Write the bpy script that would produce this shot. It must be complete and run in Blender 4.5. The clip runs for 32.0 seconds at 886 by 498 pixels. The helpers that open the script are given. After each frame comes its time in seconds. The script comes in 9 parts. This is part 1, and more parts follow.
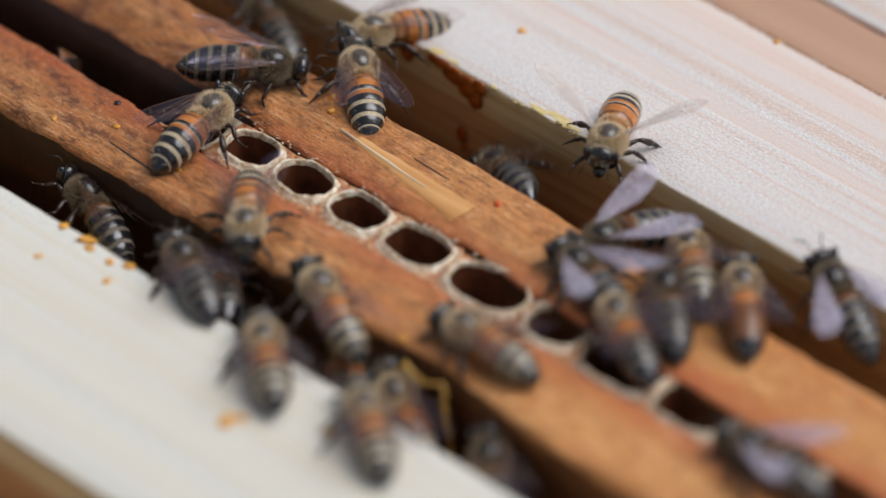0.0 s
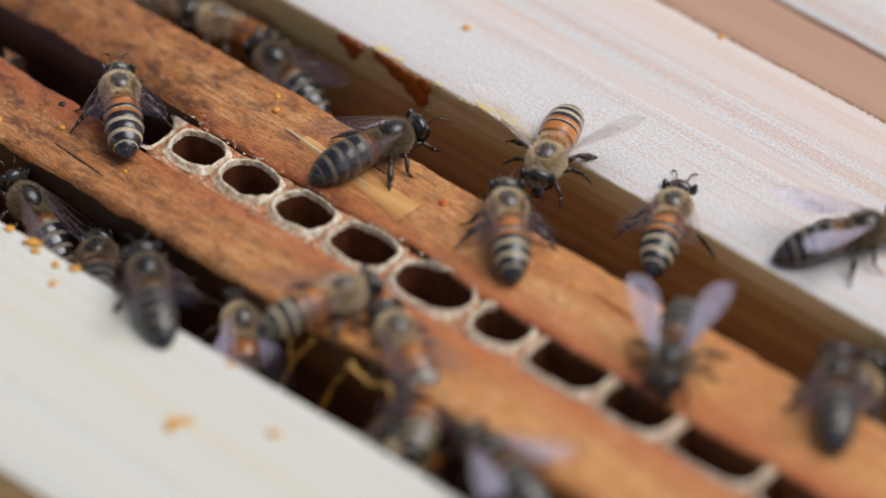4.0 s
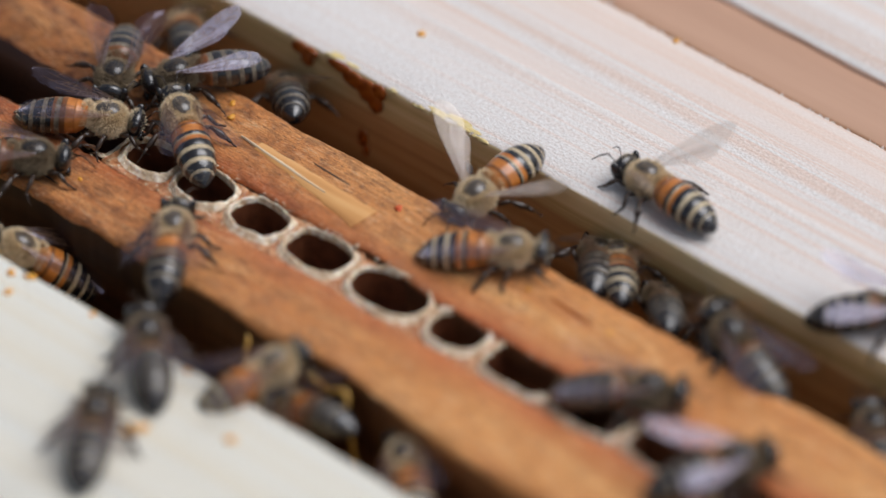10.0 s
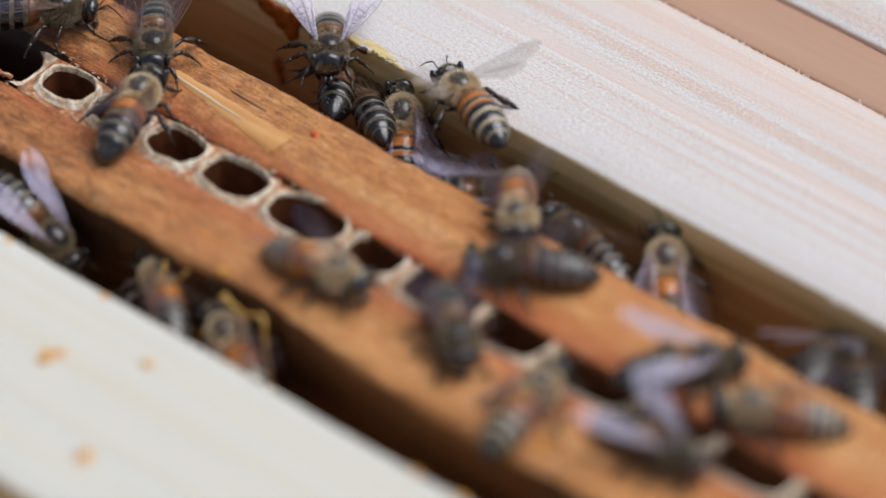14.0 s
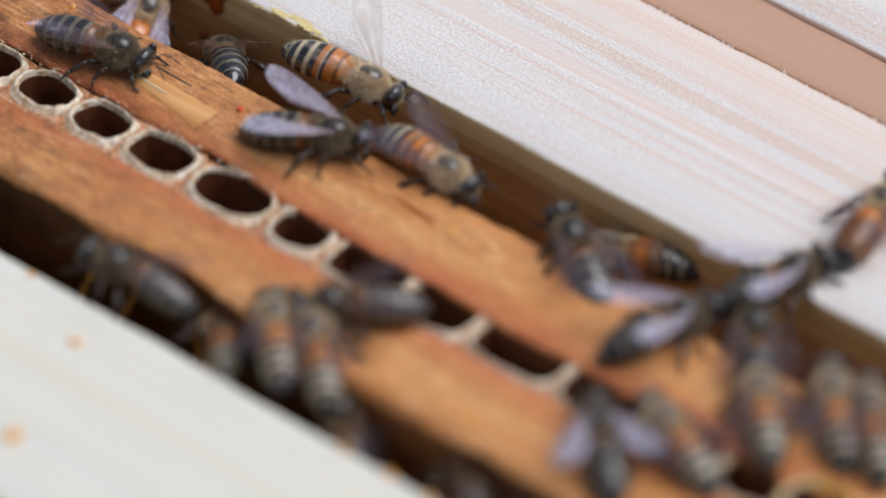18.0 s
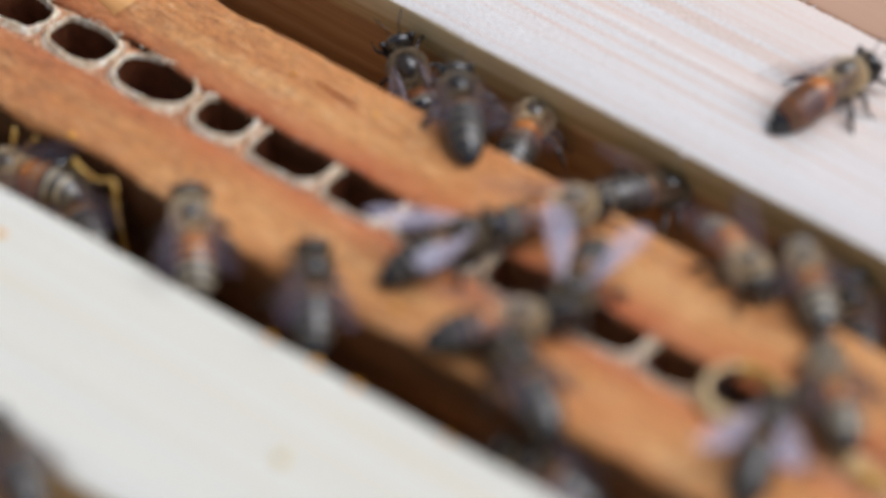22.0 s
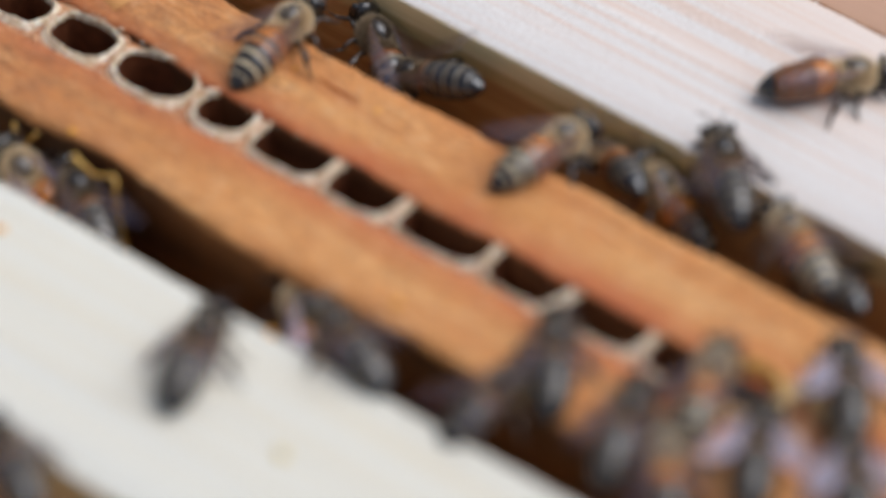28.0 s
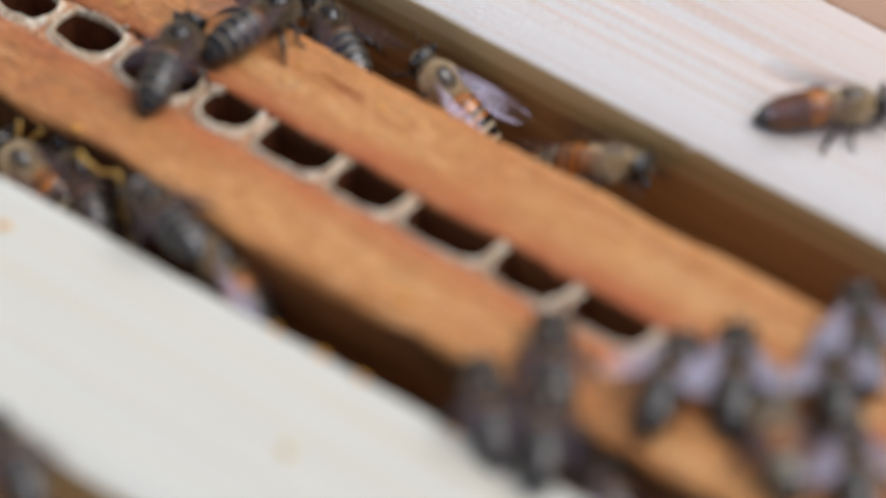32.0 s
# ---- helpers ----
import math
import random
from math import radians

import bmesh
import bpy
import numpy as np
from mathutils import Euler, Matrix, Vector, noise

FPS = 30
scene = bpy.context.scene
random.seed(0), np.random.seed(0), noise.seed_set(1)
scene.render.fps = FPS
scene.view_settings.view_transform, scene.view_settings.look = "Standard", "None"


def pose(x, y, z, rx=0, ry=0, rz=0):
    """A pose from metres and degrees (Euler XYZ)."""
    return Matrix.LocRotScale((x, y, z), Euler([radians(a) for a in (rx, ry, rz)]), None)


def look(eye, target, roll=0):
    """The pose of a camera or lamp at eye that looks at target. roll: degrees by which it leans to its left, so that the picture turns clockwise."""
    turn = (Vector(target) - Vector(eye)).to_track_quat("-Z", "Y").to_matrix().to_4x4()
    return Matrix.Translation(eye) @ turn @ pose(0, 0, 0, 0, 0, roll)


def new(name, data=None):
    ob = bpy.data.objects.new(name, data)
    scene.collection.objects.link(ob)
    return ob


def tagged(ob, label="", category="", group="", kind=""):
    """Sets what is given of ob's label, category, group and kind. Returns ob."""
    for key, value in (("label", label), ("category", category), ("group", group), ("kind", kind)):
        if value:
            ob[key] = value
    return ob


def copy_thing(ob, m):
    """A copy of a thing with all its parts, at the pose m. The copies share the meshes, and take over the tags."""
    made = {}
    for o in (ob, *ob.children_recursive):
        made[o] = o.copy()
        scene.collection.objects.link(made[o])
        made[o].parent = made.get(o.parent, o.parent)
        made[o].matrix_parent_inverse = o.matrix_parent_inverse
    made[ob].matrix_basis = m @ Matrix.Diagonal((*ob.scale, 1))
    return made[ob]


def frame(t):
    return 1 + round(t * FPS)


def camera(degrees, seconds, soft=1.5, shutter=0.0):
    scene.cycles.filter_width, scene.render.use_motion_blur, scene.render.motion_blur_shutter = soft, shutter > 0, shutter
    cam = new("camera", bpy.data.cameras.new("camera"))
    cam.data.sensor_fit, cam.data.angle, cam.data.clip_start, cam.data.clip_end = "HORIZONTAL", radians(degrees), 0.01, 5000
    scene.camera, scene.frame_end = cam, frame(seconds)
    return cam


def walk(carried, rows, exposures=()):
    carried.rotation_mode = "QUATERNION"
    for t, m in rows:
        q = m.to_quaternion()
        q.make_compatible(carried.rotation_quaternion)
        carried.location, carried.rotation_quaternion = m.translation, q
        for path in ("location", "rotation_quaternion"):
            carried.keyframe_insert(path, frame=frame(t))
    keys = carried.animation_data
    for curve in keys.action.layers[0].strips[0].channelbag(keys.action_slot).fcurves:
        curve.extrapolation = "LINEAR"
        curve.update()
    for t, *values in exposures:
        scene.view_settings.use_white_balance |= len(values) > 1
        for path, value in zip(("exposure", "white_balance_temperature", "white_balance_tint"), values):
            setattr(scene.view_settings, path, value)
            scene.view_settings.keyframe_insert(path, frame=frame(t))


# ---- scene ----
# camera: a long lens on a stand, panned over the open hive
cam = camera(8.1535, 32.0, soft=1.6, shutter=0.5)
cam.data.dof.use_dof = True
cam.data.dof.focus_distance = 0.6056
cam.data.dof.aperture_fstop = 9.0
walk(cam, [
    (0.0, pose(0.29242, -0.34764, 0.38179, 49.8984, -0.6007, 41.7254)),
    (0.5, pose(0.29239, -0.34745, 0.38203, 49.8719, -0.6106, 41.5708)),
    (1.0, pose(0.29235, -0.34724, 0.38231, 49.8341, -0.5692, 41.4578)),
    (1.5, pose(0.29231, -0.34700, 0.38263, 49.7972, -0.5630, 41.3338)),
    (2.0, pose(0.29226, -0.34671, 0.38301, 49.7481, -0.5793, 41.2243)),
    (2.5, pose(0.29220, -0.34631, 0.38353, 49.7133, -0.5758, 41.1782)),
    (4.5, pose(0.29170, -0.34339, 0.38735, 49.2596, -0.4183, 41.1909)),
    (5.0, pose(0.29164, -0.34298, 0.38789, 49.2131, -0.4107, 41.1642)),
    (5.5, pose(0.29161, -0.34267, 0.38826, 49.1832, -0.4290, 41.0893)),
    (6.0, pose(0.29160, -0.34243, 0.38854, 49.1637, -0.4386, 41.0189)),
    (6.5, pose(0.29164, -0.34225, 0.38870, 49.1471, -0.4544, 40.9470)),
    (7.0, pose(0.29174, -0.34218, 0.38867, 49.1443, -0.4597, 40.8956)),
    (7.5, pose(0.29190, -0.34224, 0.38842, 49.1755, -0.4434, 40.8757)),
    (8.0, pose(0.29212, -0.34244, 0.38794, 49.2283, -0.4188, 40.8671)),
    (8.5, pose(0.29240, -0.34274, 0.38729, 49.3005, -0.3996, 40.8460)),
    (9.0, pose(0.29271, -0.34311, 0.38652, 49.3967, -0.3763, 40.8175)),
    (9.5, pose(0.29304, -0.34354, 0.38567, 49.4868, -0.3568, 40.7726)),
    (10.0, pose(0.29339, -0.34399, 0.38476, 49.6031, -0.3426, 40.7142)),
    (10.5, pose(0.29376, -0.34447, 0.38381, 49.7068, -0.2983, 40.6884)),
    (11.0, pose(0.29413, -0.34494, 0.38287, 49.7894, -0.3044, 40.6149)),
    (11.5, pose(0.29445, -0.34536, 0.38203, 49.8611, -0.3277, 40.5618)),
    (12.0, pose(0.29472, -0.34569, 0.38136, 49.9167, -0.3753, 40.5421)),
    (12.5, pose(0.29492, -0.34593, 0.38089, 49.9870, -0.4181, 40.5328)),
    (12.7, pose(0.29498, -0.34599, 0.38076, 49.9766, -0.4181, 40.5329)),
    (12.9, pose(0.29503, -0.34604, 0.38066, 49.6008, -0.4287, 40.5060)),
    (13.0, pose(0.29505, -0.34606, 0.38061, 49.4341, -0.4287, 40.5066)),
    (13.5, pose(0.29513, -0.34612, 0.38048, 49.3977, -0.5813, 40.2007)),
    (14.0, pose(0.29517, -0.34611, 0.38050, 49.4066, -0.6042, 39.9225)),
    (14.5, pose(0.29517, -0.34600, 0.38069, 49.3755, -0.5666, 39.7725)),
    (16.5, pose(0.29483, -0.34458, 0.38331, 49.1154, -0.5394, 39.7558)),
    (17.0, pose(0.29476, -0.34434, 0.38374, 49.0812, -0.6826, 39.4682)),
    (17.5, pose(0.29468, -0.34414, 0.38412, 49.0189, -0.7206, 39.2442)),
    (18.0, pose(0.29456, -0.34392, 0.38452, 48.7481, -0.6266, 39.1692)),
    (18.5, pose(0.29439, -0.34366, 0.38500, 48.5643, -0.6070, 39.0313)),
    (19.0, pose(0.29415, -0.34336, 0.38556, 48.3424, -0.6151, 38.8735)),
    (19.5, pose(0.29383, -0.34301, 0.38620, 48.2249, -0.6489, 38.6652)),
    (20.0, pose(0.29344, -0.34262, 0.38690, 47.9915, -0.6393, 38.4782)),
    (20.5, pose(0.29300, -0.34221, 0.38764, 47.6094, -0.6180, 38.3155)),
    (21.0, pose(0.29254, -0.34180, 0.38838, 47.3691, -0.6206, 38.1938)),
    (21.5, pose(0.29208, -0.34140, 0.38910, 47.1184, -0.6118, 38.1655)),
    (22.0, pose(0.29167, -0.34103, 0.38973, 47.0473, -0.6135, 38.1578)),
    (22.5, pose(0.29132, -0.34072, 0.39024, 46.9544, -0.6137, 38.1595)),
    (23.0, pose(0.29106, -0.34047, 0.39058, 46.8857, -0.6252, 38.1487)),
    (23.5, pose(0.29090, -0.34031, 0.39075, 46.8675, -0.6247, 38.1497)),
    (24.0, pose(0.29083, -0.34021, 0.39077, 46.8713, -0.6359, 38.1372)),
    (24.5, pose(0.29082, -0.34017, 0.39069, 46.8781, -0.6384, 38.1343)),
    (25.0, pose(0.29084, -0.34016, 0.39053, 46.9101, -0.6386, 38.1331)),
    (25.5, pose(0.29091, -0.34017, 0.39028, 46.9236, -0.6392, 38.1321)),
    (27.5, pose(0.29149, -0.34036, 0.38837, 47.0563, -0.5891, 38.1841)),
    (28.0, pose(0.29158, -0.34039, 0.38808, 47.0892, -0.5843, 38.1885)),
    (28.5, pose(0.29166, -0.34041, 0.38784, 47.1139, -0.5817, 38.1906)),
    (29.0, pose(0.29173, -0.34044, 0.38759, 47.1320, -0.5752, 38.1974)),
    (29.5, pose(0.29181, -0.34046, 0.38733, 47.1589, -0.5739, 38.1981)),
    (30.0, pose(0.29189, -0.34049, 0.38707, 47.1590, -0.5702, 38.2022)),
    (30.5, pose(0.29197, -0.34052, 0.38682, 47.1765, -0.5667, 38.2057)),
    (31.0, pose(0.29204, -0.34054, 0.38659, 47.2127, -0.5673, 38.2040)),
    (31.5, pose(0.29210, -0.34056, 0.38640, 47.2458, -0.5596, 38.2116)),
    (32.0, pose(0.29214, -0.34057, 0.38625, 47.2272, -0.5301, 38.2450)),
], [(0.0, 0.0, 6470, 10), (8.0, 0.03, 6450, 10), (12.0, 0.06, 6380, 10), (14.5, 0.06, 6300, 10), (17.0, 0.13, 6240, 10), (22.0, 0.14, 6220, 10), (25.5, 0.18, 6250, 10), (28.0, 0.15, 6310, 10), (30.0, 0.06, 6330, 10), (31.0, 0.04, 6330, 10), (32.0, 0.09, 6300, 10)])

# ---- world and light: bright overcast daylight ----
world = bpy.data.worlds.new("sky")
scene.world = world
world.use_nodes = True
wn, wl = world.node_tree.nodes, world.node_tree.links
sky = wn.new("ShaderNodeTexSky")
sky.sky_type = "NISHITA"
sky.sun_disc = False
sky.sun_elevation = radians(58)
sky.sun_rotation = radians(36)
sky.dust_density = 4.0
cloud = wn.new("ShaderNodeHueSaturation")
cloud.inputs["Saturation"].default_value = 0.62
wl.new(sky.outputs["Color"], cloud.inputs["Color"])
wl.new(cloud.outputs["Color"], wn["Background"].inputs["Color"])
wn["Background"].inputs["Strength"].default_value = 0.083
sun = new("sun", bpy.data.lights.new("sun", "SUN"))
sun.data.energy = 2.05
sun.data.angle = radians(50)
sun.data.color = (0.958, 0.970, 1.02)
sun.matrix_world = look((0.20, 0.20, 0.5), (0, 0, 0))

MM = 0.001


# ---- materials ----
def material(name, rough=0.5, metal=0.0, coat=0.0):
    mat = bpy.data.materials.new(name)
    mat.use_nodes = True
    nt = mat.node_tree
    b = nt.nodes["Principled BSDF"]
    b.inputs["Roughness"].default_value = rough
    b.inputs["Metallic"].default_value = metal
    b.inputs["Coat Weight"].default_value = coat
    return mat, nt, b


def node(nt, kind, **values):
    n = nt.nodes.new(kind)
    for k, v in values.items():
        n.inputs[k.replace("_", " ")].default_value = v
    return n


def coords(nt, sx, sy, sz, loc=(0, 0, 0)):
    tc = nt.nodes.new("ShaderNodeTexCoord")
    mp = nt.nodes.new("ShaderNodeMapping")
    mp.inputs["Scale"].default_value = (sx, sy, sz)
    mp.inputs["Location"].default_value = loc
    nt.links.new(tc.outputs["Object"], mp.inputs["Vector"])
    return mp.outputs["Vector"]


def noise_tex(nt, vec, scale, detail=4, rough=0.55, distort=0.0):
    n = node(nt, "ShaderNodeTexNoise", Scale=scale, Detail=detail, Roughness=rough, Distortion=distort)
    nt.links.new(vec, n.inputs["Vector"])
    return n.outputs["Fac"]


def ramp(nt, fac, stops):
    r = nt.nodes.new("ShaderNodeValToRGB")
    els = r.color_ramp.elements
    while len(els) < len(stops):
        els.new(0.5)
    for e, (p, c) in zip(els, stops):
        e.position = p
        e.color = (*c, 1)
    nt.links.new(fac, r.inputs["Fac"])
    return r.outputs["Color"]


def blend(nt, fac, a, b, mode="MIX"):
    m = nt.nodes.new("ShaderNodeMix")
    m.data_type = "RGBA"
    m.blend_type = mode
    if isinstance(fac, float):
        m.inputs[0].default_value = fac
    else:
        nt.links.new(fac, m.inputs[0])
    for sock, val in ((m.inputs[6], a), (m.inputs[7], b)):
        if isinstance(val, tuple):
            sock.default_value = (*val, 1)
        else:
            nt.links.new(val, sock)
    return m.outputs[2]


def bump(nt, b, height, strength, dist):
    n = node(nt, "ShaderNodeBump", Strength=strength, Distance=dist)
    nt.links.new(height, n.inputs["Height"])
    nt.links.new(n.outputs["Normal"], b.inputs["Normal"])


def fresh_pine(name, early, late, shift):
    """Freshly sawn pine: pale wood, thin rosy grain lines along the bar, a rough sawn nap with its glints painted in as
    white flecks.
    """
    mat, nt, b = material(name, 0.55)
    wide = noise_tex(nt, coords(nt, 1.6, 150, 150, shift), 1.0, 2, 0.5, 0.25)
    line = noise_tex(nt, coords(nt, 2.5, 300, 300, shift), 1.0, 3, 0.5, 0.3)
    fine = noise_tex(nt, coords(nt, 14, 1500, 1500, shift), 1.0, 3, 0.6)
    nap = noise_tex(nt, coords(nt, 2600, 4200, 4200), 1.0, 2, 0.7)
    half = tuple((x + y) / 2 for x, y in zip(early, late))
    c = ramp(nt, wide, [(0.38, half), (0.46, early), (0.56, early), (0.60, half), (0.66, early)])
    c = blend(nt, ramp(nt, line, [(0.44, (0.0, 0.0, 0.0)), (0.485, (0.95, 0.95, 0.95)), (0.50, (0.05, 0.05, 0.05)), (0.60, (0.0, 0.0, 0.0)), (0.635, (0.9, 0.9, 0.9)), (0.66, (0.0, 0.0, 0.0))]), c, late)
    c = blend(nt, ramp(nt, fine, [(0.36, (0.22, 0.22, 0.22)), (0.55, (0.0, 0.0, 0.0))]), c, late)
    rough_band = ramp(nt, wide, [(0.40, (0.35, 0.35, 0.35)), (0.52, (1.0, 1.0, 1.0))])
    low = ramp(nt, nap, [(0.36, (0.42, 0.42, 0.42)), (0.52, (0.0, 0.0, 0.0))])
    high = ramp(nt, nap, [(0.58, (0.0, 0.0, 0.0)), (0.72, (0.75, 0.75, 0.75))])
    c = blend(nt, blend(nt, 1.0, low, rough_band, "MULTIPLY"), c, tuple(x * 0.66 for x in late))
    # near-white flecks paint the nap's glints into the colour
    c = blend(nt, blend(nt, 1.0, high, rough_band, "MULTIPLY"), c, (0.90, 0.89, 0.885))
    nt.links.new(c, b.inputs["Base Color"])
    bump(nt, b, blend(nt, 1.0, nap, rough_band, "MULTIPLY"), 0.8, 0.0002)
    return mat


def old_wood(name):
    """Old top bar: orange-brown wood stained by wax and propolis, dark pores and scratches along the grain."""
    mat, nt, b = material(name, 0.55)
    grain = noise_tex(nt, coords(nt, 26, 480, 480), 1.0, 5, 0.62, 0.5)
    blot = noise_tex(nt, coords(nt, 70, 140, 140), 1.0, 4, 0.6)
    pores = noise_tex(nt, coords(nt, 900, 3600, 3600), 1.0, 2, 0.55)
    fleck = noise_tex(nt, coords(nt, 2200, 5200, 5200), 1.0, 2, 0.6)
    scratch = noise_tex(nt, coords(nt, 45, 1500, 1500), 1.0, 3, 0.55)
    c = ramp(nt, grain, [(0.28, (0.52, 0.175, 0.042)), (0.45, (0.73, 0.303, 0.082)), (0.60, (0.80, 0.388, 0.130)), (0.74, (0.83, 0.49, 0.21))])
    fibre = noise_tex(nt, coords(nt, 330, 2600, 2600), 1.0, 4, 0.65, 0.6)
    c = blend(nt, ramp(nt, fibre, [(0.36, (0.7, 0.7, 0.7)), (0.54, (0.0, 0.0, 0.0))]), c, (0.42, 0.19, 0.065))
    c = blend(nt, ramp(nt, fibre, [(0.54, (0.0, 0.0, 0.0)), (0.68, (0.7, 0.7, 0.7))]), c, (0.82, 0.58, 0.33))
    c = blend(nt, ramp(nt, blot, [(0.36, (0.45, 0.45, 0.45)), (0.56, (0.0, 0.0, 0.0))]), c, (0.58, 0.185, 0.045))
    c = blend(nt, ramp(nt, pores, [(0.33, (0.75, 0.75, 0.75)), (0.41, (0.0, 0.0, 0.0))]), c, (0.19, 0.075, 0.03))
    c = blend(nt, ramp(nt, scratch, [(0.27, (0.6, 0.6, 0.6)), (0.36, (0.0, 0.0, 0.0))]), c, (0.2, 0.08, 0.03))
    stain = noise_tex(nt, coords(nt, 120, 160, 160), 1.0, 3, 0.6)
    tc2 = nt.nodes.new("ShaderNodeTexCoord")
    sep2 = nt.nodes.new("ShaderNodeSeparateXYZ")
    nt.links.new(tc2.outputs["Object"], sep2.inputs["Vector"])
    off = nt.nodes.new("ShaderNodeMath")
    off.operation = "SUBTRACT"
    off.inputs[1].default_value = -0.0083
    nt.links.new(sep2.outputs["Y"], off.inputs[0])
    dist = nt.nodes.new("ShaderNodeMath")
    dist.operation = "ABSOLUTE"
    nt.links.new(off.outputs[0], dist.inputs[0])
    near = node(nt, "ShaderNodeMapRange", From_Min=0.0028, From_Max=0.0064, To_Min=1.4, To_Max=0.0)
    nt.links.new(dist.outputs[0], near.inputs["Value"])
    mul = nt.nodes.new("ShaderNodeMath")
    mul.operation = "MULTIPLY"
    nt.links.new(near.outputs["Result"], mul.inputs[0])
    nt.links.new(stain, mul.inputs[1])
    c = blend(nt, mul.outputs[0], c, (0.50, 0.105, 0.03))
    c = blend(nt, ramp(nt, fleck, [(0.34, (0.6, 0.6, 0.6)), (0.44, (0.0, 0.0, 0.0))]), c, (0.22, 0.10, 0.045))
    # the end that the bees wear most is darker and browner
    tc = nt.nodes.new("ShaderNodeTexCoord")
    sep = nt.nodes.new("ShaderNodeSeparateXYZ")
    nt.links.new(tc.outputs["Object"], sep.inputs["Vector"])
    rng = node(nt, "ShaderNodeMapRange", From_Min=0.02, From_Max=-0.045, To_Min=0.0, To_Max=1.0)
    nt.links.new(sep.outputs["X"], rng.inputs["Value"])
    mottle = noise_tex(nt, coords(nt, 330, 520, 520), 1.0, 6, 0.68, 0.4)
    dust = noise_tex(nt, coords(nt, 1500, 1900, 1900), 1.0, 4, 0.7)
    spots = blend(nt, ramp(nt, mottle, [(0.38, (0.85, 0.85, 0.85)), (0.53, (0.0, 0.0, 0.0))]), c, (0.13, 0.042, 0.018))
    spots = blend(nt, ramp(nt, dust, [(0.57, (0.0, 0.0, 0.0)), (0.68, (0.7, 0.7, 0.7))]), spots, (0.80, 0.52, 0.30))
    c = blend(nt, rng.outputs["Result"], c, spots)
    c = blend(nt, rng.outputs["Result"], c, blend(nt, 1.0, c, (0.72, 0.63, 0.58), "MULTIPLY"))
    nt.links.new(c, b.inputs["Base Color"])
    bump(nt, b, blend(nt, 0.5, fibre, fleck), 0.9, 0.0004)
    return mat


def plain(name, stops, scale, rough, coat=0.0, strength=0.3, dist=0.0001, stretch=(1, 1, 1)):
    mat, nt, b = material(name, rough, 0.0, coat)
    n = noise_tex(nt, coords(nt, *stretch), scale, 4, 0.6)
    nt.links.new(ramp(nt, n, stops), b.inputs["Base Color"])
    if strength:
        bump(nt, b, n, strength, dist)
    return mat


PINE = fresh_pine("fresh pine", (0.755, 0.724, 0.692), (0.73, 0.555, 0.455), (0.0, 0.0, 0.0))
PINE_CREAM = fresh_pine("cream pine", (0.72, 0.716, 0.652), (0.70, 0.635, 0.50), (0.3, 0.11, 0.2))
TAN_SIDE = plain("tan pine side", [(0.3, (0.68, 0.47, 0.35)), (0.7, (0.80, 0.59, 0.46))], 300, 0.65, stretch=(0.1, 1, 1))
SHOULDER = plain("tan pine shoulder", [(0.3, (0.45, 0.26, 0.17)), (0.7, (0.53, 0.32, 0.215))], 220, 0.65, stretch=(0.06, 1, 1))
DULLWAX = plain("dull burr wax", [(0.32, (0.46, 0.25, 0.09)), (0.5, (0.62, 0.42, 0.19)), (0.68, (0.78, 0.62, 0.38))], 500, 0.45, 0.0, 0.6, 0.0004)
GOLDWAX = plain("golden wax", [(0.32, (0.40, 0.19, 0.03)), (0.66, (0.68, 0.42, 0.10))], 700, 0.35, 0.1, 0.5, 0.0003)
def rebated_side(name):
    """Side of a top bar: yellow pine above, red-brown stained wood in the rebate below, grain lines along it. The
    lighter upper tone also stands for light on the gap's top edge.
    """
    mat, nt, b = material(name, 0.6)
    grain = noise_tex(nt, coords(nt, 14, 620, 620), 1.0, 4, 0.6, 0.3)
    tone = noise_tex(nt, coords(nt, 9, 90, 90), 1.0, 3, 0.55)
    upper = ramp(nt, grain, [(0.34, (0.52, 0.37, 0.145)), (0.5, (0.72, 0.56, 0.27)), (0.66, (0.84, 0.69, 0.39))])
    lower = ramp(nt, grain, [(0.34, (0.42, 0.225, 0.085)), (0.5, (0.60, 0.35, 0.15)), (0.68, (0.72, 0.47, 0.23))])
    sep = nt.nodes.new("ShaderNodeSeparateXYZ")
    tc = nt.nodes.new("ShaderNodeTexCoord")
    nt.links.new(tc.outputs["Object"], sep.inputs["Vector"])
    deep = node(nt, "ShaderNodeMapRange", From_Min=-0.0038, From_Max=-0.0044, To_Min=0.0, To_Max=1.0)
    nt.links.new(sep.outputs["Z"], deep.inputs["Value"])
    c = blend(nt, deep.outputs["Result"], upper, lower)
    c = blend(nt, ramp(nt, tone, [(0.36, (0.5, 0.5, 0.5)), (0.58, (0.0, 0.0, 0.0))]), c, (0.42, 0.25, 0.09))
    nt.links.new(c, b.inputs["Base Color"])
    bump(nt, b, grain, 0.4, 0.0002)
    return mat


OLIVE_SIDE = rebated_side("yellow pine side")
OLD = old_wood("old stained wood")
WAX = plain("pale wax", [(0.30, (0.40, 0.23, 0.12)), (0.46, (0.64, 0.49, 0.32)), (0.64, (0.87, 0.79, 0.64))], 1300, 0.36, 0.0, 0.7, 0.0004)
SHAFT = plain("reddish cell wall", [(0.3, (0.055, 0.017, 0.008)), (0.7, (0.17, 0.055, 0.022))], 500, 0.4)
WAX.node_tree.nodes["Principled BSDF"].inputs["Subsurface Weight"].default_value = 0.15
WAX.node_tree.nodes["Principled BSDF"].inputs["Subsurface Radius"].default_value = (0.002, 0.001, 0.0005)
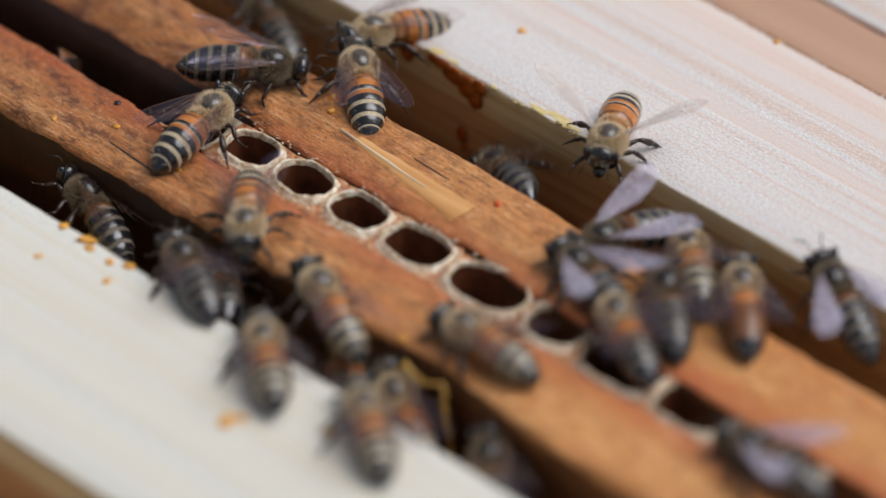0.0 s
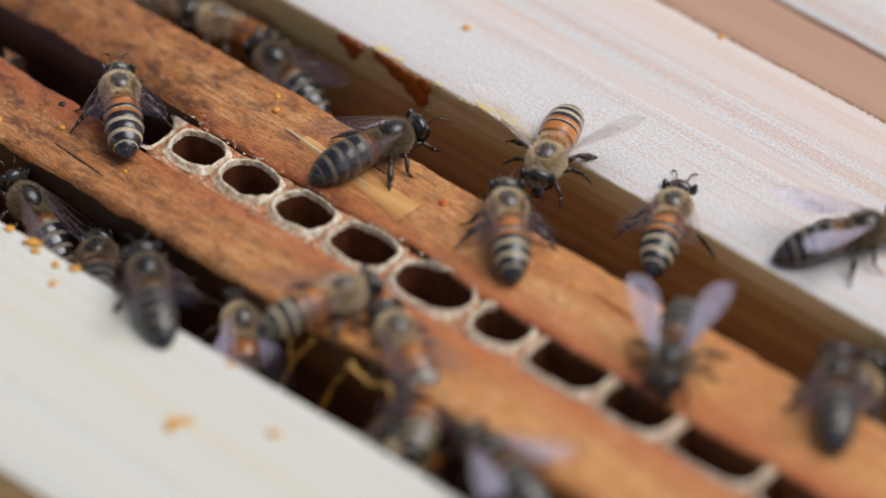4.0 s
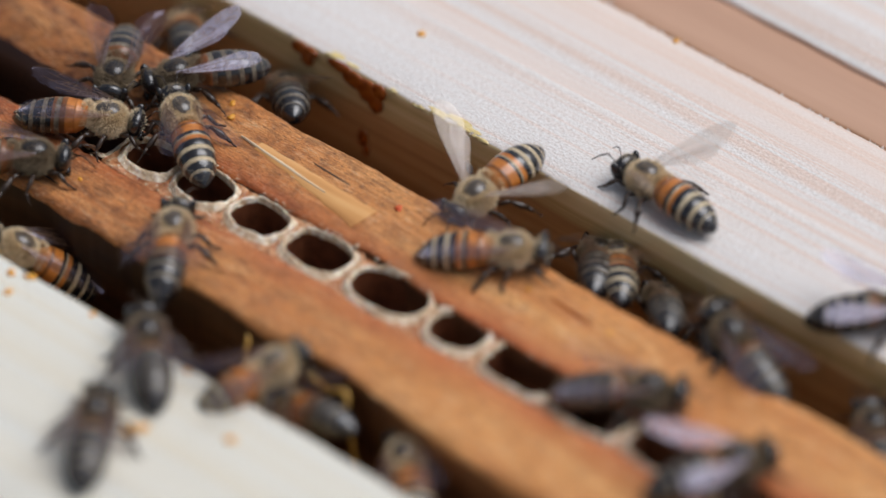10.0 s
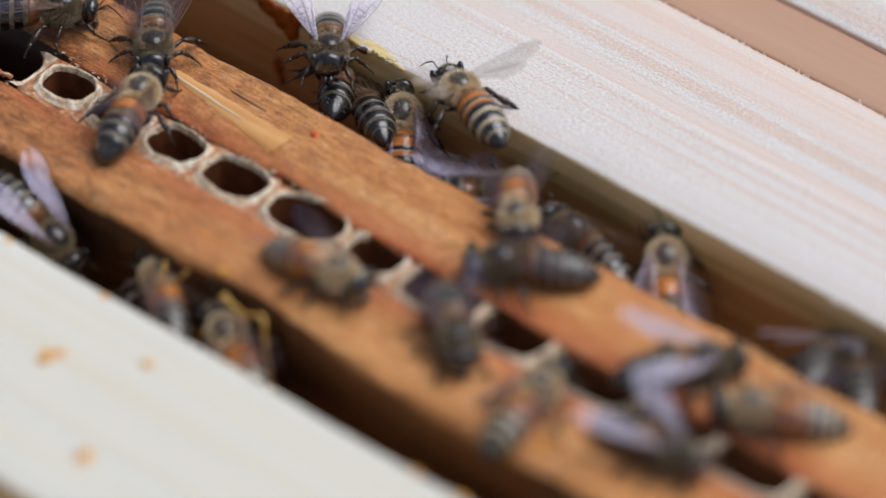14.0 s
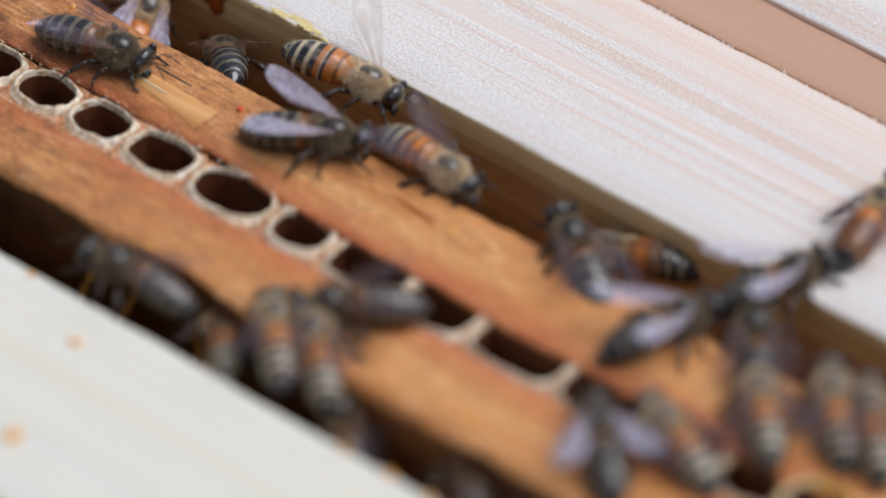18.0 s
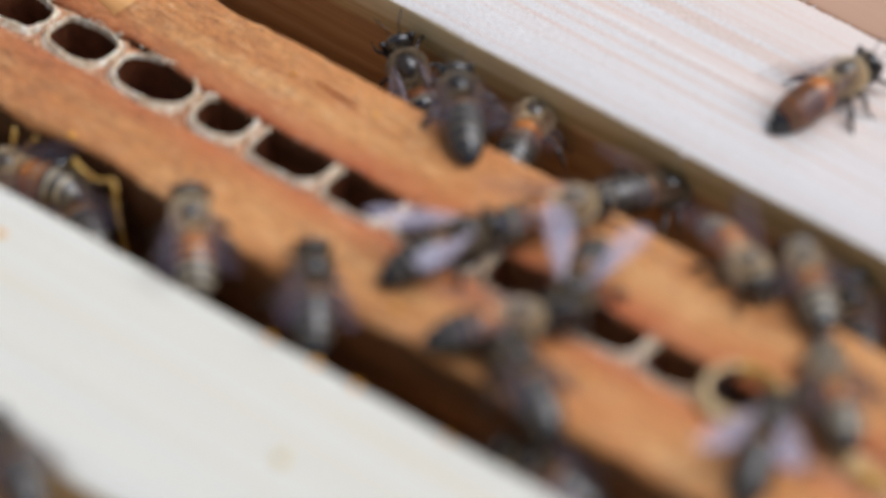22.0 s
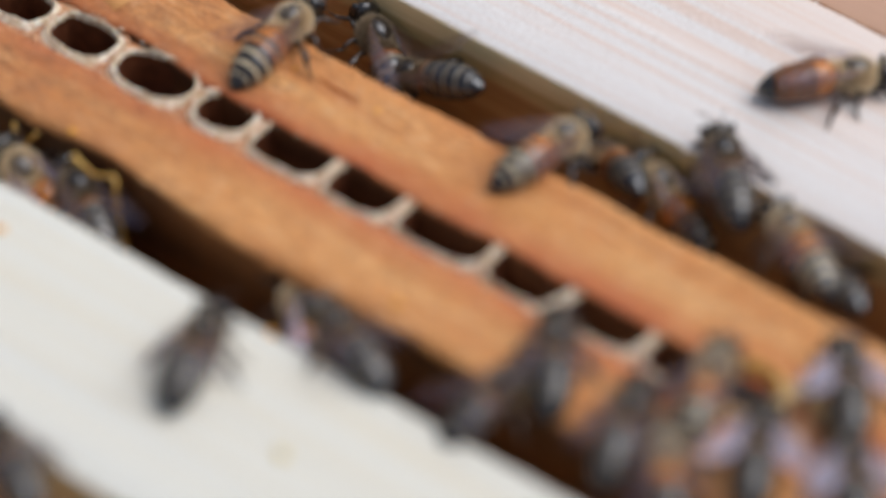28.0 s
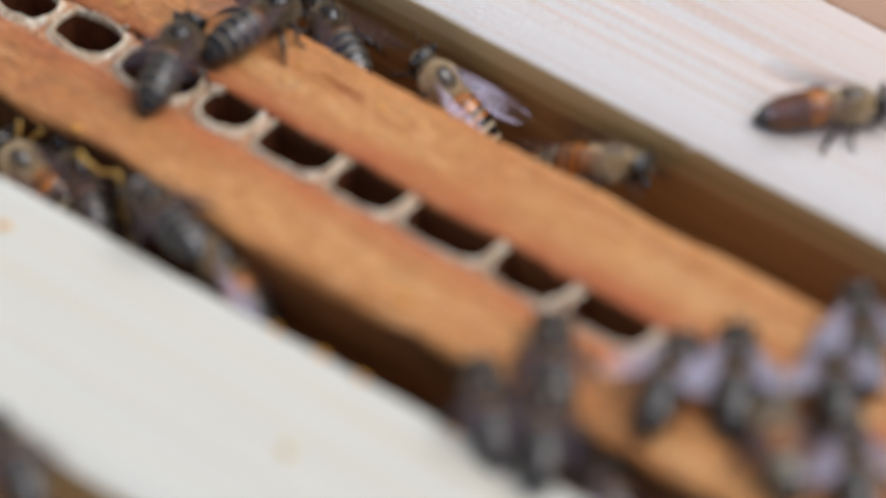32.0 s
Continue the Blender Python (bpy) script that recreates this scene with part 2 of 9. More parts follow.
COMB = plain("dark brood comb", [(0.3, (0.022, 0.009, 0.004)), (0.7, (0.075, 0.028, 0.011))], 500, 0.5)
PROPOLIS = plain("propolis", [(0.35, (0.20, 0.035, 0.004)), (0.7, (0.45, 0.12, 0.01))], 600, 0.22, 0.4)
HOLLOW = plain("shade-dark cell hollow", [(0.3, (0.020, 0.008, 0.004)), (0.7, (0.060, 0.022, 0.010))], 500, 0.9)
YELLOW = plain("yellow wax", [(0.35, (0.64, 0.48, 0.17)), (0.7, (0.78, 0.67, 0.38))], 900, 0.4)
ORANGE_SPECK = plain("orange propolis crumb", [(0.3, (0.72, 0.28, 0.02)), (0.7, (0.86, 0.46, 0.07))], 1500, 0.4)
RED_SPECK = plain("red propolis crumb", [(0.3, (0.62, 0.07, 0.015)), (0.7, (0.75, 0.14, 0.03))], 1500, 0.4)
CHIP = plain("black crumb", [(0.3, (0.015, 0.012, 0.01)), (0.7, (0.04, 0.03, 0.02))], 1500, 0.5)
SPLINT = plain("bare wood", [(0.3, (0.60, 0.44, 0.27)), (0.7, (0.78, 0.66, 0.48))], 300, 0.6, stretch=(0.2, 1, 1))
GROUND = plain("grass ground", [(0.3, (0.05, 0.08, 0.02)), (0.7, (0.12, 0.15, 0.05))], 8, 0.9)
HIVE = plain("weathered hive wood", [(0.3, (0.34, 0.27, 0.2)), (0.7, (0.5, 0.42, 0.32))], 60, 0.7, stretch=(0.2, 1, 1))

CHITIN = plain("black chitin", [(0.3, (0.006, 0.006, 0.008)), (0.7, (0.016, 0.014, 0.015))], 900, 0.24, 0.8)
AMBER = plain("amber chitin", [(0.3, (0.36, 0.105, 0.015)), (0.7, (0.62, 0.225, 0.042))], 900, 0.32, 0.5)
BROWN = plain("brown chitin", [(0.3, (0.11, 0.038, 0.012)), (0.7, (0.23, 0.080, 0.022))], 900, 0.3, 0.25)
BAND = plain("cream hair band", [(0.3, (0.34, 0.26, 0.15)), (0.7, (0.66, 0.55, 0.37))], 2500, 0.7)
GREYBAND = plain("grey hair band", [(0.3, (0.035, 0.027, 0.019)), (0.7, (0.25, 0.205, 0.145))], 2500, 0.6)
PELT = plain("tawny pelt", [(0.3, (0.16, 0.105, 0.052)), (0.7, (0.42, 0.30, 0.165))], 2500, 0.9)
DARKPELT = plain("dusky pelt", [(0.3, (0.035, 0.023, 0.013)), (0.7, (0.13, 0.09, 0.05))], 2500, 0.9)
HAIR = plain("tawny hair", [(0.3, (0.68, 0.52, 0.31)), (0.7, (0.92, 0.79, 0.56))], 4000, 0.7, 0.0, 0.0)
DARKHAIR = plain("dusky hair", [(0.3, (0.21, 0.15, 0.085)), (0.7, (0.43, 0.33, 0.21))], 4000, 0.7, 0.0, 0.0)
WEB = plain("stained wax", [(0.32, (0.27, 0.085, 0.03)), (0.5, (0.48, 0.205, 0.085)), (0.7, (0.68, 0.43, 0.245))], 1100, 0.4, 0.0, 0.7, 0.0004)
# dark tones put the gap's shade into the stained side's colour
OLDSIDE = plain("propolis-stained, shade-darkened wood side", [(0.30, (0.06, 0.022, 0.009)), (0.48, (0.15, 0.057, 0.020)), (0.7, (0.32, 0.13, 0.045))], 220, 0.45, 0.0, 0.5, 0.0003, (0.18, 1, 1))
def darken_along_x(mat, dark, x0, x1):
    """Darkens a material along x, from x0 (as it is) to x1 (times dark)."""
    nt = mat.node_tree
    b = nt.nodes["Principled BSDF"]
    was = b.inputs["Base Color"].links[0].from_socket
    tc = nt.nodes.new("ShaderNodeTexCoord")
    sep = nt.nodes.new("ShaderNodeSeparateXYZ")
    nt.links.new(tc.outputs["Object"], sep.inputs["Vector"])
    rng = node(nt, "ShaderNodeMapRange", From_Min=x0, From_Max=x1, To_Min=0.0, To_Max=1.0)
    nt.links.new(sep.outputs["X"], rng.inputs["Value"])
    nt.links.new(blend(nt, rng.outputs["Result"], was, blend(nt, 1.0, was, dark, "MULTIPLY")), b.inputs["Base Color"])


darken_along_x(OLDSIDE, (0.20, 0.17, 0.17), 0.022, -0.02)
EYE = plain("compound eye", [(0.3, (0.006, 0.005, 0.006)), (0.7, (0.016, 0.012, 0.012))], 3000, 0.16, 0.5)
LEG = plain("leg chitin", [(0.3, (0.012, 0.008, 0.006)), (0.7, (0.05, 0.026, 0.014))], 2000, 0.28, 0.2)


def wing_material(name, alpha, dim=(0.50, 0.40, 0.32), light=(0.72, 0.62, 0.54)):
    mat, nt, b = material(name, 0.13)
    n = noise_tex(nt, coords(nt, 1, 1, 1), 1200, 3)
    nt.links.new(ramp(nt, n, [(0.3, dim), (0.7, light)]), b.inputs["Base Color"])
    b.inputs["Alpha"].default_value = alpha
    b.inputs["Specular IOR Level"].default_value = 1.0
    bump(nt, b, n, 0.3, 0.0001)
    return mat


def film_material(name):
    """Clear membrane: lets the body show through and shines in the sky's light."""
    mat, nt, b = material(name)
    n = noise_tex(nt, coords(nt, 1, 1, 1), 350, 2)
    clear = node(nt, "ShaderNodeBsdfTransparent", Color=(0.93, 0.91, 0.89, 1))
    shine = node(nt, "ShaderNodeBsdfGlossy", Color=(0.80, 0.76, 1.0, 1), Roughness=0.25)
    both = node(nt, "ShaderNodeMixShader", Fac=0.06)
    bm_ = node(nt, "ShaderNodeBump", Strength=0.3, Distance=0.0004)
    nt.links.new(n, bm_.inputs["Height"])
    nt.links.new(bm_.outputs["Normal"], shine.inputs["Normal"])
    nt.links.new(clear.outputs[0], both.inputs[1])
    nt.links.new(shine.outputs[0], both.inputs[2])
    nt.links.new(both.outputs[0], nt.nodes["Material Output"].inputs["Surface"])
    return mat


FAN_WING = wing_material("beating wing membrane", 0.3)
WING = film_material("clear wing membrane")
# base colour paints in the lilac sheen of half-open wings
PALE_WING = wing_material("pale wing membrane, sheen in its colour", 0.38, (0.52, 0.47, 0.60), (0.82, 0.77, 0.92))
VEIN = plain("wing vein", [(0.3, (0.12, 0.06, 0.03)), (0.7, (0.24, 0.13, 0.07))], 2000, 0.4)


# ---- mesh helpers ----
def mesh_of(name, bm, *mats, smooth=True):
    me = bpy.data.meshes.new(name)
    bm.to_mesh(me)
    bm.free()
    for m in mats:
        me.materials.append(m)
    if smooth:
        for p in me.polygons:
            p.use_smooth = True
    return me


def part(name, bm, mat, parent, label="", smooth=True):
    mats = mat if isinstance(mat, tuple) else (mat,)
    ob = new(name, mesh_of(name, bm, *mats, smooth=smooth) if isinstance(bm, bmesh.types.BMesh) else bm)
    ob.parent = parent
    if label:
        ob["label"] = label
    return ob


def ellipsoid(bm, c, r, seg=16, rings=10, mat=0, rough=0.0, rng=None):
    """A closed ellipsoid about c with radii r, roughened a little."""
    rows = []
    for i in range(1, rings):
        a = math.pi * i / rings
        rows.append([bm.verts.new((c[0] + r[0] * math.cos(a) , c[1] + r[1] * math.sin(a) * math.cos(2 * math.pi * j / seg), c[2] + r[2] * math.sin(a) * math.sin(2 * math.pi * j / seg))) for j in range(seg)])
    top = bm.verts.new((c[0] + r[0], c[1], c[2]))
    bot = bm.verts.new((c[0] - r[0], c[1], c[2]))
    faces = []
    for j in range(seg):
        k = (j + 1) % seg
        faces.append(bm.faces.new((top, rows[0][j], rows[0][k])))
        faces.append(bm.faces.new((bot, rows[-1][k], rows[-1][j])))
        for i in range(len(rows) - 1):
            faces.append(bm.faces.new((rows[i][j], rows[i + 1][j], rows[i + 1][k], rows[i][k])))
    for f in faces:
        f.material_index = mat
    if rough:
        for row in rows:
            for v in row:
                v.co += Vector((rng.uniform(-1, 1), rng.uniform(-1, 1), rng.uniform(-1, 1))) * rough
    return faces


def tube(bm, pts, radii, seg=6, mat=0):
    """A tapered tube along the points."""
    rings = []
    for i, p in enumerate(pts):
        p = Vector(p)
        d = (Vector(pts[min(i + 1, len(pts) - 1)]) - Vector(pts[max(i - 1, 0)])).normalized()
        u = d.cross(Vector((0, 0, 1)) if abs(d.z) < 0.9 else Vector((1, 0, 0))).normalized()
        w = d.cross(u)
        rings.append([bm.verts.new(p + (u * math.cos(2 * math.pi * j / seg) + w * math.sin(2 * math.pi * j / seg)) * radii[i]) for j in range(seg)])
    for a, b in zip(rings, rings[1:]):
        for j in range(seg):
            k = (j + 1) % seg
            bm.faces.new((a[j], a[k], b[k], b[j])).material_index = mat
    bm.faces.new(rings[0][::-1]).material_index = mat
    bm.faces.new(rings[-1]).material_index = mat


def to_mm(bm):
    bmesh.ops.scale(bm, vec=(MM, MM, MM), verts=bm.verts)
    bmesh.ops.recalc_face_normals(bm, faces=bm.faces)
    return bm


def bar_mesh(x0, x1, y0, y1, z0, z1, edge=0.6, wear=0.12, step=1.5, seed=0, edges=None):
    """A wooden bar along x with rounded, unevenly worn long edges. edges(x) may shift the two upper edges (near, far) and round the near one more."""
    bm = bmesh.new()
    n = int((x1 - x0) / step)
    rows = []
    for i in range(n + 1):
        x = x0 + (x1 - x0) * i / n
        s = seed * 7.3

        def wob(k, amp=wear):
            return amp * (noise.noise((x * 0.12, k * 3.1, s)) + 0.6 * noise.noise((x * 0.5, k * 3.1 + 9, s)) + 0.4 * noise.noise((x * 1.9, k * 3.1 + 4, s)))
        da, db, soft_near = edges(x) if edges else (0, 0, 0)
        a, b = y0 + da + wob(1), y1 + db + wob(2)
        e1, e2 = edge * (1 + 0.8 * noise.noise((x * 0.2, 5, s))), edge * (1 + 0.8 * noise.noise((x * 0.2, 8, s)))
        e1 += soft_near
        mid = [(a + e1 + (b - e2 - a - e1) * f, z1 + wob(10 + f * 7, 0.05)) for f in (0.2, 0.4, 0.6, 0.8)]
        prof = [(a, z0), (a, (z0 + z1) * 0.5 + wob(3)), (a, z1 - e1), (a + e1 * 0.3, z1 - e1 * 0.3), (a + e1, z1 + wob(4, 0.04)), *mid,
                (b - e2, z1 + wob(5, 0.04)), (b - e2 * 0.3, z1 - e2 * 0.3), (b, z1 - e2), (b, (z0 + z1) * 0.5 + wob(6)), (b, z0)]
        rows.append([bm.verts.new((x, y, z)) for y, z in prof])
    for r, q in zip(rows, rows[1:]):
        for j in range(len(r)):
            k = (j + 1) % len(r)
            bm.faces.new((r[j], r[k], q[k], q[j]))
    bm.faces.new(rows[0])
    bm.faces.new(rows[-1][::-1])
    return to_mm(bm)


def thing(name, label, category, group="", kind=""):
    return tagged(new(name), label, category, group, kind)


# ---- hive and surroundings ----
bm = bmesh.new()
bmesh.ops.create_grid(bm, x_segments=8, y_segments=8, size=400)
ground = tagged(new("ground", mesh_of("ground", bm, GROUND, smooth=False)), "grassy ground under the hive", "ground", kind="structure")
ground.location.z = -0.7


def board(name, x0, x1, y0, y1, z0, z1, mat, label, kind="structure", cat="wall"):
    bm = bmesh.new()
    bmesh.ops.create_cube(bm, size=1)
    for v in bm.verts:
        v.co = Vector((x0 if v.co.x < 0 else x1, y0 if v.co.y < 0 else y1, z0 if v.co.z < 0 else z1))
    bmesh.ops.bevel(bm, geom=bm.edges[:], offset=1.0, segments=2, affect="EDGES")
    to_mm(bm)
    return tagged(new(name, mesh_of(name, bm, mat, smooth=False)), label, cat, kind=kind)


board("wall_north", -250, 250, 190, 212, -240, 6, HIVE, "weathered wooden hive wall")
board("wall_south", -250, 250, -212, -190, -240, 6, HIVE, "weathered wooden hive wall")
board("wall_west", -272, -250, -212, 212, -240, 6, HIVE, "weathered wooden hive wall")
board("wall_east", 250, 272, -212, 212, -240, 6, HIVE, "weathered wooden hive wall")
board("floor", -272, 272, -212, 212, -262, -240, HIVE, "wooden hive floor", cat="floor")
board("hive_stand", -272, 272, -212, 212, -700, -262, HIVE, "wooden stand under the hive", cat="stand")


# ---- pine top bars ----
def pine_frame(y0, y1, mat, label, seed, side=TAN_SIDE):
    t = thing("hive_frame", label, "hive frame", "frames in the hive")
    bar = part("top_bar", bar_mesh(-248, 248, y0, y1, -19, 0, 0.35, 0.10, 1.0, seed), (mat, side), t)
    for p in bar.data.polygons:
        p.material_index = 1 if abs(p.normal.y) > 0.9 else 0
    part("comb", bar_mesh(-225, 225, y0 + 2, y1 - 2, -215, -19.01, 0.5, 1.0, 12, seed + 3), COMB, t, "dark brown comb hanging from the bar")
    return t


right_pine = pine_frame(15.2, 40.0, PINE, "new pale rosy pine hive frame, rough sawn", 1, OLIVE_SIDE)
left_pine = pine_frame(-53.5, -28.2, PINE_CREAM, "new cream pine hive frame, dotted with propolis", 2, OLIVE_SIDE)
for k, y in enumerate((48.2, 82.0, 115.6, 149)):
    pine_frame(y, y + 25.2, PINE, "new pale pine hive frame", 4 + k)
third = bpy.data.objects[right_pine.name + ".002"]
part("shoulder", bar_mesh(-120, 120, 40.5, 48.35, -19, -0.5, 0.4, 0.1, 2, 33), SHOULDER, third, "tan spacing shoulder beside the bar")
for k, y in enumerate((-87.5, -121, -155)):
    pine_frame(y, y + 25.2, PINE_CREAM, "new pale pine hive frame", 9 + k)

# ---- old split top bar with its row of cells ----
old = thing("old_hive_frame", "old orange-brown stained hive frame with a split top bar", "hive frame", "frames in the hive")


def far_strip(x):
    worn = max(0.0, min(1.0, (-31 - x) / 9))
    return worn * 1.2 - 0.35 * max(0.0, min(1.0, (x - 16) / 14)) + (0.9 if x < 4 else 0.0) * max(0, min(1, (4 - x) / 8)) * (1 - worn), 0.0, 5.2 * worn


def near_strip(x):
    worn = max(0.0, min(1.0, (-36 - x) / 8))
    return 0.9 - 1.5 * max(0.0, min(1.0, (x - 4) / 16)), 0.9 * worn, 0.0


# sides take the shade-darkened wood; the far outer one stays plain for bounce
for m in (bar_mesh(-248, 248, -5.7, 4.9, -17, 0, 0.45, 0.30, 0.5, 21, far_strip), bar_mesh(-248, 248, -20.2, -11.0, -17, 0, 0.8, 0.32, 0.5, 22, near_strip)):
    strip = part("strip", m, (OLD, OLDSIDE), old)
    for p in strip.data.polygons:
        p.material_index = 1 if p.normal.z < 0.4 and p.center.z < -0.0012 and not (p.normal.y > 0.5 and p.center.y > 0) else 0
part("comb", bar_mesh(-225, 225, -16.5, 1.0, -215, -17.01, 0.5, 1.0, 12, 25), COMB, old, "dark brown comb hanging from the bar")
part("groove_floor", bar_mesh(-246, 246, -11.5, -5.2, -16, -8.5, 0.3, 0.3, 4, 27), COMB, old, "dark waxy bottom of the groove")

# gouged wood takes the comb's near-black to stand for shade in the pit
part("gouged_wood", bar_mesh(-54.6, -42.6, -11.4, -3.9, -9.2, -7.4, 0.9, 0.9, 1.2, 28), COMB, old, "gouged wood at the end of the groove, coloured dark for shade")
part("gouged_wood", bar_mesh(-120.0, -56.4, -11.4, -3.9, -8.6, -6.8, 0.9, 0.9, 1.6, 29), COMB, old, "gouged wood at the end of the groove, coloured dark for shade")
part("filled_groove", bar_mesh(73.6, 150.0, -11.6, -5.0, -8.4, -0.5, 0.6, 0.35, 0.8, 30), WEB, old, "wax-filled end of the groove")

# ---- wax cells in the groove ----
WALLS = (-33.8, -26.9, -19.95, -12.8, -4.7, 5.1, 12.4, 21.5, 29.9, 40.3, 49.1, 58.5, 65.6)
wax_row = thing("cell_row", "row of dark open wax cells with pale crusty rims", "honeycomb")


def cell_mesh(x0, x1, cy, b, seed, lift=0.0, wall=0.5, deep=8.2, power=2.3, y0=-11.3, y1=-5.0, thick=0.34):
    """One open cell: wax web out to the wood, a thin uneven crest and a dark shaft."""
    rng = random.Random(seed)
    bm = bmesh.new()
    cx, a, n = (x0 + x1) / 2 + rng.uniform(-0.1, 0.1), (x1 - x0) / 2 - wall, 44
    hx, hy = (x1 - x0) / 2 + 0.02, (y1 - y0) / 2
    oy = (y0 + y1) / 2

    def rag(th, k, amp):
        c, s = math.cos(th), math.sin(th)
        return amp * (noise.noise((c * 1.6 + seed, s * 1.6, k)) + 0.5 * noise.noise((c * 4 + seed, s * 4, k + 3)) + 0.2 * noise.noise((c * 9 + seed, s * 9, k + 6)))
    loops = []
    for dr, z, amp, web in ((0, -1.6, 0.1, 1.0), (0, -0.45, 0.35, 1.0), (0, -0.75, 0.45, 0.6), (thick + 0.25, -0.7, 0.3, 0.12), (thick, -0.25, 0.3, 0.0), (thick * 0.45, -0.08, 0.34, 0.0), (0.0, -0.22, 0.3, 0.0), (-0.06, -0.8, 0.12, 0.0), (-0.14, -1.8, 0.1, 0.0), (-0.3, -4.5, 0.1, 0.0), (-0.6, -deep, 0.1, 0.0)):
        loop = []
        for i in range(n):
            th = 2 * math.pi * i / n
            c, s = math.cos(th), math.sin(th)
            e = 2 / power
            px, py = math.copysign(abs(c) ** e, c), math.copysign(abs(s) ** e, s)
            g = rag(th, 1.0, 0.22) + rag(th, dr * 9 + z, amp * 0.22)
            ix, iy = cx + (a + dr + g) * px, cy + (b + dr + g) * py
            k = min(hx / max(1e-4, abs(c)), hy / max(1e-4, abs(s)))
            ox, oyy = (x0 + x1) / 2 + k * c, oy + k * s
            zz = z + lift + (rag(th, 2.0 + z, amp) if z > -1.4 else 0)
            loop.append(bm.verts.new((ix + (ox - ix) * web, iy + (oyy - iy) * web, zz)))
        loops.append(loop)
    for q, (p, r) in enumerate(zip(loops, loops[1:])):
        for i in range(n):
            j = (i + 1) % n
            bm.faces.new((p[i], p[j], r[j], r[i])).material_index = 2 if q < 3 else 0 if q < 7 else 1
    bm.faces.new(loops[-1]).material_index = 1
    return to_mm(bm)


for i, (x0, x1) in enumerate(zip(WALLS[:12], WALLS[1:13])):
    if i < 6:
        m = cell_mesh(x0, x1, -7.5, (2.15, 2.25, 2.35, 2.45, 2.65, 2.5)[i], 40 + i, wall=(0.55, 0.5, 0.5, 0.55, 0.6, 0.75)[i])
    else:
        m = cell_mesh(x0, x1, -7.35, 2.85, 40 + i, -0.1, 0.45, 8.2, 3.2, -11.2, -4.6, 0.24)
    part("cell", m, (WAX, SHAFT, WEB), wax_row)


def septum_mesh(x, seed, y0=-11.2, y1=-5.2, top=-0.35):
    """A cross wall between two open cells, flared where it meets the wood."""
    rng = random.Random(seed)
    bm = bmesh.new()
    rows = []
    n = 12
    lean = rng.uniform(-0.7, 0.7)
    for i in range(n + 1):
        f = i / n
        y = y0 + (y1 - y0) * f
        flare = 0.26 + 1.5 * abs(2 * f - 1) ** 5
        xc = x + lean * (f - 0.5) + rng.uniform(-0.08, 0.08)
        z = top - 0.5 * (1 - (2 * f - 1) ** 2) + rng.uniform(-0.12, 0.12)
        rows.append([bm.verts.new((xc + sx * flare * w, y, zz)) for sx, w, zz in ((-1, 1.0, -8.3), (-1, 1.05, -2.0), (-1, 1.0, z - 0.35), (-1, 0.5, z), (1, 0.5, z), (1, 1.0, z - 0.35), (1, 1.05, -2.0), (1, 1.0, -8.3))])
    for r, q in zip(rows, rows[1:]):
        for j in range(7):
            bm.faces.new((r[j], r[j + 1], q[j + 1], q[j])).material_index = 0 if 2 <= j <= 4 else 1
    return to_mm(bm)


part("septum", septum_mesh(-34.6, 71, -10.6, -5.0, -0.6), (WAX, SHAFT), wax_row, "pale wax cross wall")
part("septum", septum_mesh(-55.4, 72, -11.0, -7.2, -2.2), (WEB, COMB), wax_row, "pale wax cross wall")

drone = thing("drone_cell", "round raised yellowish wax cell with burr wax on the old bar", "honeycomb")
def ring_mesh(cx, cy, r, seed):
    """A round raised cell: uneven thick rim, golden inner wall, the rest near-black for the hole's shade."""
    bm = bmesh.new()
    n = 40
    loops = []
    for dr, z, k in ((1.3, -0.3, 0.5), (1.12, 0.35, 0.5), (0.75, 0.95, 0.4), (0.32, 1.15, 0.3), (0.0, 0.95, 0.2), (-0.1, 0.2, 0.15), (-0.2, -1.2, 0.1), (-0.5, -4.0, 0.1), (-0.9, -7.0, 0.1)):
        loop = []
        for i in range(n):
            a = 2 * math.pi * i / n
            w = noise.noise((math.cos(a) * 1.4 + seed, math.sin(a) * 1.4, dr)) + 0.5 * noise.noise((math.cos(a) * 4 + seed, math.sin(a) * 4, dr))
            q = r + dr * (1 + 0.25 * w) + k * 0.3 * w
            loop.append(bm.verts.new((cx + q * 1.06 * math.cos(a), cy + q * 0.97 * math.sin(a), z + k * 0.5 * w)))
        loops.append(loop)
    for q, (p, s) in enumerate(zip(loops, loops[1:])):
        for i in range(n):
            j = (i + 1) % n
            gold = math.cos(2 * math.pi * i / n - 0.9) > 0.35
            bm.faces.new((p[i], p[j], s[j], s[i])).material_index = (1 if gold and q > 1 else 0) if q < 4 else 1 if gold and q < 6 else 2
    bm.faces.new(loops[-1]).material_index = 2
    return to_mm(bm)


part("cell", ring_mesh(69.3, -7.9, 2.9, 81), (DULLWAX, GOLDWAX, HOLLOW), drone)


def lump_mesh(x, y, rx, ry, rz, seed):
    """A soft flattened lump of wax pressed onto the wood."""
    bm = bmesh.new()
    ellipsoid(bm, (0, 0, 0), (rx, ry, rz), 18, 12)
    for v in bm.verts:
        v.co *= 1 + 0.28 * noise.noise((v.co.x * 0.9 + seed, v.co.y * 0.9, v.co.z * 0.9)) + 0.12 * noise.noise((v.co.x * 2.6 + seed, v.co.y * 2.6, 3.0))
        v.co += Vector((x, y, -0.15))
    return to_mm(bm)


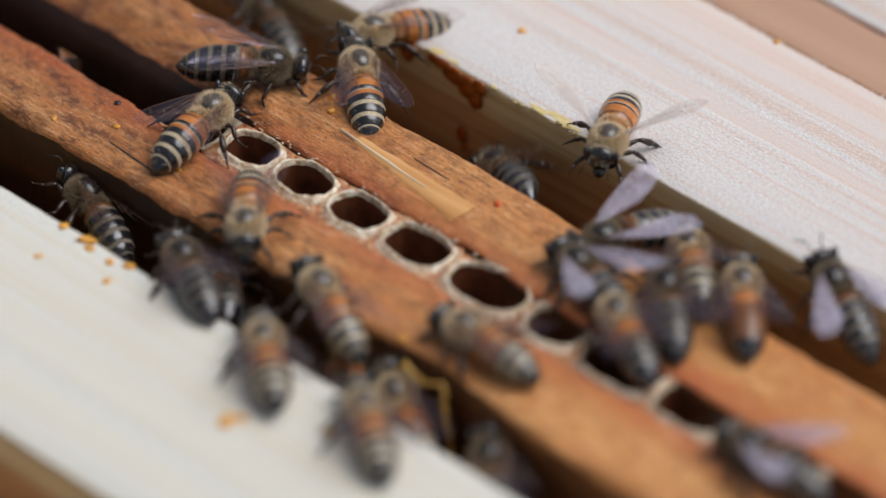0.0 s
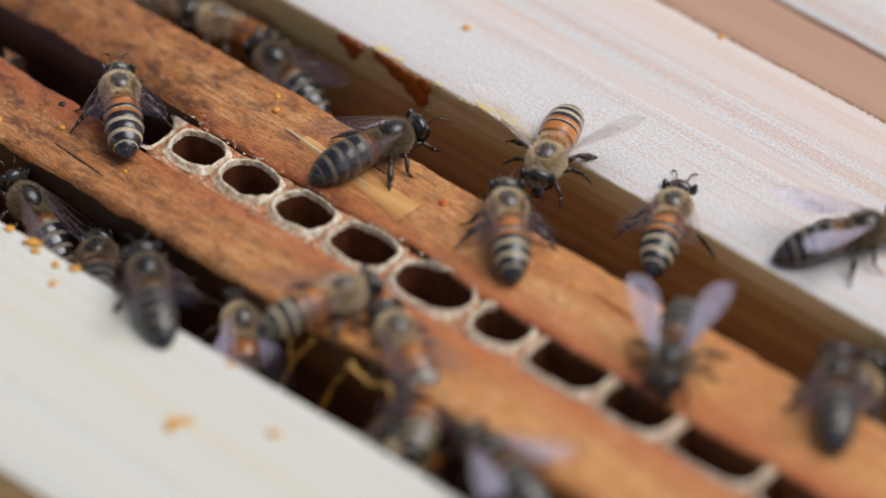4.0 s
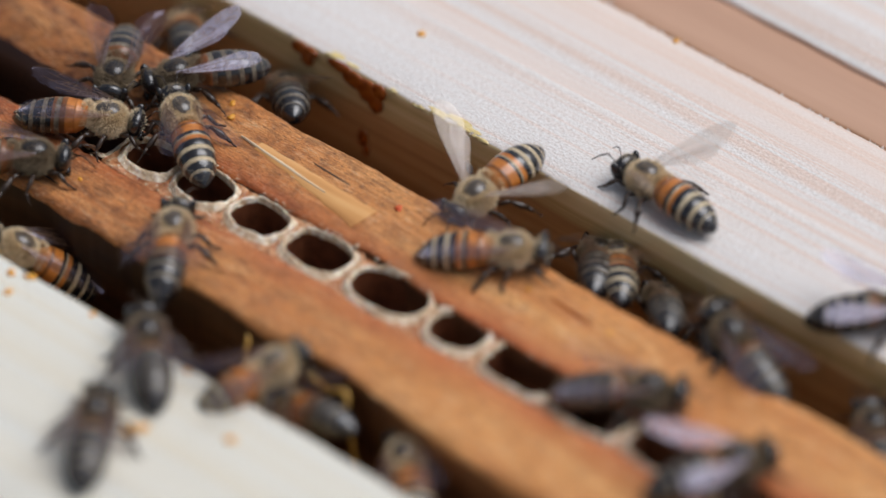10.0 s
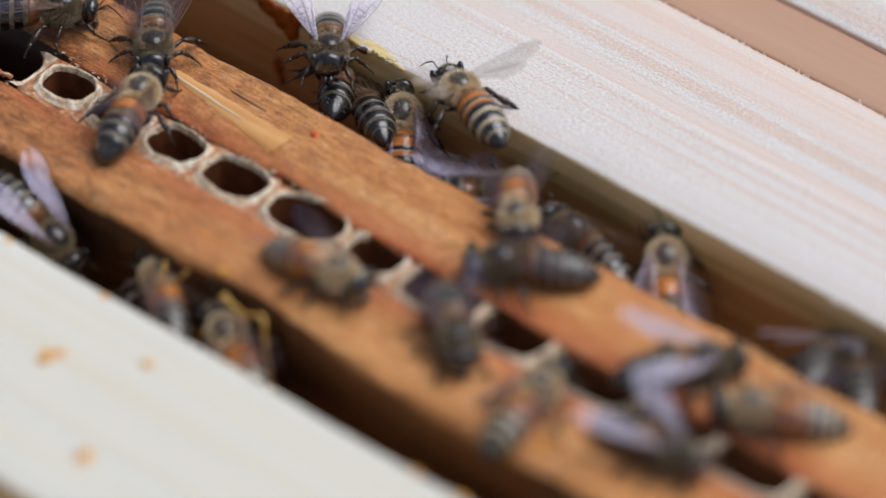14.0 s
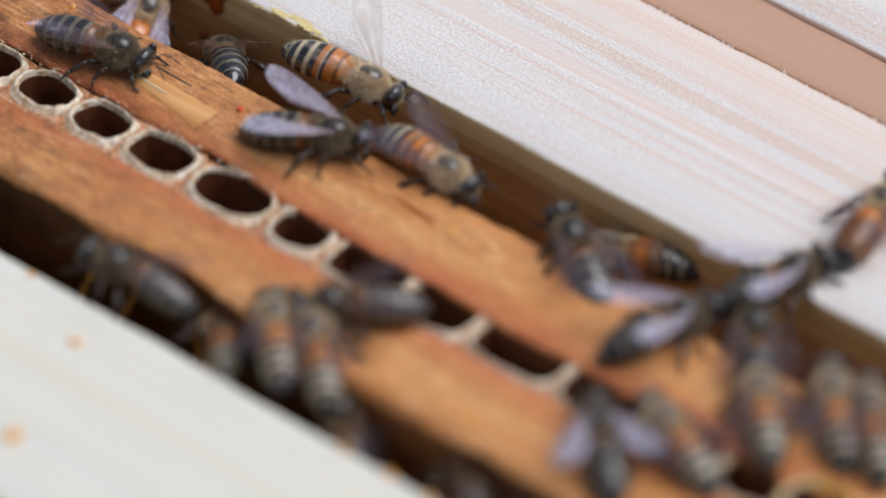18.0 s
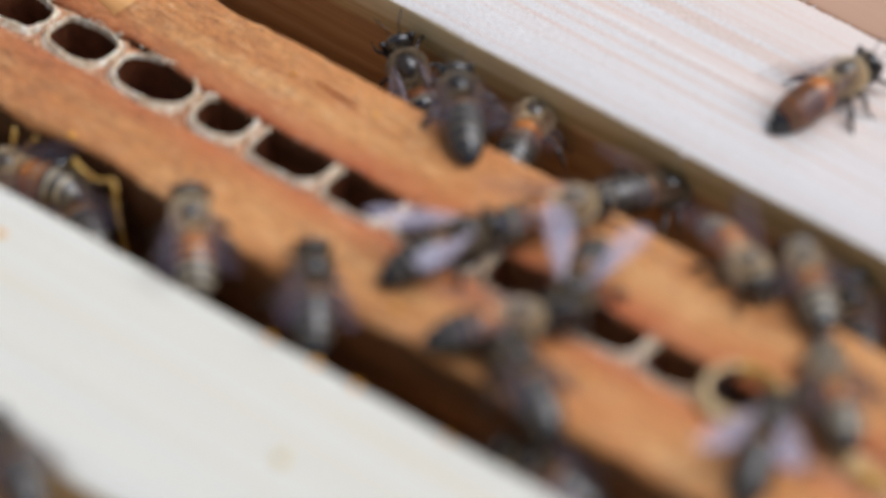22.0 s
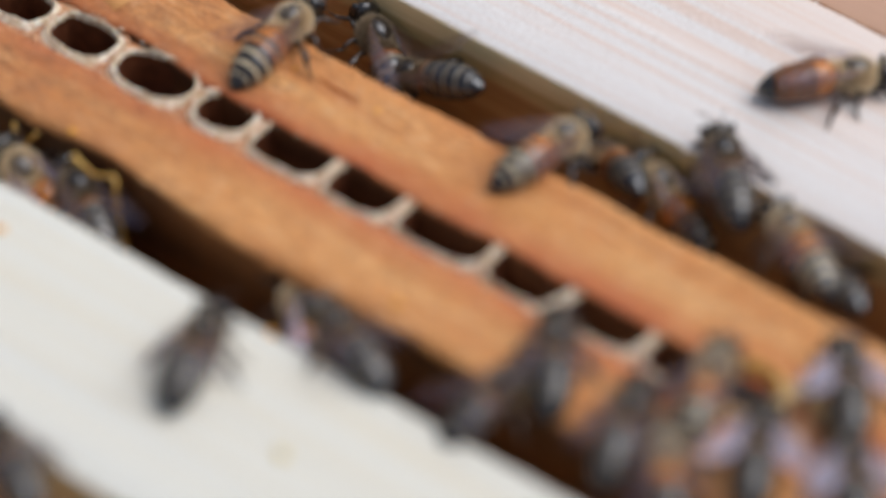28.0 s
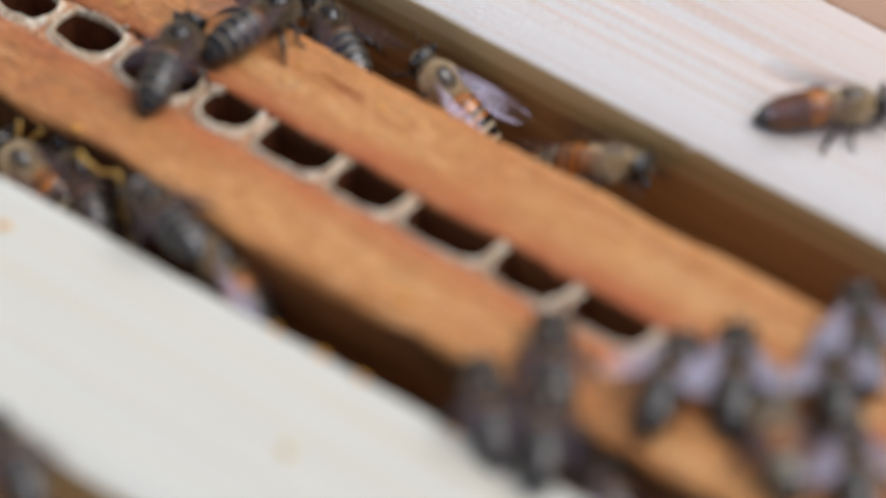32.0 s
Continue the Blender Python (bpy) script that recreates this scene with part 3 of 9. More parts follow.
# dark disc stands in for the shade down in the hole
bm = bmesh.new()
ellipsoid(bm, (69.3, -7.9, -2.6), (2.75, 2.6, 0.2), 20, 10)
part("cell_bottom", to_mm(bm), HOLLOW, drone, "dark disc for the shade inside the cell")
for k, (x, y, rx, ry, rz) in enumerate(((73.2, -4.4, 1.7, 1.3, 0.55), (74.6, -2.6, 1.7, 1.1, 0.4), (76.4, -5.2, 2.0, 1.0, 0.6), (78.8, -6.8, 1.8, 1.0, 0.5), (81.4, -8.2, 2.0, 1.1, 0.5), (84.6, -8.8, 2.2, 1.0, 0.5), (79.6, -4.0, 1.4, 0.8, 0.3))):
    part("lump", lump_mesh(x, y, rx, ry, rz, 90 + k), (DULLWAX, GOLDWAX)[k % 2], drone, "rough yellowish lump of burr wax")


def ridge(pts, r, seed):
    rng = random.Random(seed)
    bm = bmesh.new()
    out = []
    for a, b in zip(pts, pts[1:]):
        for k in range(5):
            f = k / 5
            out.append(tuple(a[c] + (b[c] - a[c]) * f + rng.uniform(-0.12, 0.12) for c in range(3)))
    out.append(pts[-1])
    tube(bm, out, [r * rng.uniform(0.75, 1.25) for _ in out], 7)
    return to_mm(bm)


burr = thing("burr_comb", "broken yellowish burr comb stuck to the side of the old bar", "honeycomb")
for k, pts in enumerate((((-6.3, -20.4, -1.2), (-6.0, -21.0, -3.0), (-5.7, -21.2, -4.7)), ((-3.5, -20.4, -0.9), (-4.6, -21.0, -2.6), (-5.7, -21.2, -4.7)), ((-5.7, -21.2, -4.7), (-6.4, -21.3, -6.5), (-7.2, -21.2, -9.0)),
                         ((1.2, -20.4, -0.9), (-0.4, -21.1, -4.4), (-2.3, -21.2, -9.0)), ((1.2, -20.5, -0.9), (3.8, -21.0, -1.5), (6.2, -20.5, -0.9)), ((6.2, -20.6, -1.0), (7.2, -21.3, -4.6), (7.8, -21.0, -9.0)))):
    part("ridge", ridge(pts, 0.23, 100 + k), GOLDWAX, burr)
part("rim", ridge(((-43.5, -10.9, -0.9), (-41.0, -10.7, -0.5), (-38.0, -10.6, -0.4), (-35.4, -10.2, -0.5)), 0.24, 107), WEB, wax_row, "stained wax rim of an open cell")


crust = bmesh.new()
rng = random.Random(31)
for k in range(420):
    x = rng.choice((rng.uniform(-36, 6), rng.uniform(-36, 66)))
    y = -10.9 if rng.random() < 0.45 else (-4.7 if x < 8 else -5.7)
    r = rng.uniform(0.03, 0.11)
    ellipsoid(crust, (x, y + rng.gauss(0, 0.35), -0.12 + rng.uniform(-0.25, 0.1)), (r * rng.uniform(0.8, 2.2), r, r * 0.6), 5, 4, 0, r * 0.55, rng)
part("crust", to_mm(crust), WAX, wax_row, "crumbly pale wax crust along the groove", smooth=False)["kind"] = "stuff"


# ---- stains, crumbs and splinters ----
def blob(pts, y, mat, name, label, seed, thick=0.28):
    """A lump of propolis smeared on the side face of the bar, as overlapping drops."""
    rng = random.Random(seed)
    t = thing(name, label, "propolis")
    for (x, z, rx, rz) in pts:
        bm = bmesh.new()
        ellipsoid(bm, (0, 0, 0), (rx, thick, rz), 14, 8, 0, 0.06, rng)
        ob = part("drop", to_mm(bm), mat, t)
        ob.location = Vector((x, y, z)) * MM
    return t


blob(((-31.2, -0.8, 1.2, 0.8), (-30.4, -1.7, 0.8, 1.0), (-29.8, -0.7, 0.9, 0.6)), 15.05, PROPOLIS, "propolis_smear", "glossy dark orange propolis smear on the pine edge", 1)
blob(((-26.0, -0.5, 1.7, 0.7), (-24.2, -1.2, 1.6, 1.1), (-22.4, -1.7, 1.5, 1.5), (-21.4, -2.6, 1.0, 1.3), (-20.9, -1.0, 0.9, 1.0)), 15.05, PROPOLIS, "propolis_smear", "glossy dark orange propolis smear on the pine edge", 2)
blob(((-23.0, -8.0, 0.6, 1.1), (-22.6, -9.4, 0.4, 0.7)), 15.05, PROPOLIS, "propolis_smear", "dark propolis drip on the pine side", 3)
rng = random.Random(19)
blob([(x + rng.uniform(-0.8, 0.8), rng.uniform(-0.5, 0.1), rng.uniform(0.3, 1.0), rng.uniform(0.12, 0.34)) for x in (-27.8, -27.0, -15.8, -14.9, -14.2, -13.4, -12.6, -11.8, -11.0, -10.2, -9.4, -8.6, -7.8, -20.2, -18.6)], 15.3, YELLOW, "wax_smear", "thin yellow wax smeared along the pine edge", 4, 0.22)


film = thing("wax_stain", "thin yellowish wax stain on top of the pine edge", "propolis")
for x, y, rx, ry in ((-13.6, 15.7, 1.4, 0.3), (-11.2, 16.0, 1.6, 0.45), (-9.2, 15.7, 1.1, 0.25), (-26.9, 15.8, 0.9, 0.4), (-24.8, 15.6, 1.0, 0.2)):
    bm = bmesh.new()
    ellipsoid(bm, (0, 0, 0), (rx, ry, 0.05), 14, 10, 0, 0.04, rng)
    part("patch", to_mm(bm), YELLOW, film).location = Vector((x, y, 0.0)) * MM


def crumb(x, y, r, mat, label, seed, flat=0.5):
    rng = random.Random(seed)
    bm = bmesh.new()
    ellipsoid(bm, (0, 0, r * flat * 0.5), (r * rng.uniform(0.8, 1.4), r * rng.uniform(0.6, 1.0), r * flat), 9, 6, 0, r * 0.22, rng)
    ob = tagged(new("crumb", mesh_of("crumb", to_mm(bm), mat)), label, "crumb", "crumbs on the bars")
    ob.matrix_world = pose(x * MM, y * MM, 0, 0, 0, rng.uniform(0, 180))


for k, (x, y, r) in enumerate(((-3.1, 39.6, 0.42), (-42.1, -14.3, 0.4), (-29.7, 3.3, 0.35), (-28.3, 1.6, 0.42), (10.2, 1.0, 0.3), (-22.9, 23.8, 0.4), (37.9, -18.3, 0.6), (-0.4, -18.9, 0.4), (20.0, 1.2, 0.3), (-47.5, -17.5, 0.35), (-33.0, -15.0, 0.25), (57.0, -14.5, 0.4))):
    crumb(x, y, r, ORANGE_SPECK, "orange propolis crumb on the wood", 200 + k)
for k, (x, y, r) in enumerate(((-4.6, -38.6, 0.75), (-4.0, -37.4, 0.45), (3.2, -33.2, 0.6), (42.0, -39.8, 0.85), (7.2, -46.3, 0.75), (-26.7, -31.6, 0.45), (-26.6, -28.7, 0.5), (-28.4, -29.4, 0.4), (-34.0, -33.4, 0.35), (-35.4, -28.6, 0.5), (-32.2, -28.6, 0.7), (-31.2, -29.3, 0.4), (41.4, -28.5, 0.5), (31.4, -28.4, 0.4), (36.7, -28.4, 0.42), (-6.3, -28.8, 0.4), (-18.5, -28.7, 0.3), (52.0, -28.6, 0.45))):
    crumb(x, y, r * (0.85 if x == 42.0 else 1.1), YELLOW if x == 42.0 else ORANGE_SPECK, "orange propolis crumb on the cream pine", 230 + k, 0.3)
crumb(-6.9, 1.9, 0.42, RED_SPECK, "small red propolis crumb on the old bar", 260)
crumb(-44.6, -11.6, 0.34, CHIP, "black crumb on the old bar", 261)
crumb(45.9, 5.0, 0.35, CHIP, "black crumb on the old bar edge", 262)


def sliver(pts, w, h, mat, name, label):
    bm = bmesh.new()
    rows = []
    n = len(pts)
    for i, (x, y) in enumerate(pts):
        d = Vector((pts[min(i + 1, n - 1)][0] - pts[max(i - 1, 0)][0], pts[min(i + 1, n - 1)][1] - pts[max(i - 1, 0)][1])).normalized()
        f = w * (0.25 + math.sin(math.pi * (i + 0.5) / n))
        rows.append([bm.verts.new((x - d.y * f * s, y + d.x * f * s, z)) for s, z in ((-1, -0.1), (-0.6, h), (0.6, h), (1, -0.1))])
    for a, b in zip(rows, rows[1:]):
        for j in range(3):
            bm.faces.new((a[j], a[j + 1], b[j + 1], b[j]))
    return tagged(new(name, mesh_of(name, to_mm(bm), mat)), label, "splinter", "splinters on the bars")


sliver([(-25.6 + 1.7 * k, 0.1 - 0.16 * k + 0.03 * math.sin(k * 2.1)) for k in range(8)], 0.16, 0.22, SPLINT, "splinter", "pale raised splinter on the old bar")
sliver([(-18.0 + 1.6 * k, -1.2 - 0.12 * k) for k in range(7)], 0.09, 0.07, SPLINT, "splinter", "pale raised splinter on the old bar")
sliver([(-17.5 + 1.2 * k, 1.7 - 0.05 * k) for k in range(5)], 0.14, 0.05, CHIP, "crack", "dark crack in the old bar")
sliver([(12.6 + 1.4 * k, 1.5 - 0.14 * k) for k in range(5)], 0.3, 0.04, PROPOLIS, "crack", "dark knot streak in the old bar")
sliver([(-41.0 + 1.4 * k, -16.4 - 0.1 * k) for k in range(6)], 0.16, 0.05, CHIP, "crack", "dark crack in the old bar")
FACET = plain("split bare wood", [(0.32, (0.46, 0.195, 0.055)), (0.5, (0.64, 0.32, 0.105)), (0.68, (0.76, 0.46, 0.20))], 420, 0.5, 0.05, 0.5, 0.0002, (0.06, 1, 1))
bm = bmesh.new()
rows = []
for k in range(13):
    f = k / 12
    x = -23.5 + 15.0 * f
    lo, hi = -0.5 - 2.7 * f ** 1.3 + 0.08 * math.sin(k * 1.9), 0.75 - 0.45 * f + 0.06 * math.sin(k * 2.3)
    rows.append([bm.verts.new((x + d, y, z)) for d, y, z in ((0.0, lo, 0.02), (0.1, lo + 0.12, 0.13), (0.35 * f, hi - 0.12, 0.10), (0.4 * f, hi, 0.01))])
for a, b in zip(rows, rows[1:]):
    for j in range(3):
        bm.faces.new((a[j], a[j + 1], b[j + 1], b[j]))
part("split_facet", to_mm(bm), FACET, old, "pale facet where the wood has split")
rng = random.Random(7)
nap = bmesh.new()
for k in range(240):
    x = rng.uniform(-60, 60)
    y, z = (39.95, -0.1) if k % 4 else (15.3, -0.15)
    s = rng.uniform(0.08, 0.32) * (3.2 if k % 17 == 0 else 1)
    d = Vector((rng.uniform(-1, 1), rng.uniform(-0.3, 1) if y > 30 else rng.uniform(-1, 0.3), rng.uniform(0.1, 0.9))).normalized() * s
    b = Vector((rng.uniform(0.08, 0.3), 0, 0))
    p = Vector((x, y, z))
    vs = [nap.verts.new(q) for q in (p - b, p + b, p + d, p + Vector((0, -0.1, -0.1)))]
    for f in ((0, 1, 2), (1, 3, 2), (3, 0, 2), (0, 3, 1)):
        nap.faces.new([vs[i] for i in f])
part("sawn_fringe", to_mm(nap), PINE, right_pine, "frayed sawn edge", smooth=False)["kind"] = "stuff"


# ---- the bees ----
VEILEDBACK = plain("hairy brown back plate", [(0.3, (0.034, 0.027, 0.022)), (0.7, (0.11, 0.085, 0.065))], 1800, 0.28, 0.5)
BACK = plain("dark back plate", [(0.3, (0.010, 0.008, 0.008)), (0.7, (0.035, 0.026, 0.02))], 1500, 0.27, 0.3)


def abdomen_point(s):
    return Vector((-0.7 - 7.6 * s, 0, 2.75 - 0.35 * s - 0.75 * s * s))


def abdomen_radius(s):
    knots = ((0.0, 0.7), (0.05, 1.35), (0.14, 1.76), (0.28, 1.93), (0.46, 1.96), (0.64, 1.84), (0.79, 1.50), (0.90, 1.00), (0.96, 0.58), (1.0, 0.14))
    for (a, ra), (b, rb) in zip(knots, knots[1:]):
        if s <= b:
            f = (s - a) / (b - a)
            return ra + (rb - ra) * f
    return 0.1


def segment_mesh(s0, s1, cuts):
    """One overlapping ring plate of the abdomen. cuts: (fraction, material) along it."""
    bm = bmesh.new()
    n, m = 20, 9
    loops = []
    for i in range(m + 1):
        f = i / m
        s = s0 + (s1 - s0) * f
        c = abdomen_point(min(s, 1.0))
        r = abdomen_radius(min(s, 1.0)) * (1.0 + 0.035 * f) * (0.93 if i == m else 1)
        loops.append([bm.verts.new(c + Vector((0, r * math.cos(2 * math.pi * j / n), 0.9 * r * math.sin(2 * math.pi * j / n)))) for j in range(n)])
    for i, (a, b) in enumerate(zip(loops, loops[1:])):
        f = (i + 0.5) / m
        k = next(q for lim, q in cuts if f <= lim)
        for j in range(n):
            bm.faces.new((a[j], a[(j + 1) % n], b[(j + 1) % n], b[j])).material_index = k
    bm.faces.new(loops[-1]).material_index = 2
    return to_mm(bm)


def fur_mesh(places, seed, hair):
    """Fine branched hair as thin blades: places are (centre, radii, count, length, lower limit of the normal)."""
    rng = random.Random(seed)
    vs, fs = [], []
    for c, r, count, length, low in places:
        k = 0
        while k < count:
            v = Vector((rng.gauss(0, 1), rng.gauss(0, 1), rng.gauss(0, 1))).normalized()
            if v.z < low or (v.z > 0.74 and r[0] > 1.85 and rng.random() > 0.12):
                continue
            k += 1
            p = Vector((c[0] + r[0] * v.x, c[1] + r[1] * v.y, c[2] + r[2] * v.z))
            d = (v + Vector((rng.uniform(-0.5, 0.2), rng.uniform(-0.45, 0.45), rng.uniform(-0.3, 0.5)))).normalized() * length * rng.uniform(0.6, 1.25)
            side = d.cross(Vector((rng.uniform(-1, 1), rng.uniform(-1, 1), rng.uniform(-1, 1)))).normalized() * 0.024
            i = len(vs)
            vs += [(p + side) * MM, (p - side) * MM, (p + d) * MM]
            fs.append((i, i + 1, i + 2))
    me = bpy.data.meshes.new("fur")
    me.from_pydata(vs, [], fs)
    me.materials.append(hair)
    return me


def leg_mesh(knee, ankle, foot, wide):
    bm = bmesh.new()
    k, a, f = Vector(knee), Vector(ankle), Vector(foot)
    tube(bm, [(0, 0, 0), k * 0.5, k * 0.96], [0.2, 0.3, 0.2], 7)
    tube(bm, [k * 0.96, k + (a - k) * 0.15, k + (a - k) * 0.65, a], [0.17, 0.24, 0.24 + wide, 0.17 + wide * 0.5], 7)
    tube(bm, [a, a + (f - a) * 0.35, a + (f - a) * 0.4, a + (f - a) * 0.75, a + (f - a) * 0.8, f], [0.17 + wide * 0.5, 0.15 + wide * 0.3, 0.11, 0.1, 0.08, 0.05], 6)
    tube(bm, [f, f + Vector((0.3, 0.04, -0.02))], [0.07, 0.03], 5)
    return to_mm(bm)


def wing_mesh(length, width, seed):
    """A wing along -x: membrane with slight waves, and raised veins."""
    bm = bmesh.new()
    nx, ny = 12, 5

    def at(u, v):
        lead = 0.06 * width * math.sin(math.pi * u)
        tip = math.sqrt(max(0.0, 1 - max(0.0, (u - 0.62) / 0.38) ** 2.4))
        chord = width * min(1.0, 0.16 + 1.35 * u) * (0.06 + 0.94 * tip)
        sag = 0.35 * width * (1 - tip) if u > 0.62 else 0.0
        return Vector((-length * u, lead - sag - chord * v, 0.10 * math.sin(3 * u + 2 * v + seed) + 0.07 * math.sin(9 * v + seed)))
    grid = [[bm.verts.new(at(i / nx, j / ny)) for j in range(ny + 1)] for i in range(nx + 1)]
    for i in range(nx):
        for j in range(ny):
            bm.faces.new((grid[i][j], grid[i + 1][j], grid[i + 1][j + 1], grid[i][j + 1])).material_index = 0
    lines = [[(0.02 + 0.96 * k / 8, 0.01) for k in range(9)], [(0.02, 0.1), (0.3, 0.26), (0.55, 0.3), (0.8, 0.24)], [(0.02, 0.2), (0.3, 0.55), (0.6, 0.62), (0.84, 0.6)], [(0.02, 0.4), (0.3, 0.85), (0.62, 0.9)], [(0.34, 0.28), (0.32, 0.56)], [(0.55, 0.3), (0.6, 0.62)], [(0.72, 0.27), (0.68, 0.02)], [(0.45, 0.3), (0.47, 0.6), (0.45, 0.88)]]
    for ln in lines:
        tube(bm, [at(u, v) + Vector((0, 0, 0.02)) for u, v in ln], [0.027] * len(ln), 4, 1)
    return to_mm(bm)


KINDS = {
    "o": (0, "folded", "honey bee with amber banded abdomen and folded wings"),
    "d": (1, "folded", "dark honey bee with grey banded abdomen and folded wings"),
    "m": (2, "folded", "brown honey bee with dull amber bands and folded wings"),
    "r": (3, "folded", "reddish-brown honey bee with a dark abdomen tip and folded wings"),
    "w": (1, "open", "dark honey bee with half-open pale wings"),
    "f": (0, "spread", "amber honey bee fanning with spread wings"),
    "h": (0, "raised", "amber honey bee with raised blurred wings on the pine"),
}
WING_POSE = {"folded": (21, 8, -8), "open": (30, 14, -8), "spread": (66, 22, 8), "raised": (52, 34, 10)}
shared = {}


def mesh_for(key, make):
    if key not in shared:
        shared[key] = make()
    return shared[key]


def build_bee(kind):
    dark, wings, label = KINDS[kind]
    bee = thing("honey_bee", label, "bee", "bees on the hive frames")
    pelt = DARKPELT if dark == 1 else PELT

    def thorax():
        bm = bmesh.new()
        ellipsoid(bm, (1.2, 0, 2.72), (1.95, 1.76, 1.66), 20, 14, 0, 0.05, random.Random(3))
        return mesh_of("thorax", to_mm(bm), pelt)
    part("thorax", mesh_for(("thorax", dark), thorax), None, bee)

    def scutum():
        bm = bmesh.new()
        if dark == 1:
            ellipsoid(bm, (1.25, 0, 3.56), (1.42, 1.22, 0.92), 18, 12)
        else:
            ellipsoid(bm, (1.2, 0, 3.53), (1.4, 1.2, 0.93), 18, 12)
        return mesh_of("scutum", to_mm(bm), BACK if dark == 1 else VEILEDBACK)
    part("scutum", mesh_for(("scutum", dark == 1), scutum), None, bee, "bare glossy dark back plate" if dark == 1 else "worn brown back plate")
    part("fur", mesh_for(("fur", dark), lambda: fur_mesh((((1.2, 0, 2.72), (1.9, 1.74, 1.63), 6500, 0.46, -0.75), ((-0.9, 0, 2.9), (0.8, 1.5, 1.3), 1000, 0.4, -0.2), ((4.0, 0, 2.6), (0.75, 1.15, 1.3), 700, 0.34, -0.3), ((-4.0, 0, 2.2), (3.9, 1.85, 1.6), 220, 0.26, -0.5)), 5, DARKHAIR if dark == 1 else HAIR)), None, bee, "fine body hair")["kind"] = "stuff"

    def head_mesh():
        bm = bmesh.new()
        ellipsoid(bm, (0, 0, 0), (0.85, 1.55, 1.45), 18, 12)
        tube(bm, [(0.55, 0.35, -1.0), (0.9, 0.2, -1.6), (0.8, 0.02, -1.9)], [0.32, 0.25, 0.1], 6)
        tube(bm, [(0.55, -0.35, -1.0), (0.9, -0.2, -1.6), (0.8, -0.02, -1.9)], [0.32, 0.25, 0.1], 6)
        return mesh_of("head", to_mm(bm), CHITIN)
    head = part("head", mesh_for("head", head_mesh), None, bee)
    head.matrix_basis = pose(3.95 * MM, 0, 2.55 * MM, 0, 12, 0)

    def eye_mesh():
        bm = bmesh.new()
        ellipsoid(bm, (0, 0, 0), (0.55, 0.42, 1.1), 14, 10)
        return mesh_of("eye", to_mm(bm), EYE)

    def antenna_mesh():
        bm = bmesh.new()
        tube(bm, [(0, 0, 0), (0.5, 0.25, 0.75), (0.75, 0.4, 1.1)], [0.07, 0.06, 0.07], 6)
        tube(bm, [(0.75, 0.4, 1.1), (1.5, 0.75, 0.9), (2.5, 1.1, 0.3)], [0.075, 0.08, 0.05], 6)
        return mesh_of("antenna", to_mm(bm), LEG)
    for s in (1, -1):
        e = part("eye", mesh_for("eye", eye_mesh), None, head, "large glossy black eye")
        e.matrix_basis = pose(0.05 * MM, s * 1.32 * MM, 0.2 * MM, s * -12, 0, s * 8)
        a = part("antenna", mesh_for("antenna", antenna_mesh), None, head)
        a.location = Vector((0.75, s * 0.35, 0.35)) * MM
        a.scale = (1, s, 1)
    # six overlapping plates
    amber, brown, black, band, grey = 0, 1, 2, 3, 4
    if dark == 2:
        plan = [((1.0, amber),), ((0.55, amber), (1.0, brown)), ((0.3, grey), (0.6, brown), (1.0, black)), ((0.3, grey), (1.0, black)), ((0.3, grey), (1.0, black)), ((1.0, black),)]
    elif dark == 3:
        plan = [((1.0, amber),), ((0.6, amber), (1.0, brown)), ((1.0, brown),), ((0.12, grey), (1.0, brown)), ((0.12, grey), (0.6, brown), (1.0, black)), ((1.0, black),)]
    elif dark:
        plan = [((1.0, brown),), ((0.3, grey), (1.0, black)), ((0.3, grey), (1.0, black)), ((0.3, grey), (1.0, black)), ((0.3, grey), (1.0, black)), ((0.12, grey), (1.0, black))]
    else:
        plan = [((0.7, amber), (1.0, brown)), ((0.65, amber), (1.0, black)), ((0.12, band), (0.45, amber), (1.0, black)), ((0.34, band), (1.0, black)), ((0.34, band), (1.0, black)), ((0.12, band), (1.0, black))]
    edges = (0.0, 0.17, 0.35, 0.53, 0.70, 0.85, 1.0)
    for i in range(6):
        part("abdomen_plate", mesh_for(("plate", dark, i), lambda: mesh_of("abdomen_plate", segment_mesh(edges[i], edges[i + 1] + 0.012, plan[i]), AMBER, BROWN, CHITIN, BAND, GREYBAND)), None, bee)
    # wings
    out, up, twist = WING_POSE[wings]
    for s in (1, -1):
        for name, ln, wd, off, dx in (("forewing", 8.9, 2.9, 0, 0.0), ("hindwing", 6.2, 1.9, 9, -0.7)):
            w = part(name, mesh_for((name, wings), lambda: mesh_of(name, wing_mesh(ln, wd, 1.0 + dx), {"open": PALE_WING, "spread": FAN_WING, "raised": FAN_WING}.get(wings, WING), WING if wings in ("spread", "raised") else VEIN)), None, bee, "clear brown-veined wing")
            w.matrix_basis = pose((1.6 + dx) * MM, s * 1.45 * MM, (3.95 + dx * 0.25) * MM, 0, 0, 0) @ pose(0, 0, 0, s * twist, up * (0.8 if off else 1.0), -s * (out - off * 0.4))
            w.scale = (1, s, 1)
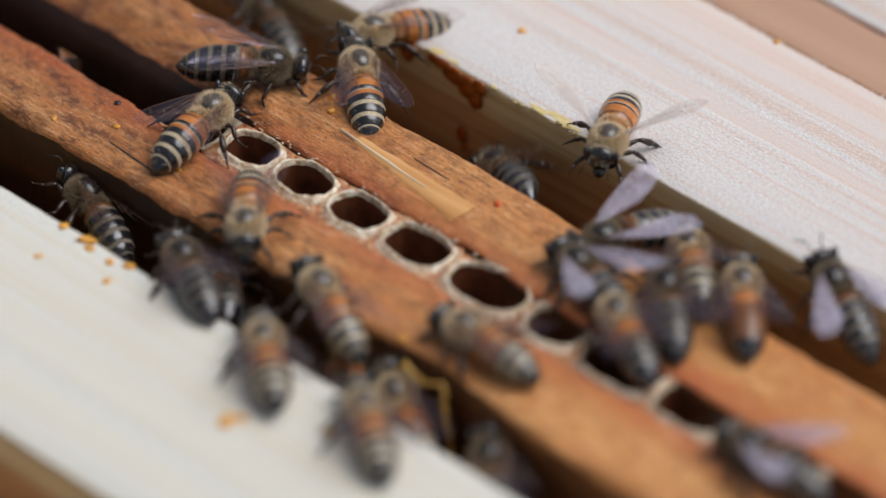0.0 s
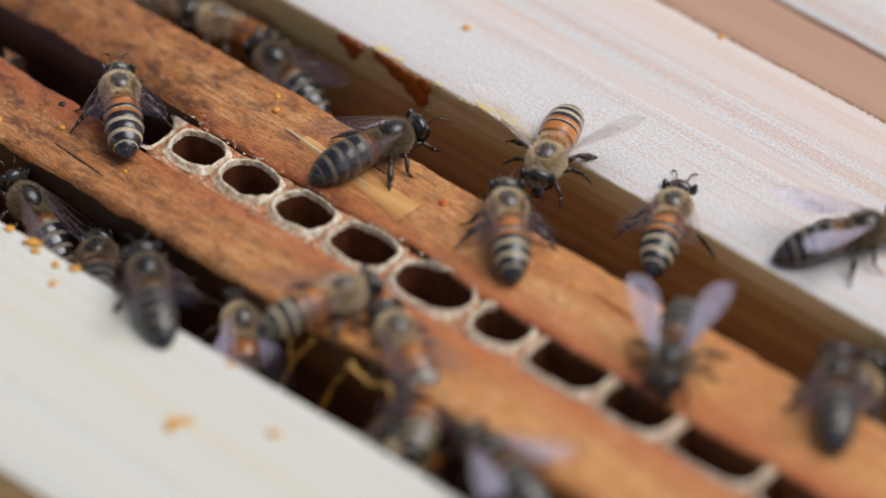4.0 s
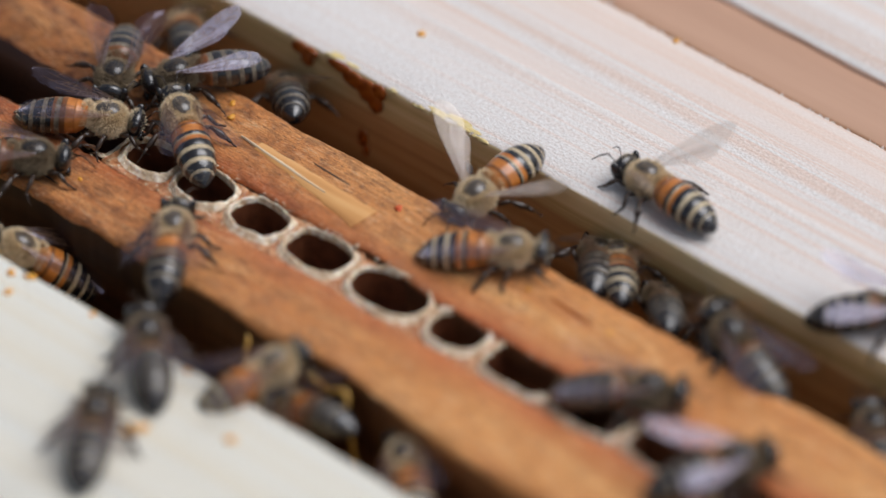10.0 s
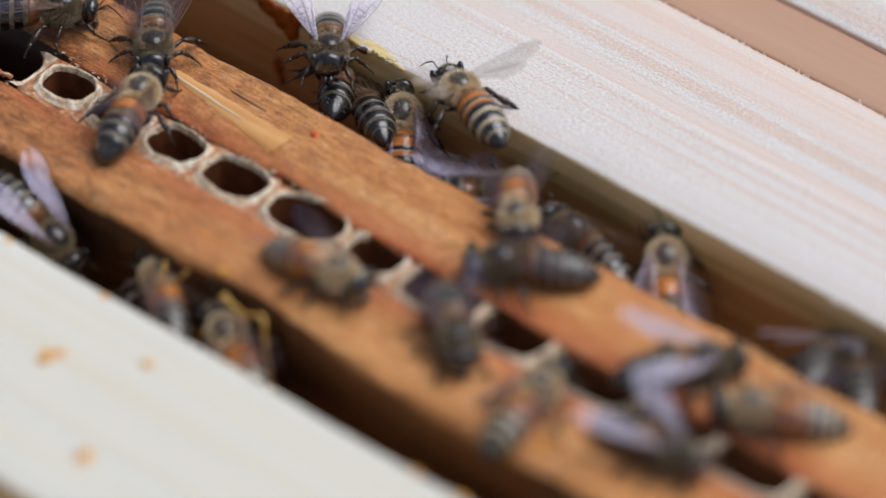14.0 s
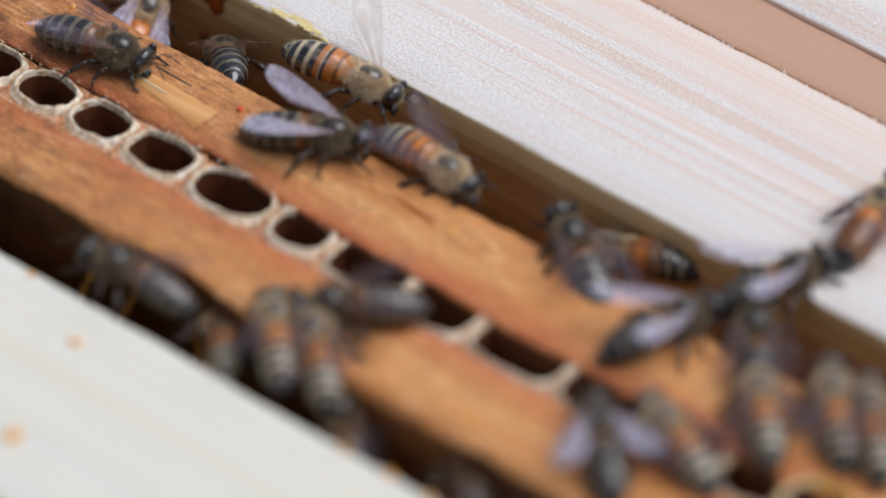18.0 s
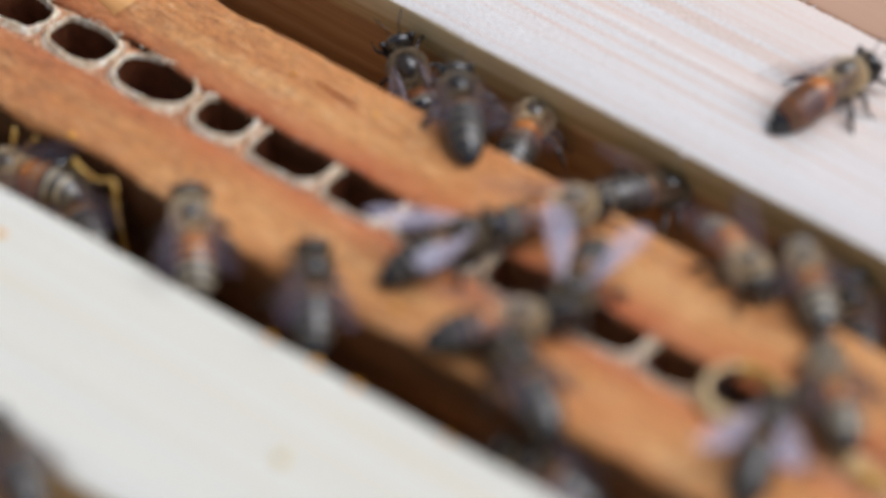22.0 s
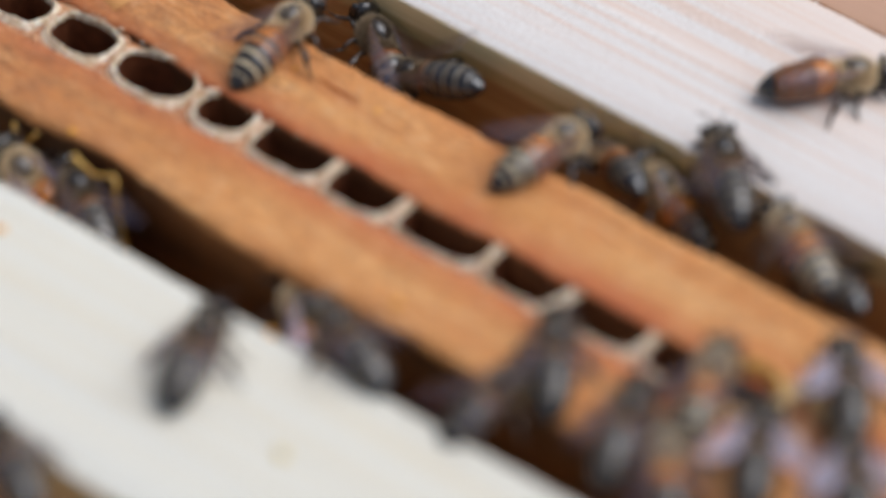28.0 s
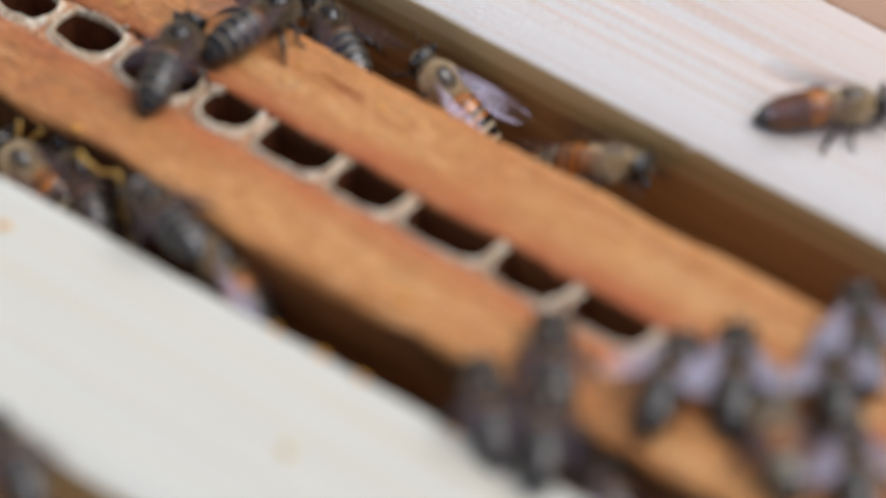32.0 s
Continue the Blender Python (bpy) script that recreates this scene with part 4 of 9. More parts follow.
    # legs
    for name, root, knee, ankle, foot, wide in (("foreleg", (2.3, 0.8, 1.5), (1.1, 1.1, 0.6), (1.7, 1.9, -0.2), (2.7, 2.3, -0.87), 0.0),
                                                ("middle_leg", (1.2, 0.9, 1.4), (0.2, 1.7, 0.8), (-0.2, 2.7, -0.1), (0.3, 3.6, -0.77), 0.0),
                                                ("hind_leg", (0.2, 0.9, 1.4), (-1.3, 1.5, 1.0), (-2.6, 2.6, 0.2), (-3.6, 3.5, -0.77), 0.14)):
        for s in (1, -1):
            lg = part(name, mesh_for((name, s), lambda: mesh_of(name, leg_mesh((knee[0], s * knee[1], knee[2]), (ankle[0], s * ankle[1], ankle[2]), (foot[0], s * foot[1], foot[2]), wide), LEG)), None, bee)
            lg.location = Vector((root[0], s * root[1], root[2])) * MM
    # the body rides low over its feet
    for ob in bee.children:
        ob.location.z -= 0.6 * MM
    return bee


def crawl(x, y, z, heading, pitch=0, roll=0):
    """The pose of a bee from millimetres and degrees; pitch lifts its head."""
    return pose(x * MM, y * MM, z * MM, 0, 0, heading) @ pose(0, 0, 0, 0, -pitch, 0) @ pose(0, 0, 0, roll, 0, 0)


first = {}
bees = []
for kind in "doooddooooowmworwfwodmddmdomddodwmddmddwhdmddwooooowddwwddd":
    if kind not in first:
        first[kind] = build_bee(kind)
        bees.append(first[kind])
    else:
        bees.append(copy_thing(first[kind], Matrix()))


def step_legs(bee, seed):
    """The six legs swing in turn about their roots, three and three."""
    for ob in bee.children:
        if "leg" not in ob.name:
            continue
        root = ob.location.copy()
        s = 1 if root.y > 0 else -1
        group = (s if "middle" not in ob.name else -s)
        rows = [(t * 0.5, pose(root.x, root.y, root.z, 3 * math.sin(seed + t), 0, (11 if t % 2 else -11) * group + 4 * math.sin(seed * 3 + t))) for t in range(65)]
        walk(ob, rows)


def motions():
    walk(bees[0], [(0, crawl(-36.9, 0.5, 0.0, 40, -3, 3)), (1, crawl(-31.9, -0.3, 0.0, 11, 4, -2)), (2, crawl(-18.7, 2.8, 0.0, 48, 1, -1)), (5, crawl(-15.7, 3.5, 0.0, 82, 3, 3)), (5.58, crawl(-15.7, 8.5, -3.0, 90, -35, 0)), (5.96, crawl(-15.7, 10.0, -34.0, 82, 0, 0)), (6.5, crawl(-9.1, 10.0, -34.0, 117, 0, 0)), (7.04, crawl(-2.6, 10.0, -34.0, 151, 0, 0)), (8, crawl(-2.6, 11.8, -5.8, 151, -24, -33)), (9, crawl(1.0, 10.7, -5.8, 130, 24, -5)), (9.96, crawl(1.0, 10.0, -34.0, 130, 0, 0)), (11.04, crawl(-8.9, 10.0, -34.0, 179, 0, 0)), (12, crawl(-8.9, 11.9, -5.8, 179, 20, -35)), (13, crawl(-10.3, 12.7, -5.8, 137, -1, 16)), (14, crawl(-10.1, 11.3, -5.8, 151, -15, 31)), (17, crawl(-10.9, 12.0, -5.8, 130, 29, -33)), (18, crawl(-15.8, 9.9, -5.8, 137, -28, 3)), (19, crawl(-11.3, 12.6, -5.8, 137, 31, -8)), (20, crawl(-9.6, 10.6, -5.8, 179, -16, -5)), (20.96, crawl(-9.6, 10.0, -34.0, 179, 0, 0)), (32, crawl(-9.6, 10.0, -34.0, 179, 0, 0))])
    walk(bees[1], [(0, crawl(-29.4, 6.5, -0.8, 140, 6, 9)), (1, crawl(-31.9, 6.9, -0.8, 159, 8, 3)), (2, crawl(-38.2, 3.1, 0.0, 213, -1, 2)), (2.28, crawl(-38.2, 4.9, -1.0, 172, -12, 1)), (2.56, crawl(-38.2, 6.7, -2.0, 131, -24, 1)), (2.84, crawl(-38.2, 8.5, -3.0, 90, -35, 0)), (3.03, crawl(-38.2, 9.0, -13.3, 131, -23, 0)), (3.21, crawl(-38.2, 9.5, -23.7, 172, -12, 0)), (3.4, crawl(-38.2, 10.0, -34.0, 213, 0, 0)), (4.28, crawl(-38.8, 10.0, -34.0, 262, 0, 0)), (5.16, crawl(-39.4, 10.0, -34.0, 310, 0, 0)), (6.04, crawl(-40.0, 10.0, -34.0, 359, 0, 0)), (7, crawl(-40.0, 10.7, -5.8, 359, -4, 19)), (7.33, crawl(-40.5, 11.0, -5.8, 404, -10, 6)), (7.67, crawl(-40.9, 11.2, -5.8, 449, -16, -6)), (8, crawl(-41.4, 11.5, -5.8, 494, -22, -19)), (9, crawl(-41.5, 12.3, -5.8, 511, 29, -10)), (9.96, crawl(-41.5, 10.0, -34.0, 511, 0, 0)), (10.5, crawl(-34.4, 10.0, -34.0, 546, 0, 0)), (11.04, crawl(-27.3, 10.0, -34.0, 580, 0, 0)), (11.42, crawl(-27.3, 8.5, -3.0, 630, 35, 0)), (12, crawl(-27.3, 3.8, 0.0, 580, -1, 3)), (13, crawl(-28.8, 6.3, -0.8, 539, 3, 3)), (13.29, crawl(-28.8, 7.4, -1.9, 495, -16, 2)), (13.58, crawl(-28.8, 8.5, -3.0, 450, -35, 0)), (13.77, crawl(-28.8, 9.2, -18.5, 495, -18, 0)), (13.96, crawl(-28.8, 10.0, -34.0, 539, 0, 0)), (16, crawl(5.0, 10.0, -34.0, 484, 0, 0)), (18.04, crawl(38.8, 10.0, -34.0, 430, 0, 0)), (19, crawl(38.8, 12.9, -5.8, 430, -19, 11)), (19.5, crawl(39.2, 11.7, -5.8, 484, -21, -0)), (20, crawl(39.7, 10.4, -5.8, 539, -22, -11)), (21, crawl(34.5, 11.1, -5.8, 511, -25, -21)), (21.96, crawl(34.5, 10.0, -34.0, 511, 0, 0)), (30.04, crawl(24.6, 10.0, -34.0, 551, 0, 0)), (31, crawl(24.6, 11.0, -5.8, 551, 34, -7)), (32, crawl(19.4, 10.8, -5.8, 539, 34, -4))])
    walk(bees[2], [(0, crawl(-35.1, -9.2, 0.0, 97, 2, 2)), (1, crawl(-34.7, -9.4, 0.0, 102, 6, -3)), (2, crawl(-34.0, -9.9, 0.0, 110, -3, 3)), (5, crawl(-42.4, -6.8, 0.0, 144, -1, -1)), (6, crawl(-43.4, -2.5, 0.0, 117, 4, -3)), (7, crawl(-43.5, 0.3, 0.0, 121, 5, -0)), (8, crawl(-40.0, 0.6, 0.0, 113, -3, 4)), (9, crawl(-44.3, 0.2, 0.0, 144, 2, -4)), (10, crawl(-29.8, -3.8, 0.0, 147, 4, 3)), (11, crawl(-35.4, -3.8, 0.0, 144, 3, 2)), (12, crawl(-39.9, -4.0, 0.0, 147, 6, -5)), (12.58, crawl(-39.9, 8.5, -3.0, 90, -35, 0)), (12.96, crawl(-39.9, 10.0, -34.0, 147, 0, 0)), (17.04, crawl(62.7, 10.0, -34.0, 134, 0, 0)), (17.17, crawl(62.7, 9.5, -23.7, 179, 12, 0)), (17.3, crawl(62.7, 9.0, -13.3, 225, 23, 0)), (17.42, crawl(62.7, 8.5, -3.0, 270, 35, 0)), (17.62, crawl(62.7, 6.9, -2.0, 225, 25, 0)), (17.81, crawl(62.7, 5.2, -1.0, 179, 15, 1)), (18, crawl(62.7, 3.6, 0.0, 134, 6, 1)), (19, crawl(60.7, 9.1, -0.8, 134, -2, 3)), (19.5, crawl(58.4, 8.7, -0.8, 98, -5, 0)), (20, crawl(56.1, 8.3, -0.8, 63, -8, -2)), (21, crawl(55.2, 8.5, -0.8, 82, 12, 6)), (21.5, crawl(57.5, 6.9, -0.8, 27, 10, 0)), (22, crawl(59.7, 5.2, -0.8, -29, 7, -5)), (23, crawl(68.8, 0.7, 0.0, -1, 6, -3)), (23.5, crawl(70.0, 3.1, 0.0, 34, 6, -4)), (24, crawl(71.3, 5.5, 0.0, 70, 6, -5)), (25, crawl(64.8, -1.7, 0.0, 56, 4, -2)), (28, crawl(67.0, -9.7, 0.0, 110, 2, -1)), (29, crawl(66.3, -13.1, 0.0, 110, -1, -1)), (30, crawl(68.3, -10.0, 0.0, 151, 4, -1)), (31, crawl(76.4, -7.8, 0.0, 137, -0, 3)), (32, crawl(75.5, -12.5, 0.0, 137, -2, -1))])
    walk(bees[3], [(0, crawl(-21.5, -17.6, 0.0, -50, 1, 4)), (0.33, crawl(-21.8, -16.7, 0.0, -93, -1, 2)), (0.67, crawl(-22.2, -15.8, 0.0, -137, -2, -0)), (1, crawl(-22.5, -14.9, 0.0, -181, -4, -2)), (2, crawl(-17.3, -13.2, 0.0, -209, 6, 2)), (2.42, crawl(-17.3, -17.9, -1.5, -149, -15, 1)), (2.84, crawl(-17.3, -22.7, -3.0, -90, -35, 0)), (3.12, crawl(-17.3, -23.4, -18.5, -149, -18, 0)), (3.4, crawl(-17.3, -24.2, -34.0, -209, 0, 0)), (5.04, crawl(-7.3, -24.2, -34.0, -236, 0, 0)), (5.42, crawl(-7.3, -22.7, -3.0, -270, 35, 0)), (6, crawl(-7.3, -10.7, 0.0, -236, -3, -2)), (7, crawl(-8.5, -10.7, 0.0, -233, 5, -1)), (8, crawl(-9.7, -10.6, 0.0, -230, -4, 4)), (9, crawl(-22.5, -7.6, 0.0, -196, -3, 1)), (9.29, crawl(-22.5, -15.1, -1.5, -143, -19, 1)), (9.58, crawl(-22.5, -22.7, -3.0, -90, -35, 0)), (9.77, crawl(-22.5, -23.4, -18.5, -143, -18, 0)), (9.96, crawl(-22.5, -24.2, -34.0, -196, 0, 0)), (10.5, crawl(-15.4, -24.2, -34.0, -254, 0, 0)), (11.04, crawl(-8.2, -24.2, -34.0, -312, 0, 0)), (11.42, crawl(-8.2, -22.7, -3.0, -270, 35, 0)), (12, crawl(-8.2, -20.0, -0.8, -312, 38, -6)), (13, crawl(-5.3, -15.0, 0.0, -320, 2, -4)), (14, crawl(8.8, -14.2, 0.0, -361, 6, -4)), (15.5, crawl(10.4, -14.1, 0.0, -306, 3, -0)), (17, crawl(12.1, -14.0, 0.0, -250, 1, 3)), (17.19, crawl(12.1, -16.9, -1.0, -197, -11, 2)), (17.38, crawl(12.1, -19.8, -2.0, -143, -23, 1)), (17.58, crawl(12.1, -22.7, -3.0, -90, -35, 0)), (17.7, crawl(12.1, -23.2, -13.3, -143, -23, 0)), (17.83, crawl(12.1, -23.7, -23.7, -197, -12, 0)), (17.96, crawl(12.1, -24.2, -34.0, -250, 0, 0)), (32, crawl(12.1, -24.2, -34.0, -250, 0, 0))])
    walk(bees[4], [(0, crawl(-39.8, -21.9, -5.8, 164, 10, 27)), (1, crawl(-40.1, -21.6, -5.8, 151, -0, 15)), (2, crawl(-40.9, -22.2, -5.8, 164, 31, 1)), (5, crawl(-39.0, -22.3, -5.8, 164, 18, 16)), (6, crawl(-44.1, -21.8, -5.8, 164, 26, -32)), (7, crawl(-36.6, -21.7, -5.8, 151, -19, 35)), (8, crawl(-36.1, -21.5, -5.8, 137, 19, -17)), (9, crawl(-39.0, -21.5, -5.8, 137, 18, -23)), (9.5, crawl(-38.4, -19.7, -2.9, 89, 9, -12)), (10, crawl(-37.8, -18.0, 0.0, 40, -0, -1)), (10.5, crawl(-37.3, -18.9, -0.4, 85, 1, 1)), (11, crawl(-36.7, -19.8, -0.8, 130, 2, 3)), (12, crawl(-35.7, -21.5, -5.8, 137, -9, 11)), (13, crawl(-32.3, -21.7, -5.8, 137, 34, -31)), (13.96, crawl(-32.3, -24.2, -34.0, 137, 0, 0)), (20.04, crawl(52.3, -24.2, -34.0, 179, 0, 0)), (21, crawl(52.3, -22.7, -5.8, 179, -12, -29)), (22, crawl(58.0, -23.6, -5.8, 191, 14, -6)), (22.96, crawl(58.0, -24.2, -34.0, 191, 0, 0)), (23.5, crawl(64.2, -24.2, -34.0, 151, 0, 0)), (24.04, crawl(70.4, -24.2, -34.0, 110, 0, 0)), (24.42, crawl(70.4, -22.7, -3.0, 90, 35, 0)), (25, crawl(70.4, -17.9, 0.0, 110, 0, -3)), (28, crawl(64.1, -18.4, 0.0, 110, 4, 3)), (29, crawl(65.5, -25.4, -0.8, 130, -4, -3)), (30, crawl(64.1, -21.4, -5.8, 130, 32, -19)), (31, crawl(64.1, -21.4, -5.8, 130, -21, -33)), (32, crawl(63.5, -21.4, -5.8, 130, 14, 22))])
    walk(bees[5], [(0, crawl(-21.6, -25.9, -0.8, 151, -4, -1)), (1, crawl(-20.3, -28.0, 0.0, 121, -1, 4)), (2, crawl(-19.3, -29.3, 0.0, 117, 2, 2)), (5, crawl(-18.1, -25.3, -0.8, 151, 1, -7)), (6, crawl(-12.0, -29.1, 0.0, 102, 4, -4)), (6.5, crawl(-9.4, -29.6, 0.0, 45, 2, -4)), (7, crawl(-6.8, -30.2, 0.0, -11, -0, -3)), (7.29, crawl(-6.8, -28.0, -1.5, 39, -18, -2)), (7.58, crawl(-6.8, -25.7, -3.0, 90, -35, 0)), (7.77, crawl(-6.8, -24.9, -18.5, 39, -18, 0)), (7.96, crawl(-6.8, -24.2, -34.0, -11, 0, 0)), (8.32, crawl(-7.9, -24.2, -34.0, 38, 0, 0)), (8.68, crawl(-9.0, -24.2, -34.0, 88, 0, 0)), (9.04, crawl(-10.1, -24.2, -34.0, 137, 0, 0)), (9.17, crawl(-10.1, -24.7, -23.7, 181, 12, 0)), (9.3, crawl(-10.1, -25.2, -13.3, 226, 23, 0)), (9.42, crawl(-10.1, -25.7, -3.0, 270, 35, 0)), (9.62, crawl(-10.1, -27.1, -2.0, 226, 24, -0)), (9.81, crawl(-10.1, -28.6, -1.0, 181, 14, -0)), (10, crawl(-10.1, -30.0, 0.0, 137, 3, -0)), (10.58, crawl(-10.1, -25.7, -3.0, 90, -35, 0)), (10.96, crawl(-10.1, -24.2, -34.0, 137, 0, 0)), (17.04, crawl(0.7, -24.2, -34.0, 191, 0, 0)), (17.23, crawl(0.7, -23.4, -18.5, 141, 18, 0)), (17.42, crawl(0.7, -22.7, -3.0, 90, 35, 0)), (17.71, crawl(0.7, -23.4, -1.9, 141, 23, 5)), (18, crawl(0.7, -24.1, -0.8, 191, 10, 10)), (19, crawl(-2.3, -24.8, -0.8, 220, 7, 4)), (20, crawl(-4.4, -22.2, -0.8, 250, -2, -0)), (20.58, crawl(-4.4, -22.7, -3.0, 270, -35, 0)), (20.96, crawl(-4.4, -24.2, -34.0, 250, 0, 0)), (23.32, crawl(2.5, -24.2, -34.0, 203, 0, 0)), (25.68, crawl(9.5, -24.2, -34.0, 156, 0, 0)), (28.04, crawl(16.4, -24.2, -34.0, 110, 0, 0)), (28.17, crawl(16.4, -24.7, -23.7, 163, 12, 0)), (28.3, crawl(16.4, -25.2, -13.3, 217, 23, 0)), (28.42, crawl(16.4, -25.7, -3.0, 270, 35, 0)), (28.62, crawl(16.4, -25.4, -2.3, 217, 22, 3)), (28.81, crawl(16.4, -25.0, -1.5, 163, 8, 6)), (29, crawl(16.4, -24.7, -0.8, 110, -5, 8)), (29.58, crawl(16.4, -25.7, -3.0, 90, -35, 0)), (29.96, crawl(16.4, -24.2, -34.0, 110, 0, 0)), (30, crawl(17.4, -24.2, -34.0, 144, 0, 0)), (30.04, crawl(18.4, -24.2, -34.0, 179, 0, 0)), (30.23, crawl(18.4, -24.9, -18.5, 225, 18, 0)), (30.42, crawl(18.4, -25.7, -3.0, 270, 35, 0)), (30.71, crawl(18.4, -25.3, -1.9, 225, 22, -1)), (31, crawl(18.4, -24.9, -0.8, 179, 9, -2)), (32, crawl(13.9, -23.6, -0.8, 159, -10, -8))])
    walk(bees[6], [(0, crawl(-7.3, -30.3, 0.0, 140, -3, -2)), (1, crawl(-7.5, -29.4, 0.0, 130, -2, -3)), (1.5, crawl(-7.9, -25.7, -2.9, 78, 6, -13)), (2, crawl(-8.2, -22.1, -5.8, 25, 15, -24)), (3.4, crawl(-8.2, -24.2, -34.0, 25, 0, 0)), (4.95, crawl(-16.6, -24.2, -34.0, -30, 0, 0)), (6.49, crawl(-25.1, -24.2, -34.0, -85, 0, 0)), (8.04, crawl(-33.5, -24.2, -34.0, -140, 0, 0)), (9, crawl(-33.5, -23.9, -5.8, -140, -7, -21)), (10, crawl(-33.4, -23.6, -5.8, -140, 33, -1)), (10.5, crawl(-32.0, -20.6, -2.9, -101, 16, -1)), (11, crawl(-30.6, -17.5, 0.0, -63, -1, -1)), (12, crawl(-23.9, -21.7, -0.8, -46, 10, -2)), (12.58, crawl(-23.9, -22.7, -3.0, -90, -35, 0)), (12.96, crawl(-23.9, -24.2, -34.0, -46, 0, 0)), (14.32, crawl(-12.8, -24.2, -34.0, -105, 0, 0)), (15.68, crawl(-1.6, -24.2, -34.0, -164, 0, 0)), (17.04, crawl(9.5, -24.2, -34.0, -223, 0, 0)), (18, crawl(9.5, -21.5, -5.8, -223, -13, 28)), (19, crawl(7.2, -25.0, -0.8, -236, -2, 5)), (20, crawl(-0.1, -25.3, -0.8, -223, -9, -8)), (21, crawl(-4.1, -22.0, -5.8, -181, -23, -22)), (22, crawl(-3.7, -22.0, -5.8, -181, -12, -20)), (23, crawl(-3.2, -22.0, -5.8, -181, 15, -2)), (24, crawl(-3.3, -22.0, -5.8, -181, -19, -33)), (25, crawl(-3.4, -22.0, -5.8, -181, 13, 4)), (28, crawl(-3.3, -22.0, -5.8, -181, 30, -25)), (29, crawl(-3.3, -22.0, -5.8, -181, -16, 31)), (30, crawl(-3.1, -22.0, -5.8, -181, -12, 30)), (31, crawl(-3.1, -22.0, -5.8, -181, 35, 2)), (32, crawl(-3.4, -22.0, -5.8, -181, 17, -24))])
    walk(bees[7], [(0, crawl(6.0, -31.0, 0.0, 144, 0, 1)), (1, crawl(-0.0, -31.2, 0.0, 127, 2, 1)), (2, crawl(-4.7, -36.9, 0.0, 169, 4, 5)), (2.42, crawl(-4.7, -31.3, -1.5, 129, -15, 2)), (2.84, crawl(-4.7, -25.7, -3.0, 90, -35, 0)), (3.12, crawl(-4.7, -24.9, -18.5, 129, -18, 0)), (3.4, crawl(-4.7, -24.2, -34.0, 169, 0, 0)), (10.04, crawl(-21.6, -24.2, -34.0, 130, 0, 0)), (10.17, crawl(-21.6, -24.7, -23.7, 177, 12, 0)), (10.3, crawl(-21.6, -25.2, -13.3, 223, 23, 0)), (10.42, crawl(-21.6, -25.7, -3.0, 270, 35, 0)), (10.62, crawl(-21.6, -27.5, -2.0, 223, 24, 1)), (10.81, crawl(-21.6, -29.2, -1.0, 177, 13, 2)), (11, crawl(-21.6, -31.0, 0.0, 130, 3, 3)), (12, crawl(-27.7, -28.5, 0.0, 130, 2, -0)), (12.58, crawl(-27.7, -25.7, -3.0, 90, -35, 0)), (12.96, crawl(-27.7, -24.2, -34.0, 130, 0, 0)), (32, crawl(-27.7, -24.2, -34.0, 130, 0, 0))])
